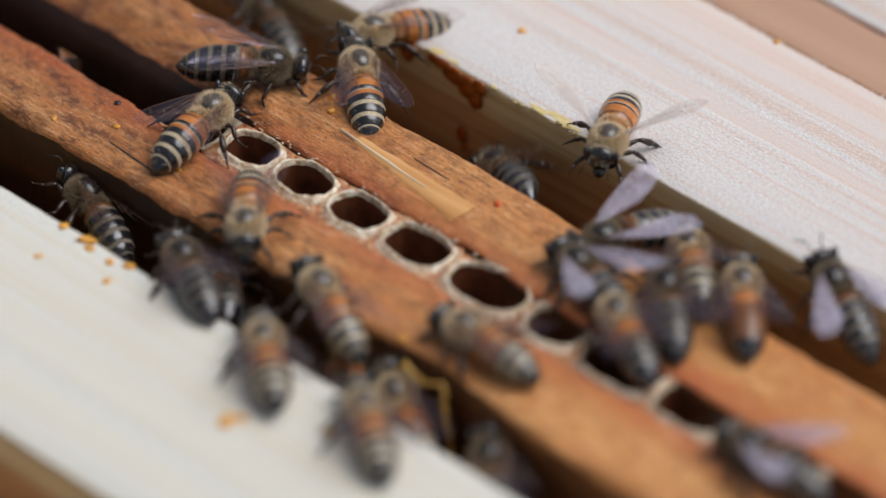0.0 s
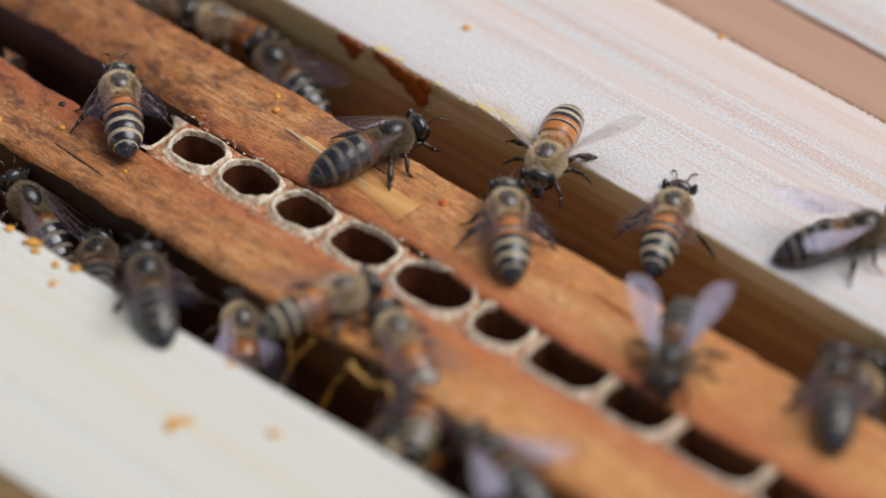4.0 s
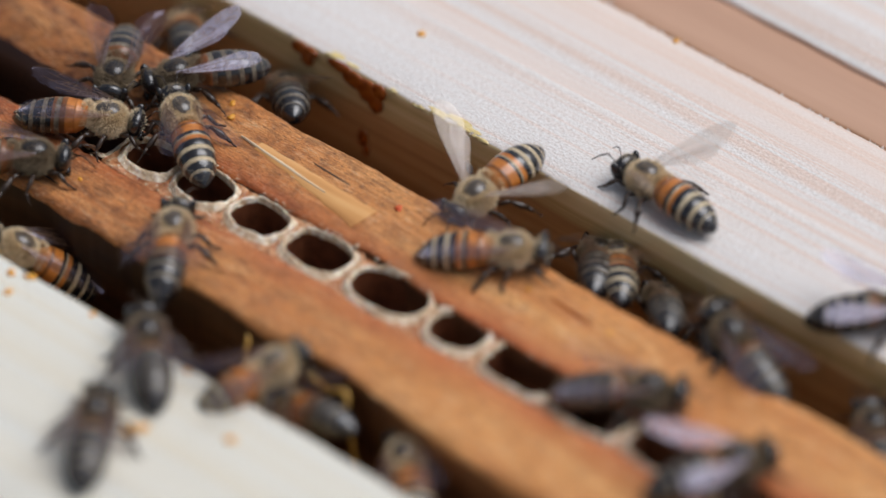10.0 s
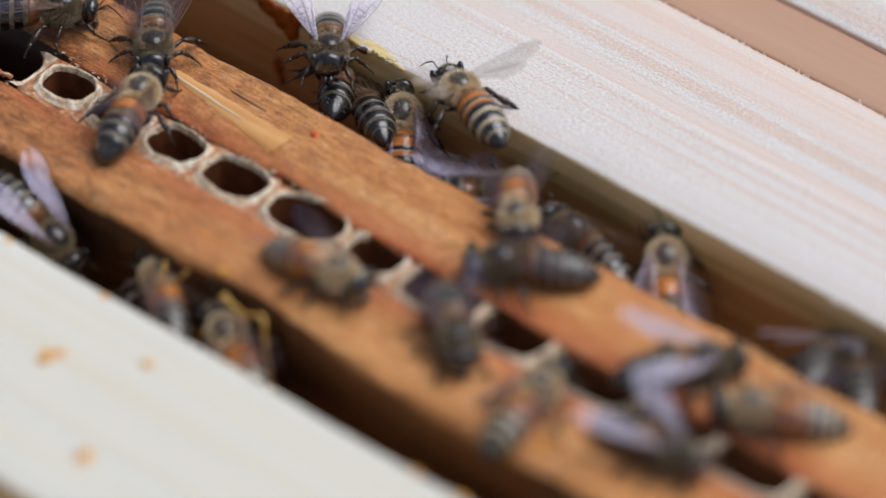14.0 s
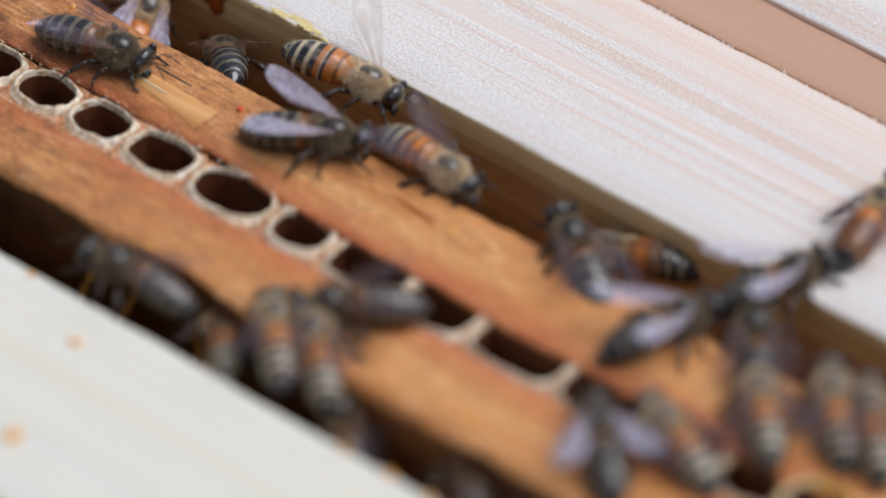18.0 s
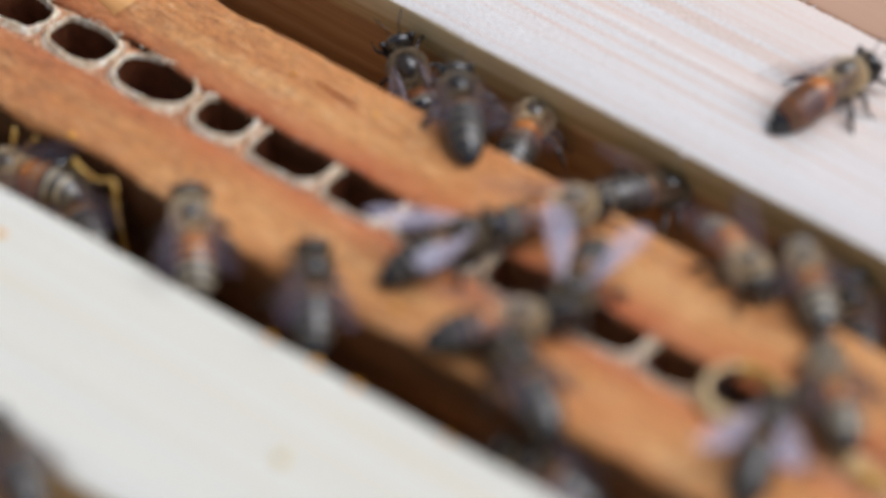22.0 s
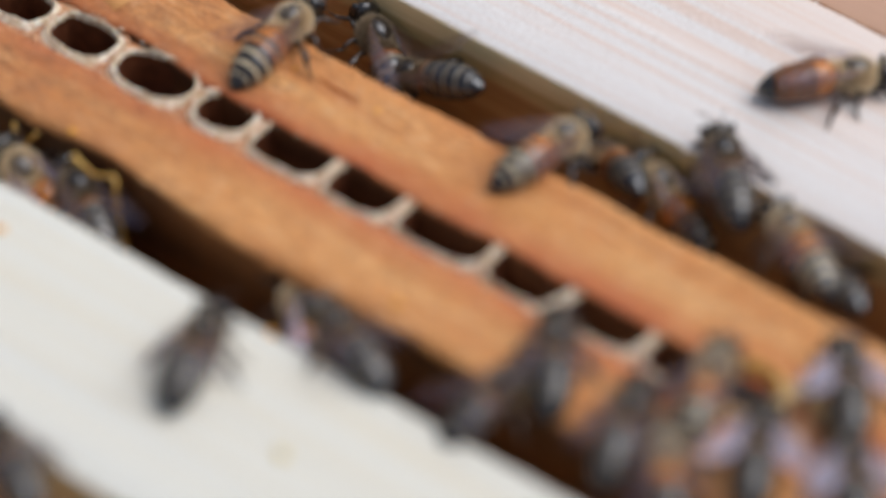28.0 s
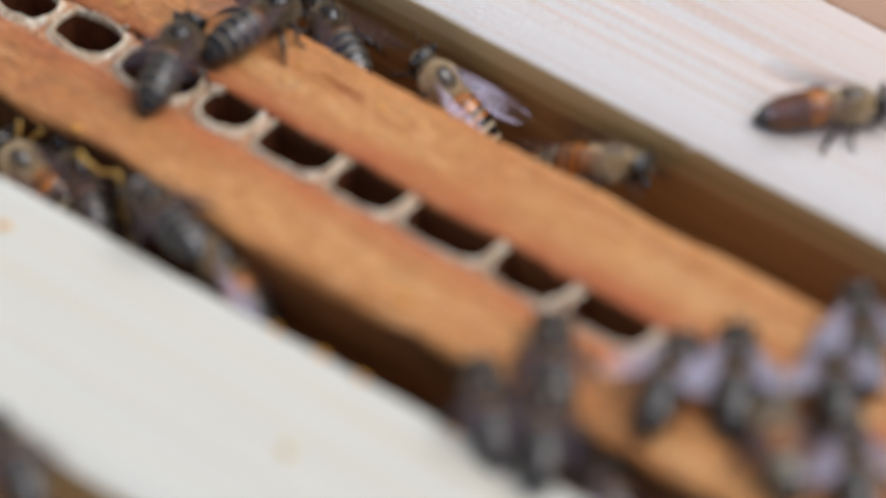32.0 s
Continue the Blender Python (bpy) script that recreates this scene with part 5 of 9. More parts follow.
    walk(bees[8], [(0, crawl(-9.5, -20.5, -0.8, 159, 9, 9)), (0.5, crawl(-5.8, -18.2, -0.4, 100, 4, 6)), (1, crawl(-2.0, -15.8, 0.0, 40, -1, 3)), (2, crawl(-2.6, -14.8, 0.0, 25, -1, -3)), (3.5, crawl(-3.6, -16.8, 0.0, 66, -1, -0)), (5, crawl(-4.5, -18.7, 0.0, 106, -1, 3)), (5.19, crawl(-4.5, -20.0, -1.0, 161, -12, 2)), (5.38, crawl(-4.5, -21.4, -2.0, 215, -24, 1)), (5.58, crawl(-4.5, -22.7, -3.0, 270, -35, 0)), (5.7, crawl(-4.5, -23.2, -13.3, 215, -23, 0)), (5.83, crawl(-4.5, -23.7, -23.7, 161, -12, 0)), (5.96, crawl(-4.5, -24.2, -34.0, 106, 0, 0)), (7.04, crawl(2.0, -24.2, -34.0, 97, 0, 0)), (7.17, crawl(2.0, -24.7, -23.7, 155, 12, 0)), (7.3, crawl(2.0, -25.2, -13.3, 212, 23, 0)), (7.42, crawl(2.0, -25.7, -3.0, 270, 35, 0)), (7.62, crawl(2.0, -26.2, -2.0, 212, 22, 1)), (7.81, crawl(2.0, -26.8, -1.0, 155, 10, 1)), (8, crawl(2.0, -27.3, 0.0, 97, -3, 2)), (9, crawl(1.5, -26.4, -0.8, 110, 0, -2)), (10, crawl(0.6, -24.9, -0.8, 70, 12, -5)), (10.5, crawl(2.0, -25.4, -0.8, 124, 13, 0)), (11, crawl(3.4, -25.8, -0.8, 179, 13, 6)), (12, crawl(0.6, -21.7, -5.8, 159, 4, -17)), (13, crawl(2.8, -23.9, -5.8, 159, 30, 35)), (14, crawl(4.1, -21.6, -5.8, 151, 11, -27)), (15, crawl(6.9, -22.5, -4.1, 97, 11, -15)), (16, crawl(9.7, -23.5, -2.5, 43, 11, -3)), (17, crawl(12.6, -24.4, -0.8, -11, 11, 10)), (17.33, crawl(14.0, -23.2, -0.8, 37, 7, 7)), (17.67, crawl(15.4, -22.0, -0.8, 85, 3, 4)), (18, crawl(16.8, -20.8, -0.8, 134, -1, 1)), (18.19, crawl(16.8, -21.4, -1.5, 179, -12, 0)), (18.38, crawl(16.8, -22.1, -2.3, 225, -24, 0)), (18.58, crawl(16.8, -22.7, -3.0, 270, -35, 0)), (18.7, crawl(16.8, -23.2, -13.3, 225, -23, 0)), (18.83, crawl(16.8, -23.7, -23.7, 179, -12, 0)), (18.96, crawl(16.8, -24.2, -34.0, 134, 0, 0)), (30.04, crawl(14.4, -24.2, -34.0, 144, 0, 0)), (30.17, crawl(14.4, -24.7, -23.7, 186, 12, 0)), (30.3, crawl(14.4, -25.2, -13.3, 228, 23, 0)), (30.42, crawl(14.4, -25.7, -3.0, 270, 35, 0)), (30.62, crawl(14.4, -29.5, -2.0, 228, 24, 1)), (30.81, crawl(14.4, -33.3, -1.0, 186, 12, 2)), (31, crawl(14.4, -37.1, 0.0, 144, 1, 3)), (31.58, crawl(14.4, -25.7, -3.0, 90, -35, 0)), (31.96, crawl(14.4, -24.2, -34.0, 144, 0, 0)), (32, crawl(14.4, -24.2, -34.0, 144, 0, 0))])
    walk(bees[9], [(0, crawl(2.5, -21.6, -5.8, 151, 16, -22)), (1, crawl(-0.5, -21.8, -5.8, 169, -24, -10)), (2, crawl(0.0, -21.7, -5.8, 159, 20, -14)), (5, crawl(4.3, -14.1, 0.0, 159, 5, 1)), (5.29, crawl(4.3, -18.4, -1.5, 215, -15, 1)), (5.58, crawl(4.3, -22.7, -3.0, 270, -35, 0)), (5.77, crawl(4.3, -23.4, -18.5, 215, -18, 0)), (5.96, crawl(4.3, -24.2, -34.0, 159, 0, 0)), (11.04, crawl(-38.4, -24.2, -34.0, 130, 0, 0)), (11.42, crawl(-38.4, -22.7, -3.0, 90, 35, 0)), (12, crawl(-38.4, -16.5, 0.0, 130, 1, 1)), (12.19, crawl(-38.4, -18.6, -1.0, 177, -11, 1)), (12.38, crawl(-38.4, -20.6, -2.0, 223, -23, 0)), (12.58, crawl(-38.4, -22.7, -3.0, 270, -35, 0)), (12.7, crawl(-38.4, -23.2, -13.3, 223, -23, 0)), (12.83, crawl(-38.4, -23.7, -23.7, 177, -12, 0)), (12.96, crawl(-38.4, -24.2, -34.0, 130, 0, 0)), (32, crawl(-38.4, -24.2, -34.0, 130, 0, 0))])
    walk(bees[10], [(0, crawl(5.7, -15.9, 0.0, 179, -1, 3)), (1, crawl(7.5, -14.8, 0.0, 124, -3, -2)), (2, crawl(11.5, -11.4, 0.0, 70, -0, 4)), (3.5, crawl(10.2, -16.4, -2.9, 103, -4, 5)), (5, crawl(9.0, -21.5, -5.8, 137, -7, 7)), (6, crawl(9.5, -19.3, 0.0, 144, -3, -3)), (7, crawl(9.8, -19.1, 0.0, 144, 3, 1)), (7.19, crawl(9.8, -20.3, -1.0, 186, -10, 0)), (7.38, crawl(9.8, -21.5, -2.0, 228, -22, 0)), (7.58, crawl(9.8, -22.7, -3.0, 270, -35, 0)), (7.7, crawl(9.8, -23.2, -13.3, 228, -23, 0)), (7.83, crawl(9.8, -23.7, -23.7, 186, -12, 0)), (7.96, crawl(9.8, -24.2, -34.0, 144, 0, 0)), (8.04, crawl(16.2, -24.2, -34.0, 124, 0, 0)), (9, crawl(16.2, -21.3, -5.8, 124, 17, -4)), (10, crawl(15.6, -21.5, -5.8, 137, 2, -21)), (11, crawl(19.0, -22.2, -5.8, 137, -15, -31)), (12, crawl(13.0, -23.3, -5.8, 137, -19, -3)), (12.96, crawl(13.0, -24.2, -34.0, 137, 0, 0)), (15.5, crawl(27.2, -24.2, -34.0, 117, 0, 0)), (17, crawl(27.2, -21.3, -5.8, 117, 8, 17)), (18, crawl(20.9, -19.4, -0.8, 137, 8, -10)), (19, crawl(21.5, -16.3, 0.0, 110, 5, -0)), (20, crawl(20.9, -18.2, 0.0, 130, 0, -4)), (21, crawl(21.7, -21.7, -0.8, 121, -8, 6)), (22, crawl(17.0, -22.3, -0.8, 134, 14, 2)), (23, crawl(19.7, -21.4, -0.8, 92, 13, -0)), (24, crawl(18.6, -19.8, -0.8, 92, -6, 8)), (25, crawl(18.4, -12.8, 0.0, 87, -4, -1)), (25.28, crawl(18.4, -16.1, -1.0, 28, -14, -0)), (25.56, crawl(18.4, -19.4, -2.0, -31, -25, -0)), (25.84, crawl(18.4, -22.7, -3.0, -90, -35, 0)), (26.03, crawl(18.4, -23.2, -13.3, -31, -23, 0)), (26.21, crawl(18.4, -23.7, -23.7, 28, -12, 0)), (26.4, crawl(18.4, -24.2, -34.0, 87, 0, 0)), (28.04, crawl(28.3, -24.2, -34.0, 130, 0, 0)), (28.42, crawl(28.3, -22.7, -3.0, 90, 35, 0)), (29, crawl(28.3, -18.9, 0.0, 130, -1, 5)), (29.19, crawl(28.3, -20.2, -1.0, 177, -12, 3)), (29.38, crawl(28.3, -21.4, -2.0, 223, -24, 2)), (29.58, crawl(28.3, -22.7, -3.0, 270, -35, 0)), (29.7, crawl(28.3, -23.2, -13.3, 223, -23, 0)), (29.83, crawl(28.3, -23.7, -23.7, 177, -12, 0)), (29.96, crawl(28.3, -24.2, -34.0, 130, 0, 0)), (32, crawl(28.3, -24.2, -34.0, 130, 0, 0))])
    walk(bees[11], [(0, crawl(7.3, -1.9, 0.0, 164, 0, -0)), (0.33, crawl(14.4, -4.8, 0.0, 222, 2, 0)), (0.67, crawl(21.4, -7.7, 0.0, 281, 4, 1)), (1, crawl(28.5, -10.6, 0.0, 339, 5, 2)), (1.33, crawl(27.6, -11.8, 0.0, 383, 5, 0)), (1.67, crawl(26.8, -13.1, 0.0, 426, 5, -2)), (2, crawl(26.0, -14.4, 0.0, 470, 4, -4)), (3.5, crawl(23.1, -20.6, -0.4, 511, 3, -6)), (5, crawl(20.2, -26.8, -0.8, 551, 1, -7)), (6, crawl(22.0, -25.7, -0.8, 551, 12, 8)), (7, crawl(18.2, -26.3, -0.8, 519, -4, -2)), (7.29, crawl(18.2, -26.0, -1.9, 485, -19, -1)), (7.58, crawl(18.2, -25.7, -3.0, 450, -35, 0)), (7.77, crawl(18.2, -24.9, -18.5, 485, -18, 0)), (7.96, crawl(18.2, -24.2, -34.0, 519, 0, 0)), (23.04, crawl(25.0, -24.2, -34.0, 477, 0, 0)), (23.42, crawl(25.0, -22.7, -3.0, 450, 35, 0)), (24, crawl(25.0, -11.4, 0.0, 477, -3, -2)), (24.19, crawl(25.0, -15.2, -1.0, 528, -14, -1)), (24.38, crawl(25.0, -18.9, -2.0, 579, -24, -1)), (24.58, crawl(25.0, -22.7, -3.0, 630, -35, 0)), (24.7, crawl(25.0, -23.2, -13.3, 579, -23, 0)), (24.83, crawl(25.0, -23.7, -23.7, 528, -12, 0)), (24.96, crawl(25.0, -24.2, -34.0, 477, 0, 0)), (26.32, crawl(28.0, -24.2, -34.0, 428, 0, 0)), (27.68, crawl(31.1, -24.2, -34.0, 380, 0, 0)), (29.04, crawl(34.1, -24.2, -34.0, 331, 0, 0)), (29.23, crawl(34.1, -24.9, -18.5, 301, 18, 0)), (29.42, crawl(34.1, -25.7, -3.0, 270, 35, 0)), (29.71, crawl(34.1, -27.0, -1.9, 301, 20, 3)), (30, crawl(34.1, -28.2, -0.8, 331, 4, 5)), (30.29, crawl(34.1, -27.0, -1.9, 391, -15, 3)), (30.58, crawl(34.1, -25.7, -3.0, 450, -35, 0)), (30.77, crawl(34.1, -24.9, -18.5, 391, -18, 0)), (30.96, crawl(34.1, -24.2, -34.0, 331, 0, 0)), (32, crawl(34.1, -24.2, -34.0, 331, 0, 0))])
    walk(bees[12], [(0, crawl(14.6, -5.0, 0.0, 151, 2, -3)), (0.29, crawl(14.6, 1.7, -1.5, 121, -16, -1)), (0.58, crawl(14.6, 8.5, -3.0, 90, -35, 0)), (0.77, crawl(14.6, 9.2, -18.5, 121, -18, 0)), (0.96, crawl(14.6, 10.0, -34.0, 151, 0, 0)), (3.5, crawl(-50.4, 10.0, -34.0, 179, 0, 0)), (5, crawl(-50.4, 9.7, -5.8, 179, -29, -11)), (5.96, crawl(-50.4, 10.0, -34.0, 179, 0, 0)), (8.04, crawl(-47.1, 10.0, -34.0, 130, 0, 0)), (9, crawl(-47.1, 10.5, -5.8, 130, -15, 22)), (10, crawl(-43.9, 12.8, -5.8, 130, -24, -19)), (11, crawl(-44.6, 12.8, -5.8, 130, -23, -27)), (11.96, crawl(-44.6, 10.0, -34.0, 130, 0, 0)), (32, crawl(-44.6, 10.0, -34.0, 130, 0, 0))])
    walk(bees[13], [(0, crawl(5.3, 4.6, -0.8, -110, 4, -4)), (0.33, crawl(11.6, 3.8, -0.5, -65, 2, -3)), (0.67, crawl(18.0, 2.9, -0.3, -20, 0, -3)), (1, crawl(24.4, 2.1, 0.0, 25, -2, -2)), (2, crawl(25.3, 2.7, 0.0, 56, -3, 3)), (3, crawl(25.1, 0.4, 0.0, -2, -3, 3)), (4, crawl(24.9, -1.8, 0.0, -60, -3, 4)), (5, crawl(24.6, -4.0, 0.0, -117, -4, 4)), (5.19, crawl(24.6, 0.2, -1.0, -168, -14, 3)), (5.38, crawl(24.6, 4.3, -2.0, -219, -25, 1)), (5.58, crawl(24.6, 8.5, -3.0, -270, -35, 0)), (5.7, crawl(24.6, 9.0, -13.3, -219, -23, 0)), (5.83, crawl(24.6, 9.5, -23.7, -168, -12, 0)), (5.96, crawl(24.6, 10.0, -34.0, -117, 0, 0)), (7.04, crawl(-12.1, 10.0, -34.0, -78, 0, 0)), (7.42, crawl(-12.1, 8.5, -3.0, -90, 35, 0)), (8, crawl(-12.1, 2.3, 0.0, -78, -1, -0)), (8.19, crawl(-12.1, 4.4, -1.0, -22, -12, -0)), (8.38, crawl(-12.1, 6.4, -2.0, 34, -24, -0)), (8.58, crawl(-12.1, 8.5, -3.0, 90, -35, 0)), (8.7, crawl(-12.1, 9.0, -13.3, 34, -23, 0)), (8.83, crawl(-12.1, 9.5, -23.7, -22, -12, 0)), (8.96, crawl(-12.1, 10.0, -34.0, -78, 0, 0)), (9.99, crawl(6.6, 10.0, -34.0, -30, 0, 0)), (11.01, crawl(25.2, 10.0, -34.0, 18, 0, 0)), (12.04, crawl(43.8, 10.0, -34.0, 67, 0, 0)), (12.17, crawl(43.8, 9.5, -23.7, 15, 12, 0)), (12.3, crawl(43.8, 9.0, -13.3, -38, 23, 0)), (12.42, crawl(43.8, 8.5, -3.0, -90, 35, 0)), (12.62, crawl(43.8, 4.5, -2.0, -38, 24, 0)), (12.81, crawl(43.8, 0.4, -1.0, 15, 12, 0)), (13, crawl(43.8, -3.6, 0.0, 67, 1, 1)), (14, crawl(42.6, -2.1, 0.0, 56, -4, 3)), (17, crawl(45.5, -4.3, 0.0, 97, 1, -3)), (18, crawl(45.1, 2.8, 0.0, 70, 1, -3)), (19, crawl(42.4, 4.8, 0.0, 97, -2, -5)), (19.58, crawl(42.4, 8.5, -3.0, 90, -35, 0)), (19.96, crawl(42.4, 10.0, -34.0, 97, 0, 0)), (22.04, crawl(31.2, 10.0, -34.0, 82, 0, 0)), (23, crawl(31.2, 13.0, -5.8, 82, -1, -34)), (23.96, crawl(31.2, 10.0, -34.0, 82, 0, 0)), (29.04, crawl(61.6, 10.0, -34.0, 97, 0, 0)), (29.17, crawl(61.6, 9.5, -23.7, 155, 12, 0)), (29.3, crawl(61.6, 9.0, -13.3, 212, 23, 0)), (29.42, crawl(61.6, 8.5, -3.0, 270, 35, 0)), (29.62, crawl(61.6, 3.9, -2.0, 212, 24, 0)), (29.81, crawl(61.6, -0.7, -1.0, 155, 12, 0)), (30, crawl(61.6, -5.3, 0.0, 97, 1, 0)), (31, crawl(64.8, -11.6, 0.0, 124, 2, -1)), (32, crawl(63.7, -12.0, 0.0, 110, -4, 0))])
    walk(bees[14], [(0, crawl(12.9, 7.4, -0.8, 137, -10, -4)), (1, crawl(13.3, 9.2, -0.8, 134, 2, -8)), (2, crawl(10.7, 4.3, 0.0, 137, 2, 4)), (5, crawl(-1.6, 2.6, 0.0, 127, -3, 1)), (5.58, crawl(-1.6, 8.5, -3.0, 90, -35, 0)), (5.96, crawl(-1.6, 10.0, -34.0, 127, 0, 0)), (6.65, crawl(-2.6, 10.0, -34.0, 86, 0, 0)), (7.35, crawl(-3.5, 10.0, -34.0, 46, 0, 0)), (8.04, crawl(-4.4, 10.0, -34.0, 5, 0, 0)), (8.23, crawl(-4.4, 9.2, -18.5, -42, 18, 0)), (8.42, crawl(-4.4, 8.5, -3.0, -90, 35, 0)), (8.71, crawl(-4.4, 5.8, -1.5, -42, 19, 2)), (9, crawl(-4.4, 3.1, 0.0, 5, 3, 5)), (10, crawl(6.0, 2.1, 0.0, 33, 5, 5)), (11, crawl(7.2, 2.3, 0.0, 40, -4, -5)), (11.58, crawl(7.2, 8.5, -3.0, 90, -35, 0)), (11.96, crawl(7.2, 10.0, -34.0, 40, 0, 0)), (12.5, crawl(11.8, 10.0, -34.0, -5, 0, 0)), (13.04, crawl(16.4, 10.0, -34.0, -50, 0, 0)), (13.42, crawl(16.4, 8.5, -3.0, -90, 35, 0)), (14, crawl(16.4, 4.6, -0.8, -50, 7, 8)), (17, crawl(13.5, 5.0, 0.0, -6, -0, 3)), (18, crawl(14.0, 6.8, -0.8, -6, -2, 7)), (19, crawl(15.9, 4.2, 0.0, -21, 0, 3)), (19.29, crawl(15.9, 6.4, -1.5, 35, -17, 2)), (19.58, crawl(15.9, 8.5, -3.0, 90, -35, 0)), (19.77, crawl(15.9, 9.2, -18.5, 35, -18, 0)), (19.96, crawl(15.9, 10.0, -34.0, -21, 0, 0)), (20.5, crawl(29.5, 10.0, -34.0, 17, 0, 0)), (21.04, crawl(43.1, 10.0, -34.0, 56, 0, 0)), (21.17, crawl(43.1, 9.5, -23.7, 7, 12, 0)), (21.3, crawl(43.1, 9.0, -13.3, -41, 23, 0)), (21.42, crawl(43.1, 8.5, -3.0, -90, 35, 0)), (21.62, crawl(43.1, 5.7, -2.0, -41, 24, -1)), (21.81, crawl(43.1, 3.0, -1.0, 7, 14, -1)), (22, crawl(43.1, 0.2, 0.0, 56, 3, -2)), (22.58, crawl(43.1, 8.5, -3.0, 90, -35, 0)), (22.96, crawl(43.1, 10.0, -34.0, 56, 0, 0)), (23, crawl(40.8, 10.0, -34.0, 86, 0, 0)), (23.04, crawl(38.5, 10.0, -34.0, 117, 0, 0)), (23.17, crawl(38.5, 9.5, -23.7, 168, 12, 0)), (23.3, crawl(38.5, 9.0, -13.3, 219, 23, 0)), (23.42, crawl(38.5, 8.5, -3.0, 270, 35, 0)), (23.62, crawl(38.5, 5.2, -2.0, 219, 24, 2)), (23.81, crawl(38.5, 1.8, -1.0, 168, 13, 3)), (24, crawl(38.5, -1.5, 0.0, 117, 1, 5)), (25, crawl(42.3, 5.3, 0.0, 82, 4, 1)), (28, crawl(36.6, 6.9, -0.8, 82, -4, 4)), (28.58, crawl(36.6, 8.5, -3.0, 90, -35, 0)), (28.96, crawl(36.6, 10.0, -34.0, 82, 0, 0)), (29.04, crawl(21.4, 10.0, -34.0, 40, 0, 0)), (29.17, crawl(21.4, 9.5, -23.7, -3, 12, 0)), (29.3, crawl(21.4, 9.0, -13.3, -47, 23, 0)), (29.42, crawl(21.4, 8.5, -3.0, -90, 35, 0)), (29.62, crawl(21.4, 8.4, -2.3, -47, 23, 2)), (29.81, crawl(21.4, 8.3, -1.5, -3, 10, 4)), (30, crawl(21.4, 8.2, -0.8, 40, -2, 6)), (30.58, crawl(21.4, 8.5, -3.0, 90, -35, 0)), (30.96, crawl(21.4, 10.0, -34.0, 40, 0, 0)), (32, crawl(21.4, 10.0, -34.0, 40, 0, 0))])
    walk(bees[15], [(0, crawl(20.3, 5.8, 0.0, 134, 2, 2)), (0.58, crawl(20.3, 8.5, -3.0, 90, -35, 0)), (0.96, crawl(20.3, 10.0, -34.0, 134, 0, 0)), (6.04, crawl(12.8, 10.0, -34.0, 137, 0, 0)), (7, crawl(12.8, 12.7, -5.8, 137, 16, 21)), (7.96, crawl(12.8, 10.0, -34.0, 137, 0, 0)), (12.04, crawl(16.4, 10.0, -34.0, 151, 0, 0)), (13, crawl(16.4, 12.6, -5.8, 151, -16, -5)), (13.96, crawl(16.4, 10.0, -34.0, 151, 0, 0)), (15.5, crawl(49.5, 10.0, -34.0, 97, 0, 0)), (16.1, crawl(49.5, 11.5, -3.0, 90, 35, 0)), (17, crawl(49.5, 25.9, 0.0, 97, 2, 3)), (18, crawl(50.3, 27.5, 0.0, 97, 4, 2)), (19, crawl(50.3, 29.3, 0.0, 76, -2, -2)), (20, crawl(50.6, 30.7, 0.0, 76, -3, -4)), (21, crawl(52.0, 31.1, 0.0, 76, -1, -2)), (22, crawl(52.4, 30.5, 0.0, 76, 5, 1)), (23, crawl(52.2, 30.9, 0.0, 76, -3, 2)), (24, crawl(51.4, 31.3, 0.0, 76, 2, -0)), (25, crawl(51.7, 32.0, 0.0, 76, 2, -2)), (28, crawl(52.4, 30.8, 0.0, 48, -3, 1)), (29, crawl(53.4, 30.3, 0.0, 40, -0, -4)), (30, crawl(53.3, 30.3, 0.0, 25, 6, -2)), (31, crawl(53.8, 29.4, 0.0, 11, 4, 1)), (32, crawl(54.7, 26.7, 0.0, 40, 5, 0))])
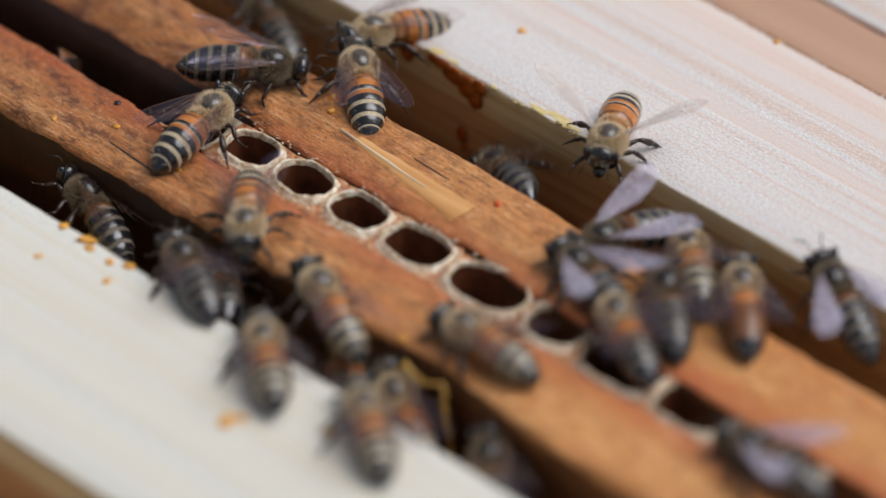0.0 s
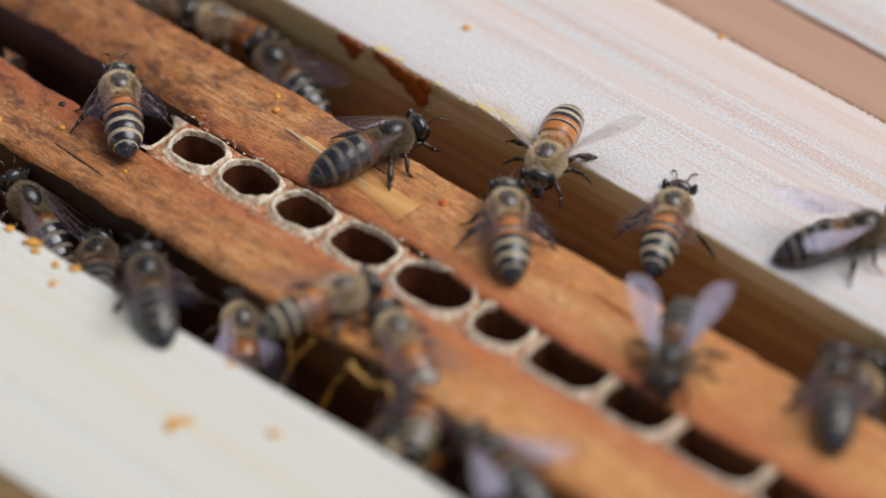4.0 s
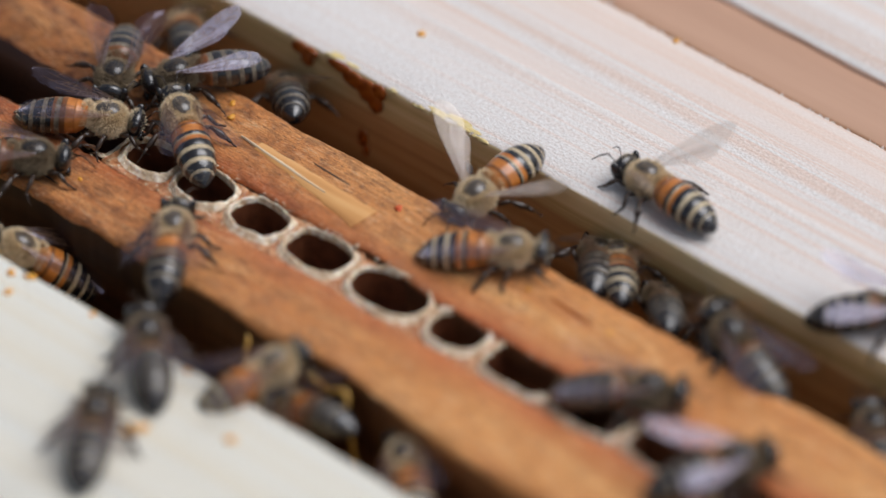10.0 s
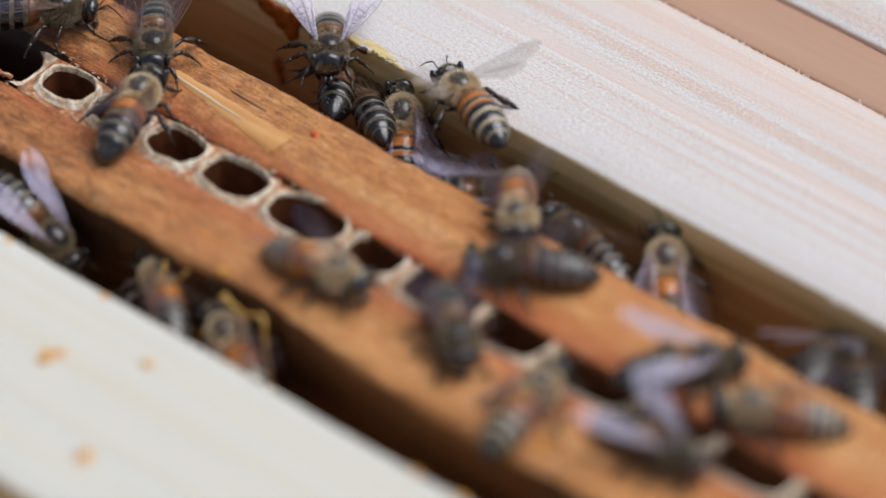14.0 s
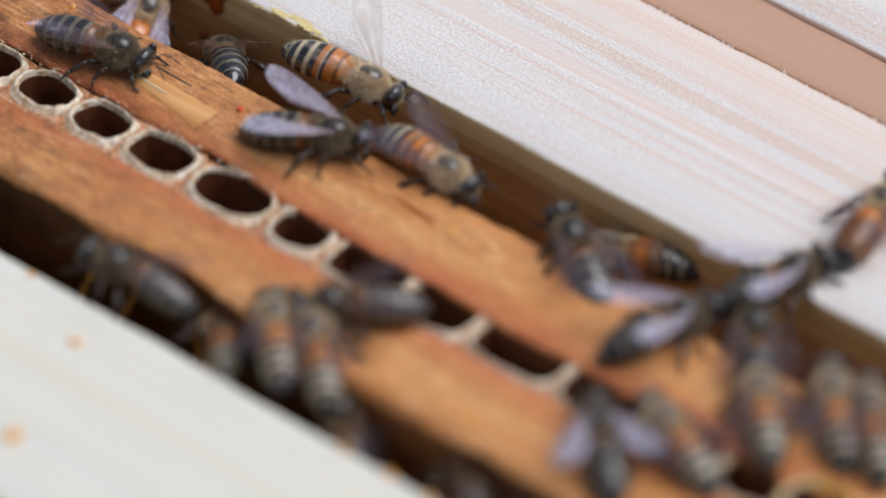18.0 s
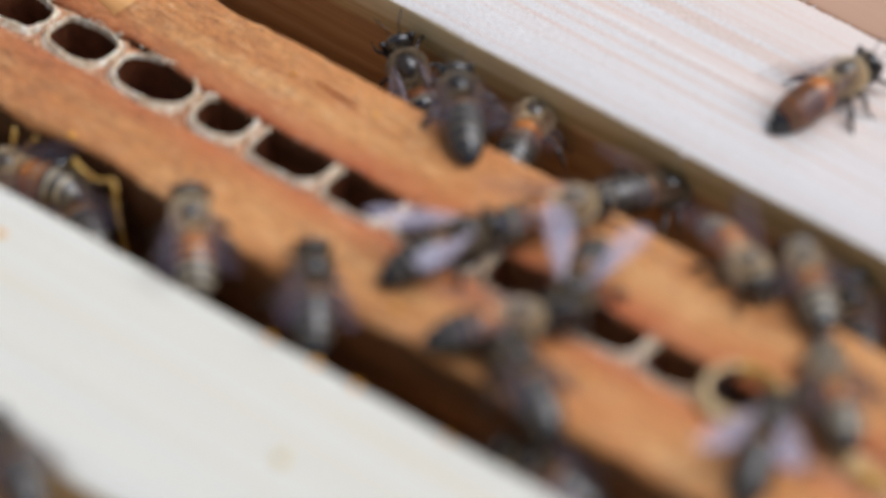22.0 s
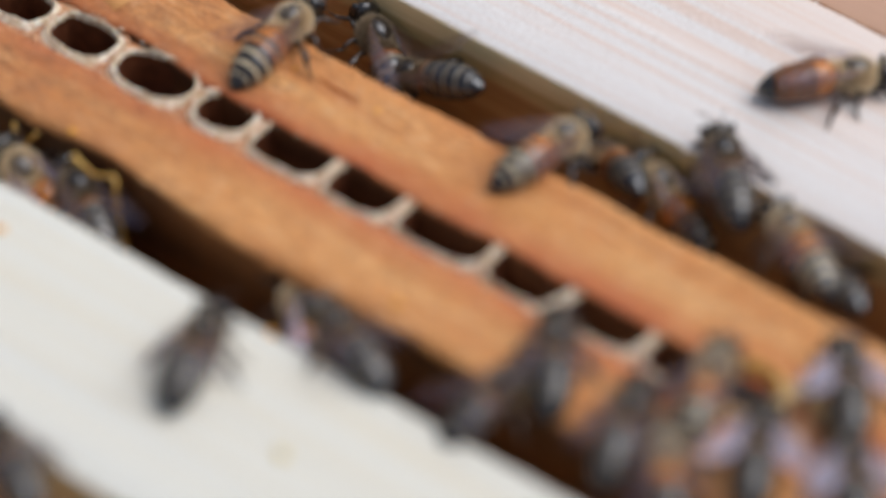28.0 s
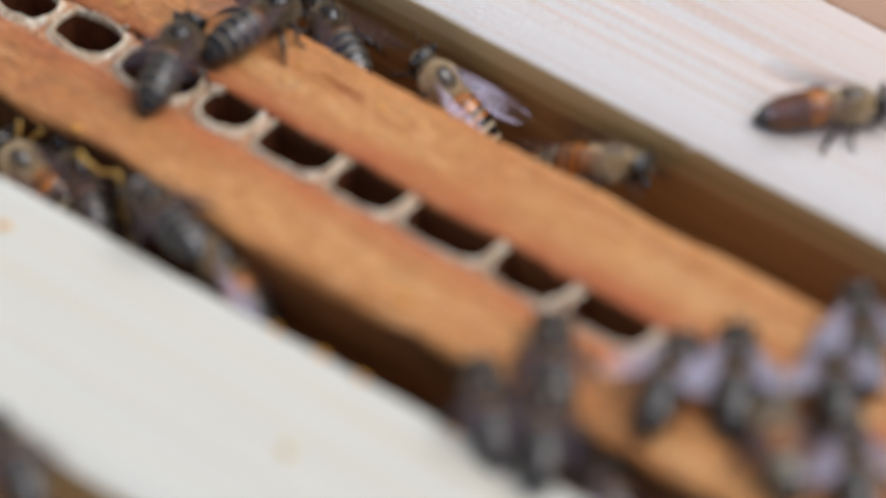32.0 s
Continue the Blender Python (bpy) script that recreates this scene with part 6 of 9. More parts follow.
    walk(bees[16], [(0, crawl(26.0, 13.1, -0.8, 155, 13, -4)), (1, crawl(24.1, 17.8, 0.0, 127, 2, -3)), (2, crawl(24.6, 22.6, 0.0, 102, -0, 2)), (3.5, crawl(26.5, 23.0, 0.0, 67, 2, 0)), (5, crawl(28.3, 23.4, 0.0, 33, 5, -2)), (6, crawl(31.3, 24.4, 0.0, -1, -2, -4)), (6.33, crawl(31.7, 23.9, 0.0, 50, -1, -3)), (6.67, crawl(32.0, 23.5, 0.0, 101, -0, -3)), (7, crawl(32.4, 23.1, 0.0, 151, 1, -2)), (7.5, crawl(35.4, 21.5, 0.0, 96, -1, -3)), (8, crawl(38.4, 19.8, 0.0, 40, -4, -4)), (9, crawl(37.6, 20.2, 0.0, 40, 2, 1)), (10, crawl(39.4, 19.5, 0.0, 40, 3, 2)), (11, crawl(39.5, 20.0, 0.0, 40, -1, -4)), (11.5, crawl(40.0, 18.8, 0.0, 75, 1, -1)), (12, crawl(40.5, 17.6, 0.0, 110, 3, 1)), (13, crawl(44.9, 12.0, -0.8, 130, -8, 5)), (14, crawl(47.7, 11.8, -5.8, 110, -22, -8)), (17, crawl(43.8, 12.5, -5.8, 159, 15, 5)), (17.5, crawl(46.3, 13.8, -3.3, 114, 9, 0)), (18, crawl(48.9, 15.2, -0.8, 70, 3, -5)), (18.5, crawl(54.0, 15.5, -0.8, 100, 7, -4)), (19, crawl(59.1, 15.8, -0.8, 130, 11, -3)), (19.19, crawl(59.1, 14.4, -1.5, 177, -4, -2)), (19.38, crawl(59.1, 12.9, -2.3, 223, -20, -1)), (19.58, crawl(59.1, 11.5, -3.0, 270, -35, 0)), (19.7, crawl(59.1, 11.0, -13.3, 223, -23, 0)), (19.83, crawl(59.1, 10.5, -23.7, 177, -12, 0)), (19.96, crawl(59.1, 10.0, -34.0, 130, 0, 0)), (20.99, crawl(52.6, 10.0, -34.0, 87, 0, 0)), (22.01, crawl(46.0, 10.0, -34.0, 43, 0, 0)), (23.04, crawl(39.5, 10.0, -34.0, -1, 0, 0)), (23.23, crawl(39.5, 9.2, -18.5, -45, 18, 0)), (23.42, crawl(39.5, 8.5, -3.0, -90, 35, 0)), (23.71, crawl(39.5, 6.2, -1.5, -45, 17, 0)), (24, crawl(39.5, 3.9, 0.0, -1, -2, 1)), (24.29, crawl(39.5, 6.2, -1.5, 45, -18, 0)), (24.58, crawl(39.5, 8.5, -3.0, 90, -35, 0)), (24.77, crawl(39.5, 9.2, -18.5, 45, -18, 0)), (24.96, crawl(39.5, 10.0, -34.0, -1, 0, 0)), (25.47, crawl(51.8, 10.0, -34.0, 43, 0, 0)), (25.99, crawl(64.0, 10.0, -34.0, 87, 0, 0)), (26.5, crawl(76.3, 10.0, -34.0, 130, 0, 0)), (26.7, crawl(76.3, 9.5, -23.7, 177, 12, 0)), (26.9, crawl(76.3, 9.0, -13.3, 223, 23, 0)), (27.1, crawl(76.3, 8.5, -3.0, 270, 35, 0)), (27.4, crawl(76.3, 5.0, -2.0, 223, 22, 1)), (27.7, crawl(76.3, 1.5, -1.0, 177, 10, 2)), (28, crawl(76.3, -2.1, 0.0, 130, -3, 3)), (29, crawl(75.0, -7.9, 0.0, 110, -4, 1)), (30, crawl(70.0, -1.2, 0.0, 151, 3, -2)), (31, crawl(73.4, 4.6, 0.0, 130, -1, 2)), (32, crawl(73.5, 3.5, 0.0, 130, 2, -3))])
    walk(bees[17], [(0, crawl(-4.2, 15.2, 0.0, -63, 4, -3)), (1, crawl(-2.4, 13.6, -0.8, -63, -5, 5)), (2, crawl(-0.6, 13.7, -0.8, -53, -10, 9)), (5, crawl(-4.1, 13.3, -0.8, -70, 2, -3)), (6, crawl(-1.2, 14.5, 0.0, -43, -2, -2)), (7, crawl(-0.8, 13.6, -0.8, -43, 12, 8)), (7.5, crawl(0.3, 15.5, -0.4, -12, 4, 3)), (8, crawl(1.4, 17.4, 0.0, 18, -3, -2)), (8.5, crawl(0.6, 15.9, 0.0, -12, -4, -1)), (9, crawl(-0.1, 14.4, 0.0, -43, -4, 0)), (10, crawl(-1.7, 8.7, -0.8, -93, -8, -4)), (10.5, crawl(-4.3, 7.7, -0.8, -142, 1, -1)), (11, crawl(-7.0, 6.7, -0.8, -191, 9, 2)), (11.29, crawl(-7.0, 7.6, -1.9, -231, -13, 1)), (11.58, crawl(-7.0, 8.5, -3.0, -270, -35, 0)), (11.77, crawl(-7.0, 9.2, -18.5, -231, -18, 0)), (11.96, crawl(-7.0, 10.0, -34.0, -191, 0, 0)), (32, crawl(-7.0, 10.0, -34.0, -191, 0, 0))])
    walk(bees[18], [(0, crawl(36.0, -10.5, 0.0, 179, -1, 0)), (0.33, crawl(37.2, -10.4, 0.0, 133, -2, -1)), (0.67, crawl(38.3, -10.4, 0.0, 87, -3, -3)), (1, crawl(39.4, -10.3, 0.0, 40, -4, -4)), (2, crawl(43.9, -5.5, 0.0, 70, -4, 4)), (2.84, crawl(43.9, 8.5, -3.0, 90, -35, 0)), (3.4, crawl(43.9, 10.0, -34.0, 70, 0, 0)), (3.45, crawl(31.2, 10.0, -34.0, 124, 0, 0)), (3.5, crawl(18.5, 10.0, -34.0, 179, 0, 0)), (5, crawl(18.5, 10.9, -5.8, 179, -26, -31)), (5.33, crawl(18.2, 11.4, -5.8, 239, -10, -28)), (5.67, crawl(17.9, 11.8, -5.8, 299, 7, -26)), (6, crawl(17.6, 12.2, -5.8, 359, 24, -23)), (6.96, crawl(17.6, 10.0, -34.0, 359, 0, 0)), (7.65, crawl(0.3, 10.0, -34.0, 318, 0, 0)), (8.35, crawl(-16.9, 10.0, -34.0, 277, 0, 0)), (9.04, crawl(-34.2, 10.0, -34.0, 236, 0, 0)), (9.42, crawl(-34.2, 8.5, -3.0, 270, 35, 0)), (10, crawl(-34.2, 2.1, 0.0, 236, -2, 3)), (11, crawl(-31.6, -0.1, 0.0, 250, -1, 3)), (11.5, crawl(-31.4, 0.8, 0.0, 280, 1, 3)), (12, crawl(-31.2, 1.7, 0.0, 310, 3, 3)), (12.19, crawl(-31.2, 4.0, -1.0, 357, -9, 2)), (12.38, crawl(-31.2, 6.2, -2.0, 403, -22, 1)), (12.58, crawl(-31.2, 8.5, -3.0, 450, -35, 0)), (12.7, crawl(-31.2, 9.0, -13.3, 403, -23, 0)), (12.83, crawl(-31.2, 9.5, -23.7, 357, -12, 0)), (12.96, crawl(-31.2, 10.0, -34.0, 310, 0, 0)), (14.99, crawl(3.9, 10.0, -34.0, 364, 0, 0)), (17.01, crawl(39.0, 10.0, -34.0, 417, 0, 0)), (19.04, crawl(74.1, 10.0, -34.0, 470, 0, 0)), (19.17, crawl(74.1, 9.5, -23.7, 523, 12, 0)), (19.3, crawl(74.1, 9.0, -13.3, 577, 23, 0)), (19.42, crawl(74.1, 8.5, -3.0, 630, 35, 0)), (19.62, crawl(74.1, 3.7, -2.0, 577, 24, -1)), (19.81, crawl(74.1, -1.1, -1.0, 523, 14, -3)), (20, crawl(74.1, -5.8, 0.0, 470, 3, -4)), (21, crawl(74.0, -15.6, 0.0, 470, 4, -0)), (22, crawl(74.9, -11.8, 0.0, 470, 4, -0)), (23, crawl(79.6, -12.4, 0.0, 473, 0, 0)), (24, crawl(75.8, -14.6, 0.0, 483, 0, 0)), (25, crawl(75.6, -14.3, 0.0, 493, 0, 0)), (28, crawl(75.2, -13.7, 0.0, 480, 0, 0)), (29, crawl(74.7, -11.4, 0.0, 480, 0, 0)), (29.3, crawl(73.3, -17.1, -1.5, 555, -18, 0)), (29.6, crawl(72.0, -22.7, -3.0, 630, -35, 0)), (29.96, crawl(72.0, -24.2, -34.0, 660, 0, 0)), (32, crawl(72.0, -24.2, -34.0, 660, 0, 0))])
    walk(bees[19], [(0, crawl(-32.1, 13.1, -0.8, -110, 9, 4)), (0.5, crawl(-25.3, 11.1, -0.8, -66, 3, 6)), (1, crawl(-18.6, 9.1, -0.8, -21, -2, 7)), (1.5, crawl(-14.9, 10.3, -3.3, -66, 6, 3)), (2, crawl(-11.2, 11.5, -5.8, -110, 15, -1)), (3.4, crawl(-11.2, 10.0, -34.0, -110, 0, 0)), (3.95, crawl(-9.5, 10.0, -34.0, -161, 0, 0)), (4.49, crawl(-7.8, 10.0, -34.0, -212, 0, 0)), (5.04, crawl(-6.1, 10.0, -34.0, -263, 0, 0)), (6, crawl(-6.1, 11.5, -5.8, -263, -24, 8)), (6.33, crawl(-7.1, 11.2, -5.8, -222, -24, 9)), (6.67, crawl(-8.0, 11.0, -5.8, -181, -23, 10)), (7, crawl(-9.0, 10.8, -5.8, -140, -23, 11)), (8, crawl(-8.5, 10.8, -5.8, -140, 32, 5)), (8.5, crawl(-8.1, 11.8, -5.8, -185, 32, 9)), (9, crawl(-7.8, 12.8, -5.8, -230, 33, 13)), (9.96, crawl(-7.8, 10.0, -34.0, -230, 0, 0)), (11, crawl(-10.4, 10.0, -34.0, -271, 0, 0)), (12.04, crawl(-12.9, 10.0, -34.0, -312, 0, 0)), (12.42, crawl(-12.9, 11.5, -3.0, -270, 35, 0)), (13, crawl(-12.9, 16.6, 0.0, -312, -2, -2)), (13.19, crawl(-12.9, 14.9, -1.0, -358, -13, -1)), (13.38, crawl(-12.9, 13.2, -2.0, -404, -24, -1)), (13.58, crawl(-12.9, 11.5, -3.0, -450, -35, 0)), (13.7, crawl(-12.9, 11.0, -13.3, -404, -23, 0)), (13.83, crawl(-12.9, 10.5, -23.7, -358, -12, 0)), (13.96, crawl(-12.9, 10.0, -34.0, -312, 0, 0)), (15.5, crawl(22.3, 10.0, -34.0, -269, 0, 0)), (17.04, crawl(57.6, 10.0, -34.0, -226, 0, 0)), (17.17, crawl(57.6, 9.5, -23.7, -181, 12, 0)), (17.3, crawl(57.6, 9.0, -13.3, -135, 23, 0)), (17.42, crawl(57.6, 8.5, -3.0, -90, 35, 0)), (17.62, crawl(57.6, 5.4, -2.0, -135, 24, 1)), (17.81, crawl(57.6, 2.4, -1.0, -181, 13, 1)), (18, crawl(57.6, -0.7, 0.0, -226, 2, 2)), (19, crawl(60.8, 0.4, 0.0, -230, 2, 1)), (20, crawl(67.5, 2.9, 0.0, -205, 1, -0)), (21, crawl(65.1, 6.4, -0.8, -220, -7, -0)), (22, crawl(65.4, 7.9, -0.8, -223, -9, -4)), (22.58, crawl(65.4, 8.5, -3.0, -270, -35, 0)), (22.96, crawl(65.4, 10.0, -34.0, -223, 0, 0)), (32, crawl(65.4, 10.0, -34.0, -223, 0, 0))])
    walk(bees[20], [(0, crawl(-47.0, 10.8, -5.8, 159, -2, 35)), (0.96, crawl(-47.0, 10.0, -34.0, 159, 0, 0)), (1.04, crawl(-35.1, 10.0, -34.0, 179, 0, 0)), (2, crawl(-35.1, 11.1, -5.8, 179, -19, -32)), (5, crawl(-36.2, 10.6, -5.8, 151, 24, 7)), (6, crawl(-36.2, 11.8, -5.8, 137, 22, 19)), (7, crawl(-36.0, 11.3, -5.8, 137, -13, -2)), (8, crawl(-34.8, 11.3, -5.8, 137, -14, -22)), (9, crawl(-33.9, 12.4, -5.8, 151, -13, -26)), (9.96, crawl(-33.9, 10.0, -34.0, 151, 0, 0)), (32, crawl(-33.9, 10.0, -34.0, 151, 0, 0))])
    walk(bees[21], [(0, crawl(-21.1, -21.5, -5.8, 137, -21, -9)), (1, crawl(-19.2, -21.5, -5.8, 137, -27, -20)), (2, crawl(-17.0, -21.5, -5.8, 137, 13, -20)), (5, crawl(-11.2, -21.5, -5.8, 137, 20, 16)), (5.96, crawl(-11.2, -24.2, -34.0, 137, 0, 0)), (7.04, crawl(-13.1, -24.2, -34.0, 130, 0, 0)), (8, crawl(-13.1, -21.4, -5.8, 130, -29, 26)), (9, crawl(-12.2, -21.4, -0.8, 117, -1, -3)), (10, crawl(-18.9, -17.2, 0.0, 124, 2, 1)), (11, crawl(-19.0, -16.7, 0.0, 130, 5, 3)), (12, crawl(-22.3, -9.4, 0.0, 117, 3, 3)), (13, crawl(-21.6, -8.8, 0.0, 110, -0, -3)), (14, crawl(-21.6, -7.3, 0.0, 110, 0, -2)), (14.28, crawl(-21.6, -12.5, -1.0, 163, -11, -2)), (14.56, crawl(-21.6, -17.6, -2.0, 217, -23, -1)), (14.84, crawl(-21.6, -22.7, -3.0, 270, -35, 0)), (15.03, crawl(-21.6, -23.2, -13.3, 217, -23, 0)), (15.21, crawl(-21.6, -23.7, -23.7, 163, -12, 0)), (15.4, crawl(-21.6, -24.2, -34.0, 110, 0, 0)), (20.04, crawl(39.5, -24.2, -34.0, 124, 0, 0)), (20.42, crawl(39.5, -22.7, -3.0, 90, 35, 0)), (21, crawl(39.5, -21.8, -0.8, 124, 5, -2)), (21.19, crawl(39.5, -22.1, -1.5, 173, -9, -1)), (21.38, crawl(39.5, -22.4, -2.3, 221, -22, -1)), (21.58, crawl(39.5, -22.7, -3.0, 270, -35, 0)), (21.7, crawl(39.5, -23.2, -13.3, 221, -23, 0)), (21.83, crawl(39.5, -23.7, -23.7, 173, -12, 0)), (21.96, crawl(39.5, -24.2, -34.0, 124, 0, 0)), (23.04, crawl(34.2, -24.2, -34.0, 130, 0, 0)), (24, crawl(34.2, -21.4, -5.8, 130, 33, 8)), (25, crawl(33.6, -21.5, -5.8, 137, 29, 13)), (28, crawl(28.4, -21.5, -5.8, 144, 27, 17)), (29, crawl(20.0, -22.1, -5.8, 137, -24, 34)), (29.96, crawl(20.0, -24.2, -34.0, 137, 0, 0)), (31.04, crawl(19.2, -24.2, -34.0, 169, 0, 0)), (32, crawl(19.2, -21.8, -5.8, 169, 27, 5))])
    walk(bees[22], [(0, crawl(15.0, -23.1, -5.8, 137, 6, -13)), (0.96, crawl(15.0, -24.2, -34.0, 137, 0, 0)), (3.5, crawl(9.1, -24.2, -34.0, 134, 0, 0)), (4.1, crawl(9.1, -22.7, -3.0, 90, 35, 0)), (5, crawl(9.1, -9.6, 0.0, 134, -3, -3)), (6, crawl(-7.2, 0.5, 0.0, 127, 2, 0)), (7, crawl(-15.4, 3.2, 0.0, 147, -4, 3)), (8, crawl(-19.3, 5.6, 0.0, 121, 5, -2)), (9, crawl(-25.7, 11.4, -5.8, 137, 34, 16)), (10, crawl(-29.6, 11.2, -5.8, 137, -28, 3)), (11, crawl(-30.3, 12.0, -5.8, 130, -9, 14)), (11.96, crawl(-30.3, 10.0, -34.0, 130, 0, 0)), (12.3, crawl(-33.9, 10.0, -34.0, 100, 0, 0)), (12.6, crawl(-36.0, 9.0, -3.0, 90, 35, 0)), (12.8, crawl(-37.0, 5.0, 0.0, 65, 5, 0)), (13, crawl(-40.0, -0.2, 0.0, 33, 0, 0)), (14, crawl(-37.5, -2.3, 0.0, 40, 1, -3)), (14.84, crawl(-37.5, 8.5, -3.0, 90, -35, 0)), (15.4, crawl(-37.5, 10.0, -34.0, 40, 0, 0)), (32, crawl(-37.5, 10.0, -34.0, 40, 0, 0))])
    walk(bees[23], [(0, crawl(15.4, 0.8, 0.0, 137, 2, -2)), (0.58, crawl(15.4, 8.5, -3.0, 90, -35, 0)), (0.96, crawl(15.4, 10.0, -34.0, 137, 0, 0)), (3.5, crawl(3.5, 10.0, -34.0, 97, 0, 0)), (5, crawl(3.5, 11.1, -5.8, 97, -30, -11)), (6, crawl(4.5, 12.8, -5.8, 130, 24, -5)), (7, crawl(4.0, 12.8, -5.8, 130, 8, -24)), (8, crawl(5.1, 12.8, -5.8, 130, -2, -9)), (9, crawl(5.0, 12.0, -5.8, 130, -21, -18)), (10, crawl(9.1, 11.3, -5.8, 130, -24, 26)), (11, crawl(8.8, 11.5, -5.8, 130, 3, 1)), (11.5, crawl(8.8, 11.1, -5.8, 85, 11, 7)), (12, crawl(8.9, 10.8, -5.8, 40, 20, 13)), (12.5, crawl(7.6, 11.3, -5.8, 85, 5, 20)), (13, crawl(6.3, 11.9, -5.8, 130, -11, 27)), (13.5, crawl(6.9, 11.4, -5.8, 85, -2, 30)), (14, crawl(7.5, 10.8, -5.8, 40, 6, 32)), (15.5, crawl(10.0, 11.7, -5.8, 96, -3, 11)), (17, crawl(12.4, 12.6, -5.8, 151, -12, -10)), (17.96, crawl(12.4, 10.0, -34.0, 151, 0, 0)), (19.04, crawl(8.0, 10.0, -34.0, 191, 0, 0)), (20, crawl(8.0, 10.6, -5.8, 191, -26, 21)), (20.96, crawl(8.0, 10.0, -34.0, 191, 0, 0)), (22, crawl(8.3, 10.0, -34.0, 151, 0, 0)), (23.04, crawl(8.6, 10.0, -34.0, 110, 0, 0)), (24, crawl(8.6, 13.0, -5.8, 110, 11, 22)), (25, crawl(3.4, 12.7, -5.8, 137, -6, 29)), (28, crawl(10.6, 11.9, -5.8, 151, 19, 22)), (29, crawl(9.6, 12.2, -5.8, 151, -28, 23)), (30, crawl(3.8, 11.1, -5.8, 179, 32, 16)), (30.96, crawl(3.8, 10.0, -34.0, 179, 0, 0)), (31.04, crawl(6.5, 10.0, -34.0, 151, 0, 0)), (32, crawl(6.5, 10.2, -5.8, 151, -1, 8))])
    walk(bees[24], [(0, crawl(-6.7, -21.4, -5.8, 130, 7, 33)), (0.96, crawl(-6.7, -24.2, -34.0, 130, 0, 0)), (1.81, crawl(-0.6, -24.2, -34.0, 190, 0, 0)), (2.65, crawl(5.5, -24.2, -34.0, 250, 0, 0)), (3.5, crawl(11.6, -24.2, -34.0, 310, 0, 0)), (4.1, crawl(11.6, -25.7, -3.0, 270, 35, 0)), (5, crawl(11.6, -31.5, 0.0, 310, 0, 4)), (6, crawl(16.4, -28.7, -0.8, 297, -2, -10)), (6.33, crawl(14.2, -28.0, -0.8, 254, 0, -4)), (6.67, crawl(12.1, -27.3, -0.8, 211, 2, 2)), (7, crawl(9.9, -26.6, -0.8, 169, 4, 8)), (8, crawl(7.3, -24.5, -0.8, 151, 2, 3)), (9, crawl(5.6, -24.8, -0.8, 151, -5, -3)), (10, crawl(1.9, -22.4, -5.8, 179, -18, -15)), (10.96, crawl(1.9, -24.2, -34.0, 179, 0, 0)), (13.04, crawl(-6.6, -24.2, -34.0, 144, 0, 0)), (14, crawl(-6.6, -21.5, -5.8, 144, 2, 18)), (17, crawl(-10.7, -22.9, -5.8, 137, 19, 28)), (17.96, crawl(-10.7, -24.2, -34.0, 137, 0, 0)), (18.04, crawl(-13.9, -24.2, -34.0, 137, 0, 0)), (19, crawl(-13.9, -21.5, -5.8, 137, -30, -29)), (19.96, crawl(-13.9, -24.2, -34.0, 137, 0, 0)), (24.5, crawl(16.4, -24.2, -34.0, 81, 0, 0)), (29.04, crawl(46.7, -24.2, -34.0, 25, 0, 0)), (29.23, crawl(46.7, -24.9, -18.5, -32, 18, 0)), (29.42, crawl(46.7, -25.7, -3.0, -90, 35, 0)), (29.71, crawl(46.7, -26.8, -1.5, -32, 18, -1)), (30, crawl(46.7, -27.9, 0.0, 25, 1, -3)), (30.29, crawl(46.7, -26.8, -1.5, 58, -17, -1)), (30.58, crawl(46.7, -25.7, -3.0, 90, -35, 0)), (30.77, crawl(46.7, -24.9, -18.5, 58, -18, 0)), (30.96, crawl(46.7, -24.2, -34.0, 25, 0, 0)), (32, crawl(46.7, -24.2, -34.0, 25, 0, 0))])
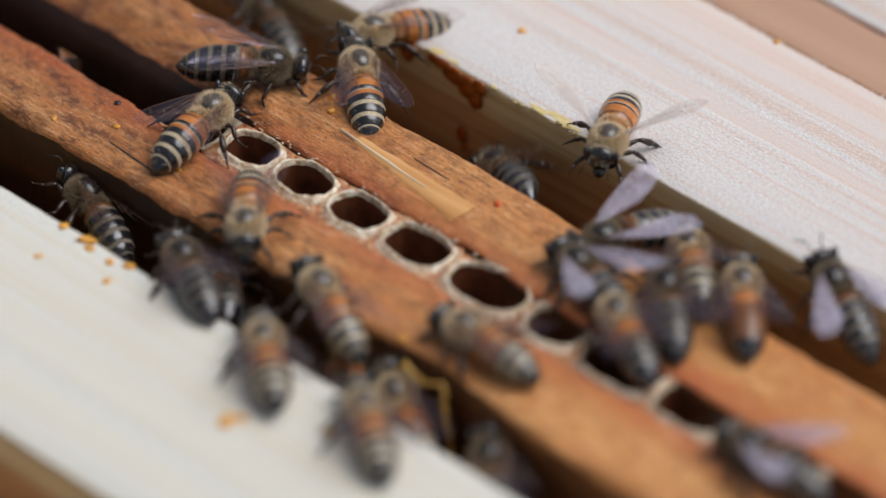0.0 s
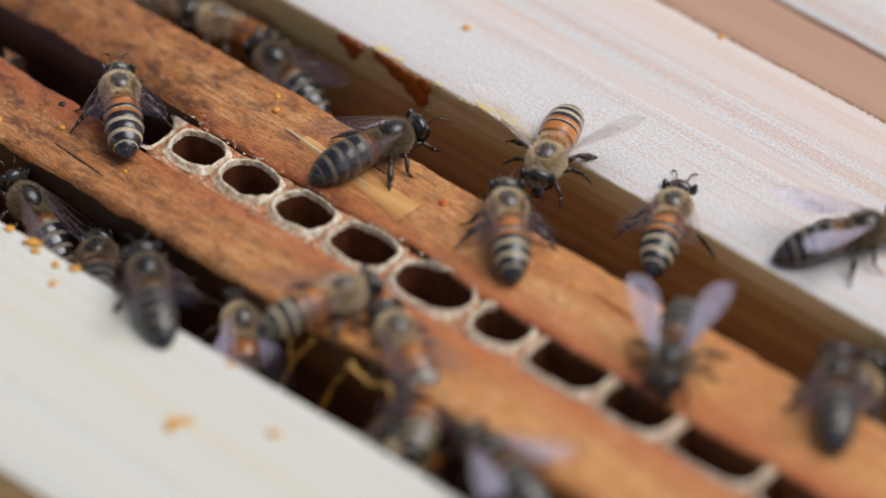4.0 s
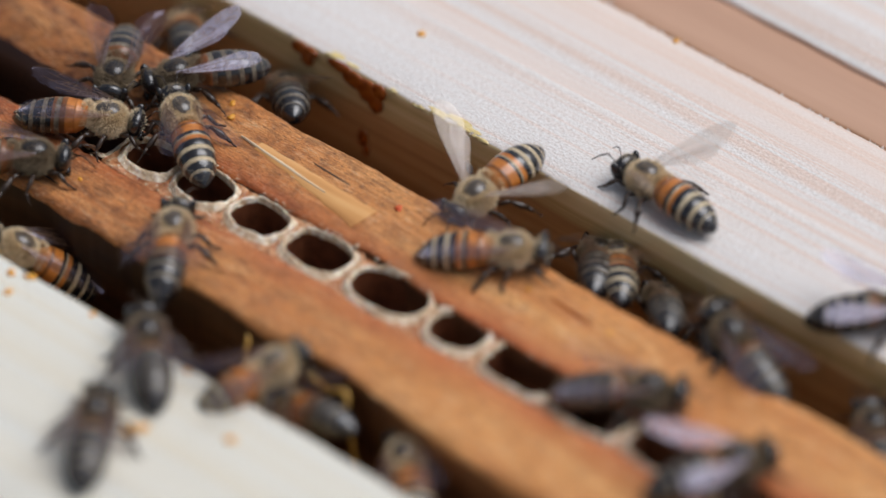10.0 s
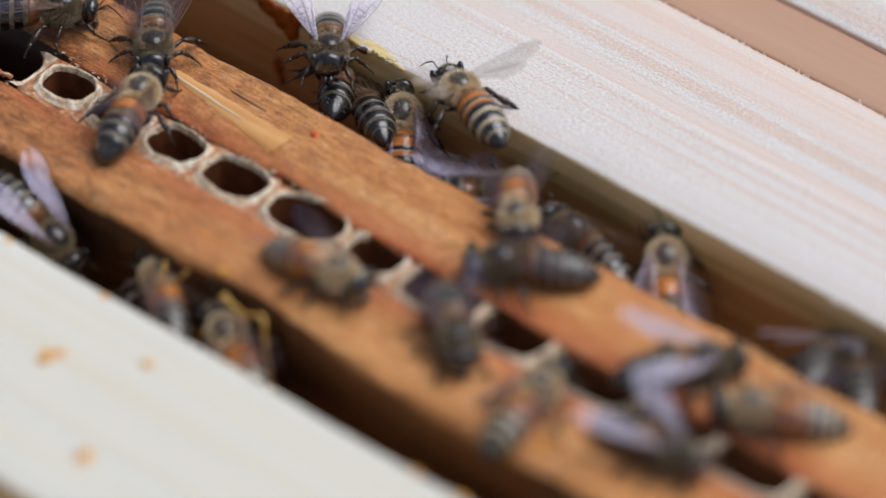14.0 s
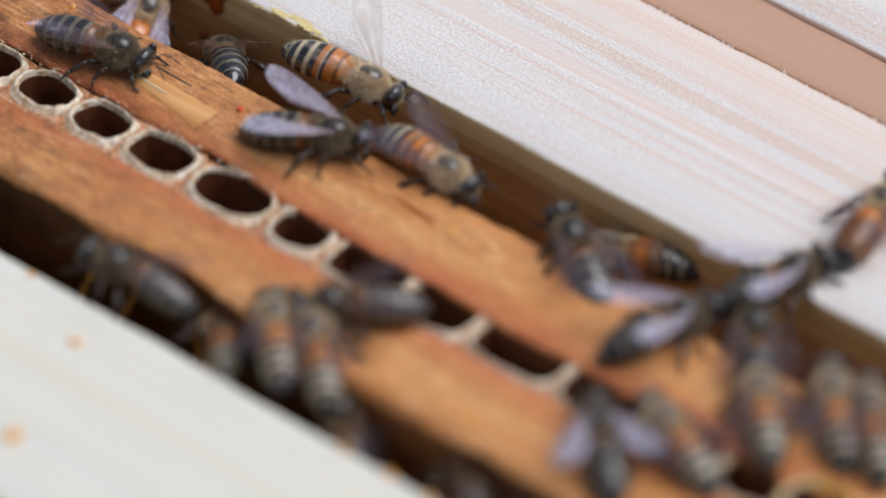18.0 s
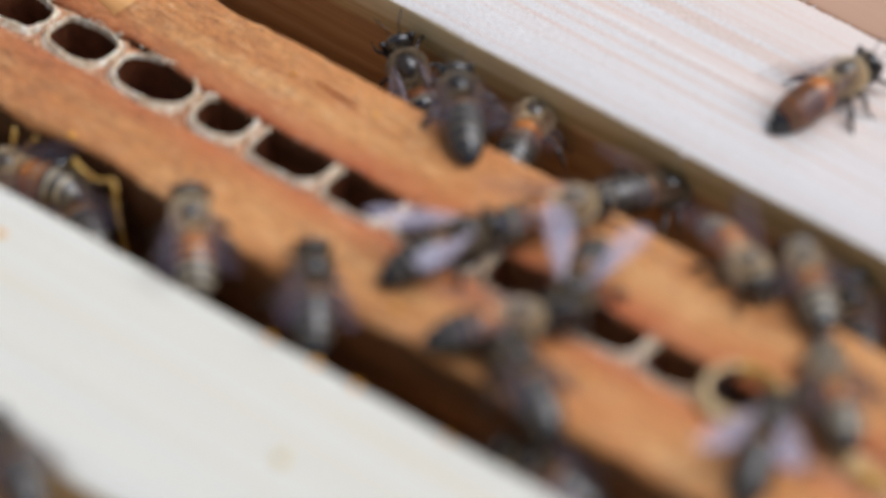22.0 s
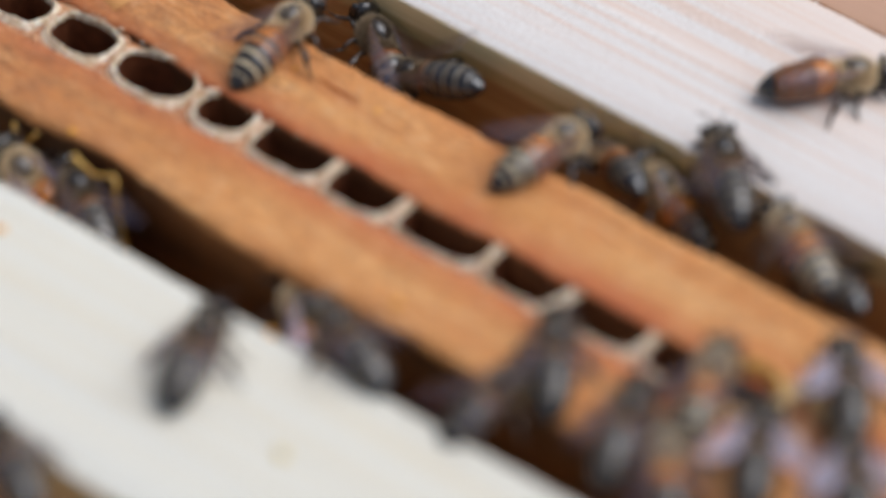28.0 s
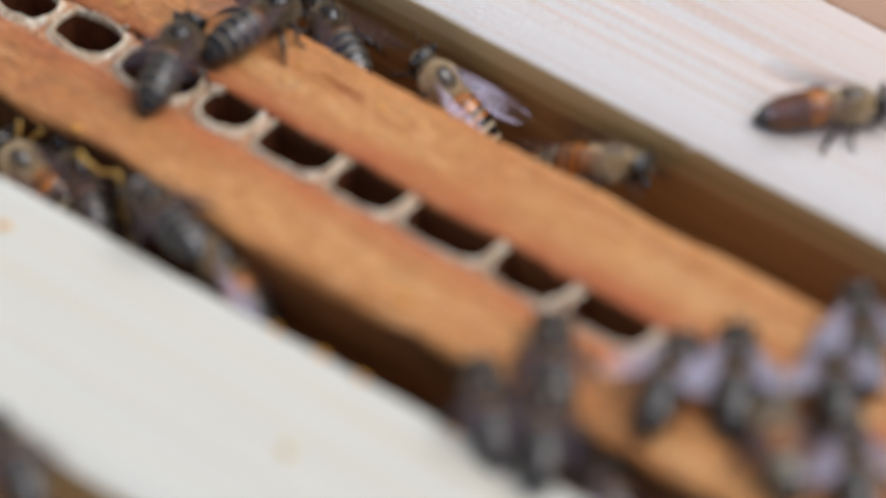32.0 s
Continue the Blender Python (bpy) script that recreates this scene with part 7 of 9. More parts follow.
    walk(bees[25], [(0, crawl(-12.3, 9.8, -5.8, 151, -23, -13)), (0.96, crawl(-12.3, 10.0, -34.0, 151, 0, 0)), (2.23, crawl(-20.1, 10.0, -34.0, 117, 0, 0)), (3.5, crawl(-27.9, 10.0, -34.0, 82, 0, 0)), (5, crawl(-27.9, 12.9, -5.8, 82, 22, -7)), (6, crawl(-29.2, 12.7, -5.8, 137, 33, -28)), (7, crawl(-29.7, 11.1, -5.8, 179, -13, 0)), (7.96, crawl(-29.7, 10.0, -34.0, 179, 0, 0)), (8.65, crawl(-11.6, 10.0, -34.0, 230, 0, 0)), (9.35, crawl(6.6, 10.0, -34.0, 281, 0, 0)), (10.04, crawl(24.8, 10.0, -34.0, 331, 0, 0)), (10.23, crawl(24.8, 9.2, -18.5, 301, 18, 0)), (10.42, crawl(24.8, 8.5, -3.0, 270, 35, 0)), (10.71, crawl(24.8, 5.3, -1.5, 301, 16, -1)), (11, crawl(24.8, 2.0, 0.0, 331, -2, -1)), (12, crawl(24.3, 0.5, 0.0, 304, -0, 3)), (13, crawl(22.8, -2.8, 0.0, 297, 4, 3)), (13.5, crawl(22.0, -2.4, 0.0, 255, 2, 0)), (14, crawl(21.1, -2.0, 0.0, 213, -1, -2)), (15.5, crawl(27.7, 1.4, 0.0, 177, -2, -1)), (17, crawl(34.2, 4.9, 0.0, 140, -4, -0)), (18, crawl(30.7, 6.1, -0.8, 151, 12, -1)), (19, crawl(25.7, -0.1, 0.0, 174, -4, -1)), (20, crawl(26.9, 2.8, 0.0, 144, 6, -3)), (21, crawl(25.7, 7.1, -0.8, 140, -5, 0)), (22, crawl(25.8, 6.8, -0.8, 134, -2, -2)), (23, crawl(22.3, 9.2, -0.8, 144, 1, -3)), (24, crawl(27.2, 6.3, -0.8, 151, 10, 2)), (24.29, crawl(27.2, 7.4, -1.9, 121, -12, 1)), (24.58, crawl(27.2, 8.5, -3.0, 90, -35, 0)), (24.77, crawl(27.2, 9.2, -18.5, 121, -18, 0)), (24.96, crawl(27.2, 10.0, -34.0, 151, 0, 0)), (32, crawl(27.2, 10.0, -34.0, 151, 0, 0))])
    walk(bees[26], [(0, crawl(3.3, 10.0, -34.0, 137, 0, 0)), (0.04, crawl(3.3, 10.0, -34.0, 137, 0, 0)), (1, crawl(3.3, 9.9, -5.8, 137, -21, 34)), (2, crawl(11.9, 11.7, -5.8, 137, 12, -4)), (5, crawl(10.2, 15.3, -0.8, 110, -8, 2)), (6, crawl(12.8, 14.9, -0.8, 137, 11, 6)), (7, crawl(13.5, 16.3, -0.8, 117, -1, -7)), (8, crawl(14.1, 15.9, -0.8, 132, -8, 6)), (9, crawl(14.8, 13.2, -0.8, 137, 14, 7)), (10, crawl(11.9, 12.8, -5.8, 130, -19, -6)), (11, crawl(12.1, 12.2, -5.8, 130, 12, 19)), (12, crawl(1.1, 12.8, -5.8, 130, -15, -4)), (13, crawl(-0.1, 12.0, -5.8, 130, -19, 34)), (14, crawl(-5.0, 12.8, -5.8, 130, 24, -0)), (17, crawl(-2.8, 9.3, -5.8, 130, 20, 29)), (17.96, crawl(-2.8, 10.0, -34.0, 130, 0, 0)), (18.04, crawl(-2.4, 10.0, -34.0, 151, 0, 0)), (19, crawl(-2.4, 12.6, -5.8, 151, 15, -21)), (20, crawl(-4.7, 11.7, -5.8, 130, -3, 12)), (21, crawl(-1.1, 10.8, -5.8, 151, -14, -18)), (21.96, crawl(-1.1, 10.0, -34.0, 151, 0, 0)), (23, crawl(20.0, 10.0, -34.0, 114, 0, 0)), (24.04, crawl(41.0, 10.0, -34.0, 76, 0, 0)), (24.42, crawl(41.0, 11.5, -3.0, 90, 35, 0)), (25, crawl(41.0, 21.3, 0.0, 76, -2, 3)), (25.28, crawl(41.0, 18.0, -1.0, 21, -13, 2)), (25.56, crawl(41.0, 14.8, -2.0, -35, -24, 1)), (25.84, crawl(41.0, 11.5, -3.0, -90, -35, 0)), (26.03, crawl(41.0, 11.0, -13.3, -35, -23, 0)), (26.21, crawl(41.0, 10.5, -23.7, 21, -12, 0)), (26.4, crawl(41.0, 10.0, -34.0, 76, 0, 0)), (27.28, crawl(49.2, 10.0, -34.0, 34, 0, 0)), (28.16, crawl(57.4, 10.0, -34.0, -8, 0, 0)), (29.04, crawl(65.5, 10.0, -34.0, -50, 0, 0)), (29.42, crawl(65.5, 8.5, -3.0, -90, 35, 0)), (30, crawl(65.5, 4.6, -0.8, -50, -7, -1)), (30.19, crawl(65.5, 5.9, -1.5, -3, -17, -0)), (30.38, crawl(65.5, 7.2, -2.3, 43, -26, -0)), (30.58, crawl(65.5, 8.5, -3.0, 90, -35, 0)), (30.7, crawl(65.5, 9.0, -13.3, 43, -23, 0)), (30.83, crawl(65.5, 9.5, -23.7, -3, -12, 0)), (30.96, crawl(65.5, 10.0, -34.0, -50, 0, 0)), (32, crawl(65.5, 10.0, -34.0, -50, 0, 0))])
    walk(bees[27], [(0, crawl(26.4, 10.0, -34.0, 130, 0, 0)), (0.04, crawl(26.4, 10.0, -34.0, 130, 0, 0)), (1, crawl(26.4, 11.8, -5.8, 130, 28, -25)), (1.96, crawl(26.4, 10.0, -34.0, 130, 0, 0)), (3.5, crawl(37.4, 10.0, -34.0, 130, 0, 0)), (4.1, crawl(37.4, 11.5, -3.0, 90, 35, 0)), (5, crawl(37.4, 13.5, -0.8, 130, -7, 10)), (6, crawl(34.9, 12.8, -5.8, 130, 1, -20)), (7, crawl(32.8, 12.8, -5.8, 130, -11, 17)), (8, crawl(31.9, 12.8, -5.8, 130, -26, -23)), (8.96, crawl(31.9, 10.0, -34.0, 130, 0, 0)), (9.04, crawl(24.6, 10.0, -34.0, 124, 0, 0)), (10, crawl(24.6, 12.9, -5.8, 124, -18, -14)), (11, crawl(28.9, 12.8, -5.8, 130, -3, 3)), (12, crawl(29.4, 12.8, -5.8, 130, -23, -13)), (13, crawl(27.9, 12.8, -5.8, 130, -21, 1)), (14, crawl(27.9, 12.8, -5.8, 130, 28, -4)), (17, crawl(32.9, 12.0, -0.8, 155, 13, 2)), (18, crawl(31.7, 11.9, -5.8, 205, -2, 24)), (19, crawl(30.0, 11.7, -5.8, 220, 12, 26)), (20, crawl(28.2, 11.8, -5.8, 213, -11, -15)), (21, crawl(29.6, 11.7, -5.8, 220, -8, 17)), (21.5, crawl(29.6, 12.1, -5.8, 165, -8, 11)), (22, crawl(29.6, 12.4, -5.8, 110, -8, 5)), (23, crawl(25.8, 10.5, -5.8, 144, 34, 33)), (23.96, crawl(25.8, 10.0, -34.0, 144, 0, 0)), (24.04, crawl(31.7, 10.0, -34.0, 137, 0, 0)), (25, crawl(31.7, 12.1, -5.8, 137, -23, -17)), (28, crawl(39.0, 12.0, -5.8, 151, -26, 22)), (29, crawl(39.4, 10.8, -5.8, 191, -7, 21)), (29.96, crawl(39.4, 10.0, -34.0, 191, 0, 0)), (32, crawl(39.4, 10.0, -34.0, 191, 0, 0))])
    walk(bees[28], [(0, crawl(-33.2, -24.2, -34.0, 137, 0, 0)), (0.04, crawl(-33.2, -24.2, -34.0, 137, 0, 0)), (1, crawl(-33.2, -21.9, -5.8, 137, 14, 30)), (2, crawl(-23.2, -21.3, -5.8, 124, 20, -15)), (5, crawl(-32.3, -24.0, -5.8, 137, -17, -8)), (6, crawl(-35.0, -23.5, -5.8, 137, -5, 4)), (6.96, crawl(-35.0, -24.2, -34.0, 137, 0, 0)), (10.04, crawl(-25.2, -24.2, -34.0, 137, 0, 0)), (11, crawl(-25.2, -21.5, -5.8, 137, -28, 18)), (11.96, crawl(-25.2, -24.2, -34.0, 137, 0, 0)), (19.04, crawl(19.3, -24.2, -34.0, 151, 0, 0)), (19.23, crawl(19.3, -24.9, -18.5, 211, 18, 0)), (19.42, crawl(19.3, -25.7, -3.0, 270, 35, 0)), (19.71, crawl(19.3, -39.5, -1.5, 211, 16, -0)), (20, crawl(19.3, -53.3, 0.0, 151, -4, -1)), (21, crawl(22.4, -54.4, 0.0, 151, 2, -2)), (22, crawl(23.6, -55.8, 0.0, 151, -0, 2)), (23, crawl(24.0, -56.2, 0.0, 151, 2, -3)), (24, crawl(23.8, -55.8, 0.0, 151, 2, 3)), (25, crawl(23.7, -55.5, 0.0, 151, 4, -2)), (28, crawl(23.9, -56.2, 0.0, 151, -4, -3)), (29, crawl(24.0, -56.2, 0.0, 151, -1, 0)), (30, crawl(24.2, -56.4, 0.0, 151, -2, 3)), (31, crawl(24.2, -56.3, 0.0, 151, 2, 5)), (32, crawl(24.0, -56.8, 0.0, 151, -3, 3))])
    walk(bees[29], [(0, crawl(38.2, 10.0, -34.0, 76, 0, 0)), (1.04, crawl(38.2, 10.0, -34.0, 76, 0, 0)), (1.17, crawl(38.2, 9.5, -23.7, 21, 12, 0)), (1.3, crawl(38.2, 9.0, -13.3, -35, 23, 0)), (1.42, crawl(38.2, 8.5, -3.0, -90, 35, 0)), (1.62, crawl(38.2, 6.7, -2.0, -35, 22, 1)), (1.81, crawl(38.2, 4.9, -1.0, 21, 9, 1)), (2, crawl(38.2, 3.1, 0.0, 76, -4, 2)), (3.5, crawl(38.8, 4.4, 0.0, 114, -0, -1)), (5, crawl(39.5, 5.7, 0.0, 151, 3, -4)), (6, crawl(35.6, 5.9, 0.0, 144, 3, -1)), (7, crawl(43.3, 4.2, 0.0, 144, -4, 5)), (8, crawl(44.8, 6.4, 0.0, 110, -2, -2)), (9, crawl(35.6, 6.4, -0.8, 169, 1, 9)), (10, crawl(30.4, 7.1, -0.8, 164, 13, -2)), (11, crawl(28.5, 6.2, 0.0, 137, -0, 3)), (12, crawl(29.7, 6.2, 0.0, 137, 5, 4)), (12.58, crawl(29.7, 8.5, -3.0, 90, -35, 0)), (12.96, crawl(29.7, 10.0, -34.0, 137, 0, 0)), (22.04, crawl(30.3, 10.0, -34.0, 174, 0, 0)), (22.23, crawl(30.3, 9.2, -18.5, 222, 18, 0)), (22.42, crawl(30.3, 8.5, -3.0, 270, 35, 0)), (22.71, crawl(30.3, 3.6, -1.5, 222, 18, 1)), (23, crawl(30.3, -1.2, 0.0, 174, 1, 2)), (24, crawl(26.6, -7.3, 0.0, 151, -2, -3)), (24.29, crawl(26.6, -15.0, -1.5, 211, -19, -1)), (24.58, crawl(26.6, -22.7, -3.0, 270, -35, 0)), (24.77, crawl(26.6, -23.4, -18.5, 211, -18, 0)), (24.96, crawl(26.6, -24.2, -34.0, 151, 0, 0)), (26.5, crawl(28.5, -24.2, -34.0, 110, 0, 0)), (26.7, crawl(28.5, -24.7, -23.7, 163, 12, 0)), (26.9, crawl(28.5, -25.2, -13.3, 217, 23, 0)), (27.1, crawl(28.5, -25.7, -3.0, 270, 35, 0)), (27.4, crawl(28.5, -28.8, -2.0, 217, 24, 0)), (27.7, crawl(28.5, -31.9, -1.0, 163, 13, 0)), (28, crawl(28.5, -35.0, 0.0, 110, 1, 0)), (28.58, crawl(28.5, -25.7, -3.0, 90, -35, 0)), (28.96, crawl(28.5, -24.2, -34.0, 110, 0, 0)), (28.99, crawl(27.2, -24.2, -34.0, 64, 0, 0)), (29.01, crawl(26.0, -24.2, -34.0, 17, 0, 0)), (29.04, crawl(24.7, -24.2, -34.0, -29, 0, 0)), (29.23, crawl(24.7, -24.9, -18.5, -59, 18, 0)), (29.42, crawl(24.7, -25.7, -3.0, -90, 35, 0)), (29.71, crawl(24.7, -26.9, -1.9, -59, 18, 4)), (30, crawl(24.7, -28.8, 0.0, -41, 0, 0)), (30.29, crawl(24.7, -26.9, -1.9, 31, -17, 4)), (30.58, crawl(24.7, -25.7, -3.0, 90, -35, 0)), (30.77, crawl(24.7, -24.9, -18.5, 31, -18, 0)), (30.96, crawl(24.7, -24.2, -34.0, -29, 0, 0)), (32, crawl(24.7, -24.2, -34.0, -29, 0, 0))])
    walk(bees[30], [(0, crawl(-46.4, 10.0, -34.0, 179, 0, 0)), (1.04, crawl(-46.4, 10.0, -34.0, 179, 0, 0)), (2, crawl(-46.4, 12.2, -5.8, 179, 2, 32)), (5, crawl(-43.6, 10.5, -5.8, 205, 11, 12)), (6, crawl(-45.7, 11.1, -5.8, 151, -20, 29)), (6.33, crawl(-45.1, 11.2, -5.8, 101, -23, 19)), (6.67, crawl(-44.5, 11.4, -5.8, 50, -25, 10)), (7, crawl(-43.8, 11.6, -5.8, -1, -28, -0)), (7.96, crawl(-43.8, 10.0, -34.0, -1, 0, 0)), (8.65, crawl(-44.9, 10.0, -34.0, 43, 0, 0)), (9.35, crawl(-45.9, 10.0, -34.0, 87, 0, 0)), (10.04, crawl(-46.9, 10.0, -34.0, 130, 0, 0)), (10.17, crawl(-46.9, 9.5, -23.7, 177, 12, 0)), (10.3, crawl(-46.9, 9.0, -13.3, 223, 23, 0)), (10.42, crawl(-46.9, 8.5, -3.0, 270, 35, 0)), (10.62, crawl(-46.9, 7.8, -2.0, 223, 25, 1)), (10.81, crawl(-46.9, 7.1, -1.0, 177, 15, 1)), (11, crawl(-46.9, 6.3, 0.0, 130, 4, 2)), (12, crawl(-40.4, 3.9, 0.0, 137, -2, -1)), (12.58, crawl(-40.4, 8.5, -3.0, 90, -35, 0)), (12.96, crawl(-40.4, 10.0, -34.0, 137, 0, 0)), (21.04, crawl(75.6, 10.0, -34.0, 137, 0, 0)), (21.17, crawl(75.6, 9.5, -23.7, 181, 12, 0)), (21.3, crawl(75.6, 9.0, -13.3, 226, 23, 0)), (21.42, crawl(75.6, 8.5, -3.0, 270, 35, 0)), (21.62, crawl(75.6, 4.7, -2.0, 226, 23, -1)), (21.81, crawl(75.6, 0.9, -1.0, 181, 12, -2)), (22, crawl(75.6, -2.8, 0.0, 137, -0, -3)), (22.58, crawl(75.6, 8.5, -3.0, 90, -35, 0)), (22.96, crawl(75.6, 10.0, -34.0, 137, 0, 0)), (32, crawl(75.6, 10.0, -34.0, 137, 0, 0))])
    walk(bees[31], [(0, crawl(-53.4, 10.0, -34.0, 130, 0, 0)), (3.5, crawl(-53.4, 10.0, -34.0, 130, 0, 0)), (3.7, crawl(-53.4, 9.5, -23.7, 177, 12, 0)), (3.9, crawl(-53.4, 9.0, -13.3, 223, 23, 0)), (4.1, crawl(-53.4, 8.5, -3.0, 270, 35, 0)), (4.4, crawl(-53.4, 6.0, -2.0, 223, 22, -0)), (4.7, crawl(-53.4, 3.4, -1.0, 177, 10, -1)), (5, crawl(-53.4, 0.9, 0.0, 130, -3, -1)), (6, crawl(-53.8, -0.3, 0.0, 130, -4, -4)), (6.58, crawl(-53.8, 8.5, -3.0, 90, -35, 0)), (6.96, crawl(-53.8, 10.0, -34.0, 130, 0, 0)), (7.65, crawl(-49.2, 10.0, -34.0, 188, 0, 0)), (8.35, crawl(-44.6, 10.0, -34.0, 246, 0, 0)), (9.04, crawl(-40.1, 10.0, -34.0, 304, 0, 0)), (9.42, crawl(-40.1, 8.5, -3.0, 270, 35, 0)), (10, crawl(-40.1, -2.3, 0.0, 304, 2, -2)), (10.19, crawl(-40.1, 1.3, -1.0, 353, -10, -1)), (10.38, crawl(-40.1, 4.9, -2.0, 401, -23, -1)), (10.58, crawl(-40.1, 8.5, -3.0, 450, -35, 0)), (10.7, crawl(-40.1, 9.0, -13.3, 401, -23, 0)), (10.83, crawl(-40.1, 9.5, -23.7, 353, -12, 0)), (10.96, crawl(-40.1, 10.0, -34.0, 304, 0, 0)), (12.04, crawl(-26.9, 10.0, -34.0, 310, 0, 0)), (12.42, crawl(-26.9, 8.5, -3.0, 270, 35, 0)), (13, crawl(-26.9, 0.9, 0.0, 310, -0, -4)), (14, crawl(-26.3, 0.6, 0.0, 310, 5, 2)), (17, crawl(-27.6, -1.4, 0.0, 314, 1, 0)), (18, crawl(-21.4, -0.9, 0.0, 371, -2, 1)), (19, crawl(-17.3, -1.3, 0.0, 385, 3, -3)), (20, crawl(-12.5, 3.2, 0.0, 385, -3, 0)), (20.29, crawl(-12.5, 5.8, -1.5, 418, -19, 0)), (20.58, crawl(-12.5, 8.5, -3.0, 450, -35, 0)), (20.77, crawl(-12.5, 9.2, -18.5, 418, -18, 0)), (20.96, crawl(-12.5, 10.0, -34.0, 385, 0, 0)), (29.04, crawl(-0.6, 10.0, -34.0, 400, 0, 0)), (29.17, crawl(-0.6, 9.5, -23.7, 357, 12, 0)), (29.3, crawl(-0.6, 9.0, -13.3, 313, 23, 0)), (29.42, crawl(-0.6, 8.5, -3.0, 270, 35, 0)), (29.62, crawl(-0.6, 5.8, -2.0, 313, 22, -0)), (29.81, crawl(-0.6, 3.2, -1.0, 357, 10, -1)), (30, crawl(-0.6, 0.5, 0.0, 400, -3, -1)), (31, crawl(3.1, 2.1, 0.0, 400, -1, -5)), (32, crawl(4.5, 3.1, 0.0, 442, -1, 3))])
    walk(bees[32], [(0, crawl(27.9, -24.2, -34.0, 63, 0, 0)), (5.04, crawl(27.9, -24.2, -34.0, 63, 0, 0)), (5.42, crawl(27.9, -22.7, -3.0, 90, 35, 0)), (6, crawl(27.9, -7.4, 0.0, 63, 5, 3)), (7, crawl(39.2, -10.7, 0.0, 40, 3, -5)), (8, crawl(38.6, -10.2, 0.0, 70, -0, 2)), (9, crawl(39.5, -10.9, 0.0, 56, -4, -5)), (10, crawl(41.1, -7.4, 0.0, 63, 1, 3)), (11, crawl(43.4, -5.4, 0.0, 56, -3, -2)), (12, crawl(42.3, -8.3, 0.0, 56, -4, -4)), (13, crawl(39.8, -15.1, 0.0, 70, -1, -2)), (13.5, crawl(43.7, -14.0, 0.0, 34, 2, -1)), (14, crawl(47.6, -12.9, 0.0, -1, 5, -0)), (15, crawl(47.8, -13.1, 0.0, 43, 2, 0)), (16, crawl(48.1, -13.3, 0.0, 87, -1, 0)), (17, crawl(48.3, -13.4, 0.0, 130, -4, 1)), (18, crawl(49.3, -13.5, 0.0, 137, 3, -4)), (19, crawl(50.4, -15.0, 0.0, 124, 1, -1)), (19.5, crawl(49.0, -16.1, 0.0, 68, 2, -2)), (20, crawl(47.6, -17.1, 0.0, 11, 3, -4)), (21, crawl(47.8, -8.7, 0.0, 63, 0, 0)), (21.33, crawl(48.6, -8.2, 0.0, 18, 2, -1)), (21.67, crawl(49.4, -7.8, 0.0, -26, 4, -1)), (22, crawl(50.2, -7.4, 0.0, -70, 5, -2)), (22.58, crawl(50.2, -22.7, -3.0, -90, -35, 0)), (22.96, crawl(50.2, -24.2, -34.0, -70, 0, 0)), (32, crawl(50.2, -24.2, -34.0, -70, 0, 0))])
    walk(bees[33], [(0, crawl(-21.6, 10.0, -34.0, 124, 0, 0)), (5.04, crawl(-21.6, 10.0, -34.0, 124, 0, 0)), (6, crawl(-21.6, 12.3, -5.8, 124, -12, -25)), (7, crawl(-16.3, 12.6, -5.8, 151, -20, -20)), (7.96, crawl(-16.3, 10.0, -34.0, 151, 0, 0)), (10.04, crawl(-17.6, 10.0, -34.0, 97, 0, 0)), (11, crawl(-17.6, 13.0, -5.8, 97, -9, 22)), (12, crawl(-21.5, 12.9, -5.8, 117, 28, -22)), (12.96, crawl(-21.5, 10.0, -34.0, 117, 0, 0)), (13.04, crawl(-14.6, 10.0, -34.0, 130, 0, 0)), (14, crawl(-14.6, 12.8, -5.8, 130, -17, 29)), (17, crawl(-24.1, 7.0, -0.8, 134, 12, -6)), (18, crawl(-27.5, 10.4, -5.8, 110, 18, 22)), (18.96, crawl(-27.5, 10.0, -34.0, 110, 0, 0)), (32, crawl(-27.5, 10.0, -34.0, 110, 0, 0))])
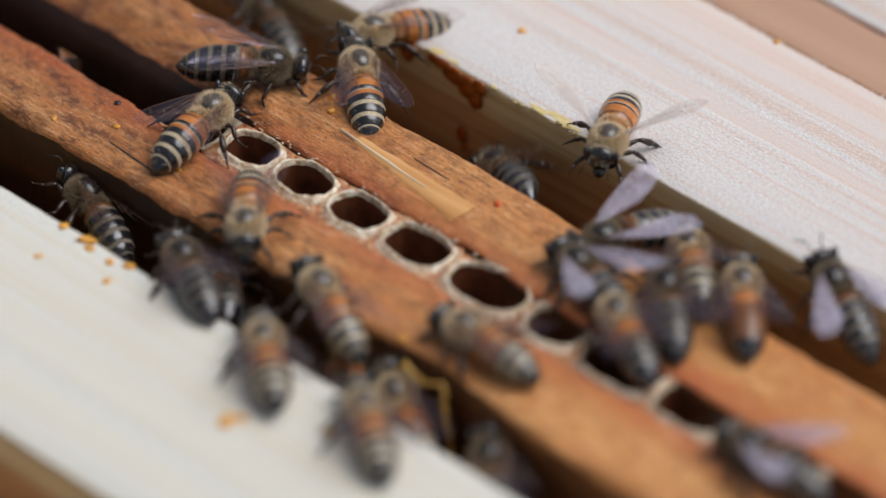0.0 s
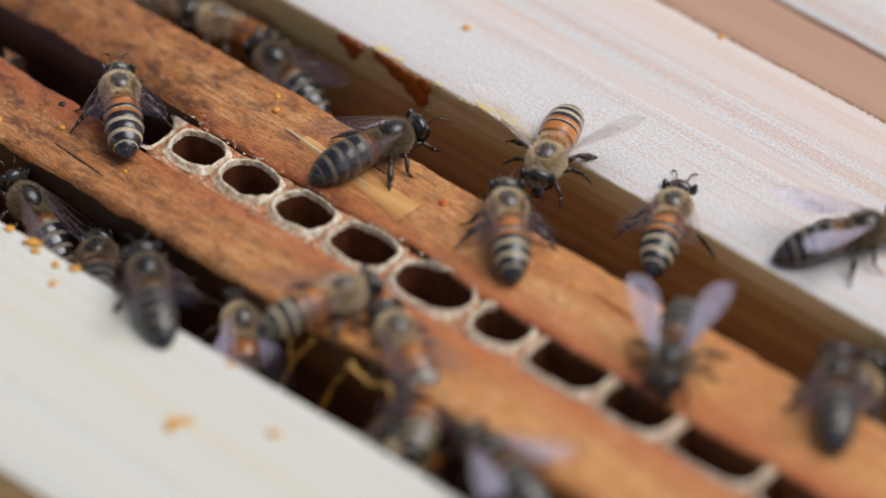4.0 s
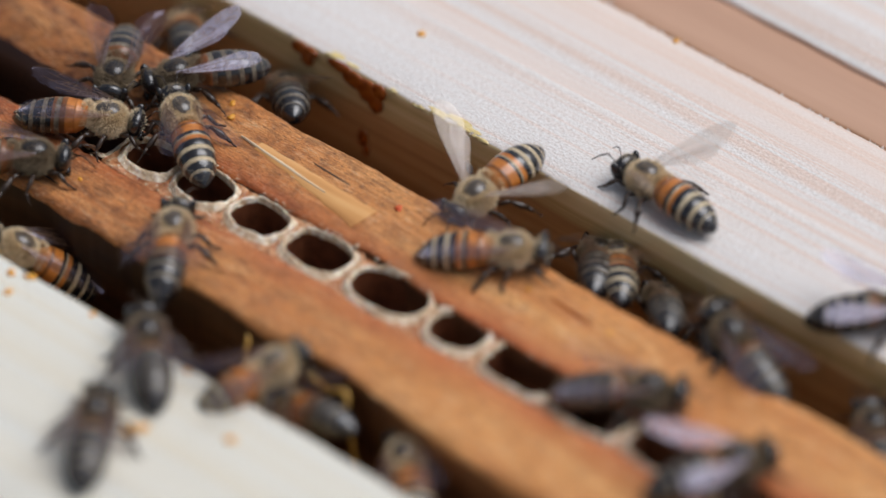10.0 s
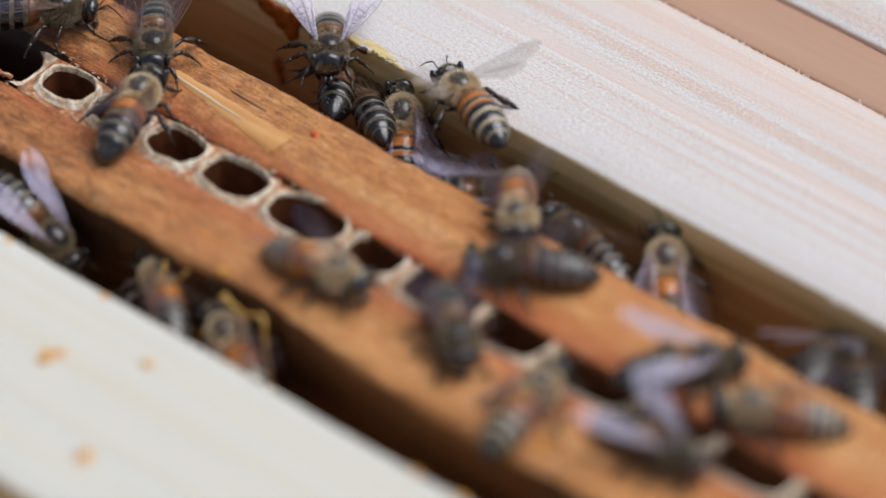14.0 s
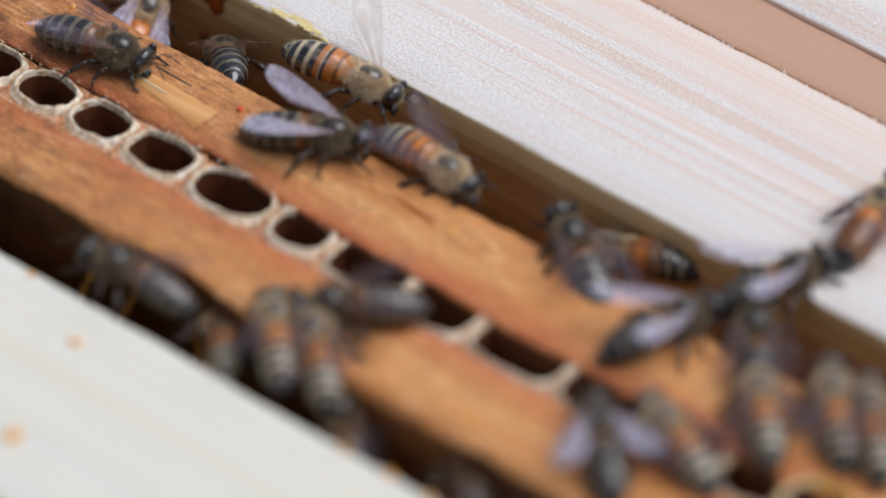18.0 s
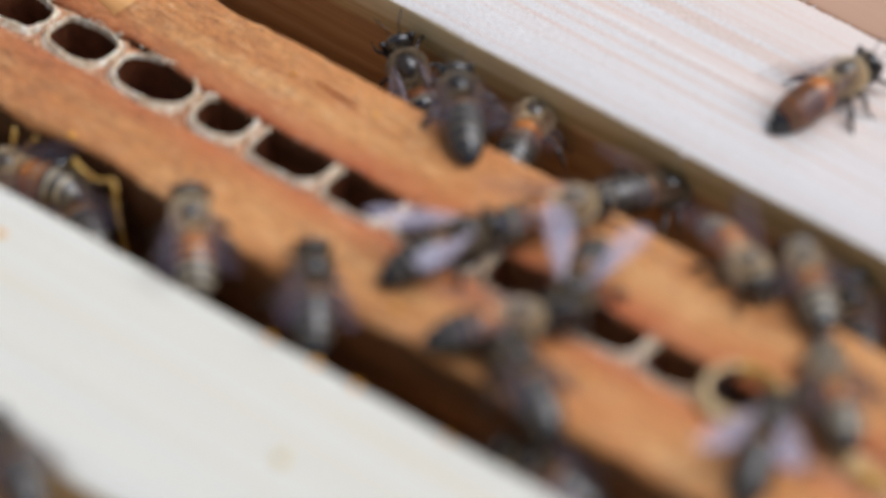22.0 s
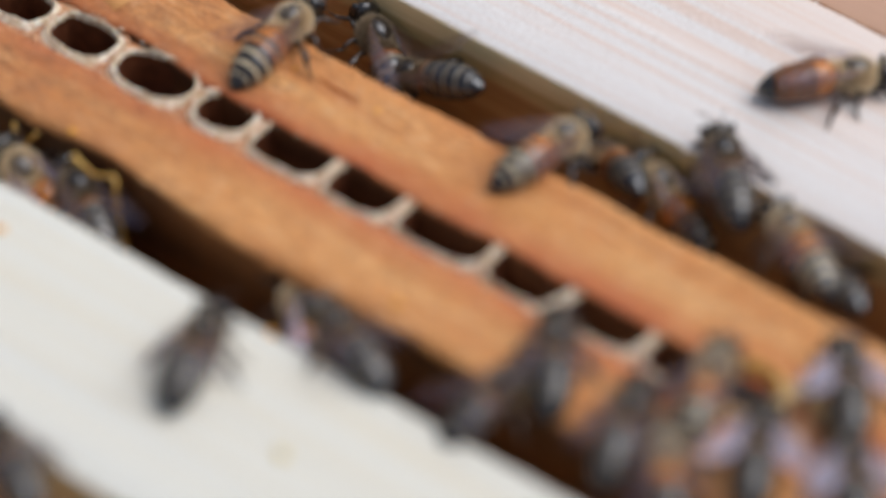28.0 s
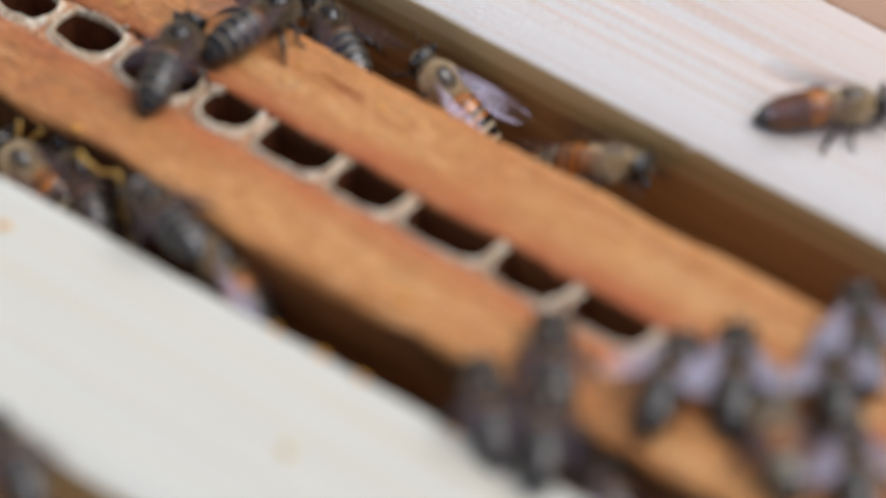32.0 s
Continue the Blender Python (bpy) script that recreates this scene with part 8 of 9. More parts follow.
    walk(bees[34], [(0, crawl(20.1, 10.0, -34.0, 179, 0, 0)), (6.04, crawl(20.1, 10.0, -34.0, 179, 0, 0)), (7, crawl(20.1, 10.4, -5.8, 179, 19, -34)), (8, crawl(22.6, 10.8, -5.8, 151, 12, -16)), (9, crawl(22.0, 9.9, -5.8, 137, -11, -16)), (10, crawl(18.1, 10.3, -5.8, 137, -29, 27)), (10.96, crawl(18.1, 10.0, -34.0, 137, 0, 0)), (12.04, crawl(24.0, 10.0, -34.0, 137, 0, 0)), (13, crawl(24.0, 10.7, -5.8, 137, 7, 32)), (14, crawl(18.9, 9.3, -5.8, 169, 3, 26)), (17, crawl(19.5, 10.0, -5.8, 151, -22, -13)), (17.96, crawl(19.5, 10.0, -34.0, 151, 0, 0)), (21.04, crawl(16.2, 10.0, -34.0, 151, 0, 0)), (22, crawl(16.2, 12.0, -5.8, 151, 30, -19)), (22.96, crawl(16.2, 10.0, -34.0, 151, 0, 0)), (23.04, crawl(15.1, 10.0, -34.0, 159, 0, 0)), (24, crawl(15.1, 12.5, -5.8, 159, -24, 31)), (25, crawl(19.1, 10.9, -5.8, 179, 8, -22)), (28, crawl(18.2, 11.4, -5.8, 179, -28, -10)), (29, crawl(18.5, 12.4, -5.8, 169, 25, -18)), (29.96, crawl(18.5, 10.0, -34.0, 169, 0, 0)), (31.04, crawl(1.1, 10.0, -34.0, 110, 0, 0)), (31.17, crawl(1.1, 9.5, -23.7, 163, 12, 0)), (31.3, crawl(1.1, 9.0, -13.3, 217, 23, 0)), (31.42, crawl(1.1, 8.5, -3.0, 270, 35, 0)), (31.62, crawl(1.1, 3.6, -2.0, 217, 23, -0)), (31.81, crawl(1.1, -1.4, -1.0, 163, 12, -0)), (32, crawl(1.1, -6.3, 0.0, 110, 0, -1))])
    walk(bees[35], [(0, crawl(25.3, -24.2, -34.0, -140, 0, 0)), (6.04, crawl(25.3, -24.2, -34.0, -140, 0, 0)), (6.17, crawl(25.3, -23.7, -23.7, -183, 12, 0)), (6.3, crawl(25.3, -23.2, -13.3, -227, 23, 0)), (6.42, crawl(25.3, -22.7, -3.0, -270, 35, 0)), (6.62, crawl(25.3, -20.7, -2.0, -227, 24, 2)), (6.81, crawl(25.3, -18.7, -1.0, -183, 14, 3)), (7, crawl(25.3, -16.7, 0.0, -140, 3, 5)), (7.5, crawl(23.1, -14.1, 0.0, -183, 2, 4)), (8, crawl(20.8, -11.4, 0.0, -226, 0, 3)), (9, crawl(23.2, -7.1, 0.0, -284, 2, 1)), (10, crawl(28.6, -5.0, 0.0, -327, 4, 3)), (10.58, crawl(28.6, 8.5, -3.0, -270, -35, 0)), (10.96, crawl(28.6, 10.0, -34.0, -327, 0, 0)), (11, crawl(21.7, 10.0, -34.0, -363, 0, 0)), (11.04, crawl(14.8, 10.0, -34.0, -400, 0, 0)), (11.42, crawl(14.8, 8.5, -3.0, -450, 35, 0)), (12, crawl(14.8, -5.6, 0.0, -400, 5, -2)), (13, crawl(16.0, -7.8, 0.0, -403, 6, -4)), (14, crawl(23.2, -13.1, 0.0, -400, 1, -0)), (15.5, crawl(19.4, -12.5, 0.0, -450, -0, -2)), (17, crawl(15.7, -11.8, 0.0, -500, -1, -4)), (18, crawl(20.2, -15.0, 0.0, -500, -2, -1)), (18.58, crawl(20.2, -22.7, -3.0, -450, -35, 0)), (18.96, crawl(20.2, -24.2, -34.0, -500, 0, 0)), (19.5, crawl(36.9, -24.2, -34.0, -451, 0, 0)), (20.04, crawl(53.7, -24.2, -34.0, -403, 0, 0)), (20.17, crawl(53.7, -23.7, -23.7, -359, 12, 0)), (20.3, crawl(53.7, -23.2, -13.3, -314, 23, 0)), (20.42, crawl(53.7, -22.7, -3.0, -270, 35, 0)), (20.62, crawl(53.7, -20.9, -2.0, -314, 24, 1)), (20.81, crawl(53.7, -19.1, -1.0, -359, 12, 2)), (21, crawl(53.7, -17.4, 0.0, -403, 1, 3)), (21.33, crawl(53.4, -18.0, 0.0, -458, 2, 3)), (21.67, crawl(53.1, -18.7, 0.0, -513, 2, 4)), (22, crawl(52.9, -19.4, 0.0, -569, 3, 4)), (23, crawl(52.8, -22.2, -0.8, -561, 13, 6)), (24, crawl(51.3, -18.9, 0.0, -586, -3, 0)), (25, crawl(53.3, -19.8, -0.8, -583, 7, 3)), (28, crawl(53.3, -22.2, -0.8, -638, 9, -7)), (29, crawl(50.6, -19.1, -0.8, -610, -1, 7)), (30, crawl(48.1, -22.0, -5.8, -569, -10, 33)), (31, crawl(50.7, -25.8, -0.8, -569, 7, 6)), (32, crawl(52.3, -24.8, -0.8, -583, 4, 8))])
    walk(bees[36], [(0, crawl(-40.2, -24.2, -34.0, 40, 0, 0)), (6.04, crawl(-40.2, -24.2, -34.0, 40, 0, 0)), (6.42, crawl(-40.2, -22.7, -3.0, 90, 35, 0)), (7, crawl(-40.2, -16.2, 0.0, 40, -1, -2)), (8, crawl(-39.9, -11.3, 0.0, 56, -1, 1)), (9, crawl(-40.1, -10.0, 0.0, 40, 3, -4)), (10, crawl(-36.5, -9.0, 0.0, 33, -1, -3)), (10.5, crawl(-39.4, -8.3, 0.0, 82, -0, -3)), (11, crawl(-42.4, -7.5, 0.0, 130, 1, -3)), (11.19, crawl(-42.4, -12.6, -1.0, 177, -11, -2)), (11.38, crawl(-42.4, -17.6, -2.0, 223, -23, -1)), (11.58, crawl(-42.4, -22.7, -3.0, 270, -35, 0)), (11.7, crawl(-42.4, -23.2, -13.3, 223, -23, 0)), (11.83, crawl(-42.4, -23.7, -23.7, 177, -12, 0)), (11.96, crawl(-42.4, -24.2, -34.0, 130, 0, 0)), (16.5, crawl(3.0, -24.2, -34.0, 93, 0, 0)), (21.04, crawl(48.3, -24.2, -34.0, 56, 0, 0)), (21.42, crawl(48.3, -22.7, -3.0, 90, 35, 0)), (22, crawl(48.3, -15.0, 0.0, 56, -3, -3)), (23, crawl(58.1, -16.9, 0.0, 110, -1, 1)), (24, crawl(61.4, -26.4, -0.8, 137, 0, 7)), (25, crawl(68.9, -22.7, -0.8, 130, -8, 10)), (28, crawl(69.7, -20.2, -0.8, 130, 6, 1)), (29, crawl(72.6, -17.9, 0.0, 137, -4, -0)), (29.19, crawl(72.6, -19.5, -1.0, 181, -14, -0)), (29.38, crawl(72.6, -21.1, -2.0, 226, -25, -0)), (29.58, crawl(72.6, -22.7, -3.0, 270, -35, 0)), (29.7, crawl(72.6, -23.2, -13.3, 226, -23, 0)), (29.83, crawl(72.6, -23.7, -23.7, 181, -12, 0)), (29.96, crawl(72.6, -24.2, -34.0, 137, 0, 0)), (32, crawl(72.6, -24.2, -34.0, 137, 0, 0))])
    walk(bees[37], [(0, crawl(-1.2, -24.2, -34.0, 159, 0, 0)), (7.04, crawl(-1.2, -24.2, -34.0, 159, 0, 0)), (7.23, crawl(-1.2, -24.9, -18.5, 215, 18, 0)), (7.42, crawl(-1.2, -25.7, -3.0, 270, 35, 0)), (7.71, crawl(-1.2, -30.4, -1.5, 215, 18, -1)), (8, crawl(-1.2, -35.2, 0.0, 159, 1, -2)), (9, crawl(-3.2, -39.3, 0.0, 179, 0, 3)), (10, crawl(-6.4, -41.4, 0.0, 124, 1, 2)), (10.58, crawl(-6.4, -25.7, -3.0, 90, -35, 0)), (10.96, crawl(-6.4, -24.2, -34.0, 124, 0, 0)), (17.04, crawl(39.2, -24.2, -34.0, 137, 0, 0)), (18, crawl(39.2, -21.5, -5.8, 137, 5, 29)), (19, crawl(40.3, -20.9, -2.6, 117, 4, 10)), (20, crawl(41.2, -22.7, -5.8, 169, -15, 15)), (21, crawl(43.6, -21.4, -5.8, 130, -27, -1)), (21.96, crawl(43.6, -24.2, -34.0, 130, 0, 0)), (22.04, crawl(45.7, -24.2, -34.0, 137, 0, 0)), (23, crawl(45.7, -21.6, -5.8, 137, -29, 3)), (24, crawl(44.8, -21.4, -5.8, 130, -10, -8)), (25, crawl(48.1, -18.4, 0.0, 110, 2, -1)), (28, crawl(53.8, -15.5, 0.0, 124, 2, 2)), (29, crawl(55.0, -14.6, 0.0, 124, 2, 3)), (30, crawl(53.8, -16.0, 0.0, 134, -1, 2)), (31, crawl(53.8, -17.6, 0.0, 134, 2, 4)), (32, crawl(54.0, -16.8, 0.0, 130, 2, -1))])
    walk(bees[38], [(0, crawl(9.7, -24.2, -34.0, 137, 0, 0)), (7.04, crawl(9.7, -24.2, -34.0, 137, 0, 0)), (7.17, crawl(9.7, -24.7, -23.7, 181, 12, 0)), (7.3, crawl(9.7, -25.2, -13.3, 226, 23, 0)), (7.42, crawl(9.7, -25.7, -3.0, 270, 35, 0)), (7.62, crawl(9.7, -28.3, -2.0, 226, 24, -1)), (7.81, crawl(9.7, -30.9, -1.0, 181, 14, -2)), (8, crawl(9.7, -33.5, 0.0, 137, 3, -3)), (9, crawl(6.3, -34.8, 0.0, 169, 1, 5)), (9.29, crawl(6.3, -30.2, -1.5, 129, -17, 2)), (9.58, crawl(6.3, -25.7, -3.0, 90, -35, 0)), (9.77, crawl(6.3, -24.9, -18.5, 129, -18, 0)), (9.96, crawl(6.3, -24.2, -34.0, 169, 0, 0)), (12.04, crawl(49.5, -24.2, -34.0, 137, 0, 0)), (12.42, crawl(49.5, -22.7, -3.0, 90, 35, 0)), (13, crawl(49.5, -12.6, 0.0, 137, -2, 1)), (13.19, crawl(49.5, -16.0, -1.0, 181, -13, 1)), (13.38, crawl(49.5, -19.3, -2.0, 226, -24, 0)), (13.58, crawl(49.5, -22.7, -3.0, 270, -35, 0)), (13.7, crawl(49.5, -23.2, -13.3, 226, -23, 0)), (13.83, crawl(49.5, -23.7, -23.7, 181, -12, 0)), (13.96, crawl(49.5, -24.2, -34.0, 137, 0, 0)), (15.5, crawl(22.2, -24.2, -34.0, 137, 0, 0)), (17, crawl(22.2, -22.9, -5.8, 137, 9, -10)), (18, crawl(26.4, -21.5, -5.8, 137, 19, -21)), (19, crawl(24.1, -21.5, -5.8, 137, -18, 19)), (20, crawl(27.4, -21.4, -5.8, 130, 22, 33)), (21, crawl(31.1, -22.9, -0.8, 127, -6, -4)), (22, crawl(30.3, -21.3, -0.8, 130, 9, 9)), (23, crawl(30.2, -21.3, -0.8, 127, 10, -0)), (24, crawl(29.3, -18.6, 0.0, 124, 6, -1)), (24.5, crawl(32.2, -17.8, 0.0, 90, 3, -1)), (25, crawl(35.1, -16.9, 0.0, 56, -0, -1)), (26.5, crawl(36.1, -21.2, -0.4, 107, -1, -0)), (28, crawl(37.2, -25.4, -0.8, 159, -2, 0)), (29, crawl(37.7, -25.8, -0.8, 151, 2, -8)), (29.29, crawl(37.7, -25.8, -1.9, 121, -16, -4)), (29.58, crawl(37.7, -25.7, -3.0, 90, -35, 0)), (29.77, crawl(37.7, -24.9, -18.5, 121, -18, 0)), (29.96, crawl(37.7, -24.2, -34.0, 151, 0, 0)), (32, crawl(37.7, -24.2, -34.0, 151, 0, 0))])
    walk(bees[39], [(0, crawl(17.0, -24.2, -34.0, -43, 0, 0)), (7.04, crawl(17.0, -24.2, -34.0, -43, 0, 0)), (7.17, crawl(17.0, -23.7, -23.7, 1, 12, 0)), (7.3, crawl(17.0, -23.2, -13.3, 46, 23, 0)), (7.42, crawl(17.0, -22.7, -3.0, 90, 35, 0)), (7.62, crawl(17.0, -22.5, -2.3, 46, 24, -3)), (7.81, crawl(17.0, -22.3, -1.5, 1, 13, -5)), (8, crawl(17.0, -22.2, -0.8, -43, 2, -8)), (8.58, crawl(17.0, -22.7, -3.0, -90, -35, 0)), (8.96, crawl(17.0, -24.2, -34.0, -43, 0, 0)), (13.32, crawl(31.4, -24.2, -34.0, 8, 0, 0)), (17.68, crawl(45.7, -24.2, -34.0, 59, 0, 0)), (22.04, crawl(60.1, -24.2, -34.0, 110, 0, 0)), (22.42, crawl(60.1, -22.7, -3.0, 90, 35, 0)), (23, crawl(60.1, -8.7, 0.0, 110, -0, -4)), (23.19, crawl(60.1, -13.3, -1.0, 163, -12, -3)), (23.38, crawl(60.1, -18.0, -2.0, 217, -23, -1)), (23.58, crawl(60.1, -22.7, -3.0, 270, -35, 0)), (23.7, crawl(60.1, -23.2, -13.3, 217, -23, 0)), (23.83, crawl(60.1, -23.7, -23.7, 163, -12, 0)), (23.96, crawl(60.1, -24.2, -34.0, 110, 0, 0)), (29.04, crawl(56.0, -24.2, -34.0, 110, 0, 0)), (29.42, crawl(56.0, -22.7, -3.0, 90, 35, 0)), (30, crawl(56.0, -7.7, 0.0, 110, 2, -1)), (30.19, crawl(56.0, -12.7, -1.0, 163, -10, -1)), (30.38, crawl(56.0, -17.7, -2.0, 217, -23, -0)), (30.58, crawl(56.0, -22.7, -3.0, 270, -35, 0)), (30.7, crawl(56.0, -23.2, -13.3, 217, -23, 0)), (30.83, crawl(56.0, -23.7, -23.7, 163, -12, 0)), (30.96, crawl(56.0, -24.2, -34.0, 110, 0, 0)), (32, crawl(56.0, -24.2, -34.0, 110, 0, 0))])
    walk(bees[40], [(0, crawl(11.0, 10.0, -34.0, 174, 0, 0)), (9.04, crawl(11.0, 10.0, -34.0, 174, 0, 0)), (9.23, crawl(11.0, 10.8, -18.5, 132, 18, 0)), (9.42, crawl(11.0, 11.5, -3.0, 90, 35, 0)), (9.71, crawl(11.0, 15.2, -1.5, 132, 16, 2)), (10, crawl(11.0, 18.9, 0.0, 174, -3, 4)), (11, crawl(7.3, 14.9, 0.0, 213, -1, 3)), (12, crawl(3.8, 13.9, -0.8, 208, 9, 7)), (13, crawl(3.4, 14.5, 0.0, 217, 6, 3)), (13.5, crawl(2.5, 14.6, -0.4, 186, -1, 1)), (14, crawl(1.5, 14.7, -0.8, 155, -7, -2)), (17, crawl(-7.6, 16.3, -0.8, 121, -8, -2)), (17.5, crawl(-4.2, 13.9, -0.8, 66, -9, -5)), (18, crawl(-0.7, 11.4, -0.8, 11, -10, -8)), (18.5, crawl(4.0, 15.4, -0.4, 62, -5, -6)), (19, crawl(8.7, 19.4, 0.0, 113, -1, -4)), (20, crawl(11.8, 22.0, 0.0, 76, 2, -5)), (20.19, crawl(11.8, 18.5, -1.0, 21, -11, -3)), (20.38, crawl(11.8, 15.0, -2.0, -35, -23, -2)), (20.58, crawl(11.8, 11.5, -3.0, -90, -35, 0)), (20.7, crawl(11.8, 11.0, -13.3, -35, -23, 0)), (20.83, crawl(11.8, 10.5, -23.7, 21, -12, 0)), (20.96, crawl(11.8, 10.0, -34.0, 76, 0, 0)), (32, crawl(11.8, 10.0, -34.0, 76, 0, 0))])
    walk(bees[41], [(0, crawl(45.3, 10.0, -34.0, 137, 0, 0)), (9.04, crawl(45.3, 10.0, -34.0, 137, 0, 0)), (10, crawl(45.3, 9.5, -5.8, 137, -3, 4)), (11, crawl(47.4, 5.8, 0.0, 137, 1, -3)), (11.58, crawl(47.4, 8.5, -3.0, 90, -35, 0)), (11.96, crawl(47.4, 10.0, -34.0, 137, 0, 0)), (13.04, crawl(50.8, 10.0, -34.0, 130, 0, 0)), (14, crawl(50.8, 12.4, -5.8, 130, -7, -5)), (17, crawl(56.0, 12.7, -5.8, 130, -21, -22)), (18, crawl(51.5, 7.2, -0.8, 130, 13, -7)), (19, crawl(50.5, 3.7, 0.0, 134, -1, 1)), (19.58, crawl(50.5, 8.5, -3.0, 90, -35, 0)), (19.96, crawl(50.5, 10.0, -34.0, 134, 0, 0)), (20.04, crawl(45.8, 10.0, -34.0, 137, 0, 0)), (21, crawl(45.8, 12.7, -5.8, 137, 18, -18)), (21.5, crawl(45.0, 12.6, -5.8, 103, -2, -5)), (22, crawl(44.1, 12.5, -5.8, 70, -22, 8)), (23, crawl(46.0, 13.0, -5.8, 110, -29, 13)), (24, crawl(48.0, 15.9, -0.8, 106, -2, -8)), (25, crawl(50.8, 15.7, -0.8, 110, 8, -1)), (28, crawl(50.6, 14.8, -0.8, 137, -0, 0)), (29, crawl(55.0, 9.4, -0.8, 121, -0, -3)), (29.58, crawl(55.0, 8.5, -3.0, 90, -35, 0)), (29.96, crawl(55.0, 10.0, -34.0, 121, 0, 0)), (32, crawl(55.0, 10.0, -34.0, 121, 0, 0))])
    walk(bees[42], [(0, crawl(34.7, 10.0, -34.0, 151, 0, 0)), (10.04, crawl(34.7, 10.0, -34.0, 151, 0, 0)), (11, crawl(34.7, 12.2, -5.8, 151, -27, 14)), (11.96, crawl(34.7, 10.0, -34.0, 151, 0, 0)), (22.04, crawl(53.6, 10.0, -34.0, 130, 0, 0)), (23, crawl(53.6, 12.7, -5.8, 130, -10, -1)), (24, crawl(55.1, 12.8, -5.8, 130, -2, 4)), (25, crawl(54.0, 12.6, -5.8, 151, -0, -14)), (28, crawl(44.5, 12.3, -5.8, 169, 26, 13)), (28.96, crawl(44.5, 10.0, -34.0, 169, 0, 0)), (32, crawl(44.5, 10.0, -34.0, 169, 0, 0))])
    walk(bees[43], [(0, crawl(40.5, 10.0, -34.0, -43, 0, 0)), (10.04, crawl(40.5, 10.0, -34.0, -43, 0, 0)), (10.42, crawl(40.5, 8.5, -3.0, -90, 35, 0)), (11, crawl(40.5, -1.3, 0.0, -43, 4, -5)), (11.33, crawl(38.9, -1.0, 0.0, -103, 4, -5)), (11.67, crawl(37.2, -0.6, 0.0, -163, 3, -5)), (12, crawl(35.6, -0.3, 0.0, -223, 3, -5)), (12.5, crawl(34.3, -1.7, 0.0, -264, 4, -1)), (13, crawl(32.9, -3.1, 0.0, -304, 5, 4)), (13.58, crawl(32.9, 8.5, -3.0, -270, -35, 0)), (13.96, crawl(32.9, 10.0, -34.0, -304, 0, 0)), (16.5, crawl(52.0, 10.0, -34.0, -267, 0, 0)), (19.04, crawl(71.0, 10.0, -34.0, -230, 0, 0)), (19.17, crawl(71.0, 9.5, -23.7, -183, 12, 0)), (19.3, crawl(71.0, 9.0, -13.3, -137, 23, 0)), (19.42, crawl(71.0, 8.5, -3.0, -90, 35, 0)), (19.62, crawl(71.0, 8.3, -2.3, -137, 27, -3)), (19.81, crawl(71.0, 8.1, -1.5, -183, 20, -6)), (20, crawl(71.0, 7.9, -0.8, -230, 12, -8)), (21, crawl(67.5, 12.7, -5.8, -223, -23, -18)), (22, crawl(69.3, 11.5, -5.8, -230, 1, -25)), (23, crawl(70.9, 10.1, -5.8, -230, 15, -0)), (23.96, crawl(70.9, 10.0, -34.0, -230, 0, 0)), (26.5, crawl(64.6, 10.0, -34.0, -209, 0, 0)), (28, crawl(64.6, 12.6, -5.8, -209, -25, -17)), (29, crawl(69.8, 11.1, -5.8, -230, 22, -23)), (30, crawl(67.9, 12.1, -5.8, -230, 26, 34)), (30.96, crawl(67.9, 10.0, -34.0, -230, 0, 0)), (32, crawl(67.9, 10.0, -34.0, -230, 0, 0))])
    walk(bees[44], [(0, crawl(-19.6, -24.2, -34.0, 137, 0, 0)), (10.04, crawl(-19.6, -24.2, -34.0, 137, 0, 0)), (11, crawl(-19.6, -21.9, -5.8, 137, 15, 11)), (11.96, crawl(-19.6, -24.2, -34.0, 137, 0, 0)), (12.04, crawl(-17.1, -24.2, -34.0, 130, 0, 0)), (13, crawl(-17.1, -21.4, -5.8, 130, 25, 31)), (13.33, crawl(-18.4, -21.6, -5.8, 87, 8, 22)), (13.67, crawl(-19.8, -21.8, -5.8, 43, -9, 13)), (14, crawl(-21.1, -22.0, -5.8, -1, -26, 3)), (15.4, crawl(-21.1, -24.2, -34.0, -1, 0, 0)), (16.61, crawl(-12.1, -24.2, -34.0, 45, 0, 0)), (17.83, crawl(-3.1, -24.2, -34.0, 91, 0, 0)), (19.04, crawl(5.9, -24.2, -34.0, 137, 0, 0)), (20, crawl(5.9, -21.8, -5.8, 137, 3, 31)), (21, crawl(4.3, -22.4, -5.8, 151, 30, 33)), (22, crawl(2.8, -21.6, -5.8, 151, 11, -27)), (23, crawl(3.3, -21.9, -5.8, 151, 1, 16)), (24, crawl(3.2, -21.6, -5.8, 151, -5, -9)), (25, crawl(3.0, -21.6, -5.8, 151, 15, -10)), (28, crawl(3.2, -21.8, -5.8, 151, 10, -4)), (29, crawl(3.2, -21.9, -5.8, 151, -1, -11)), (30, crawl(9.2, -25.1, -1.5, 171, 0, 5)), (31, crawl(4.2, -22.9, -0.8, 110, 13, -3)), (32, crawl(0.7, -21.6, -5.8, 151, 15, 28))])
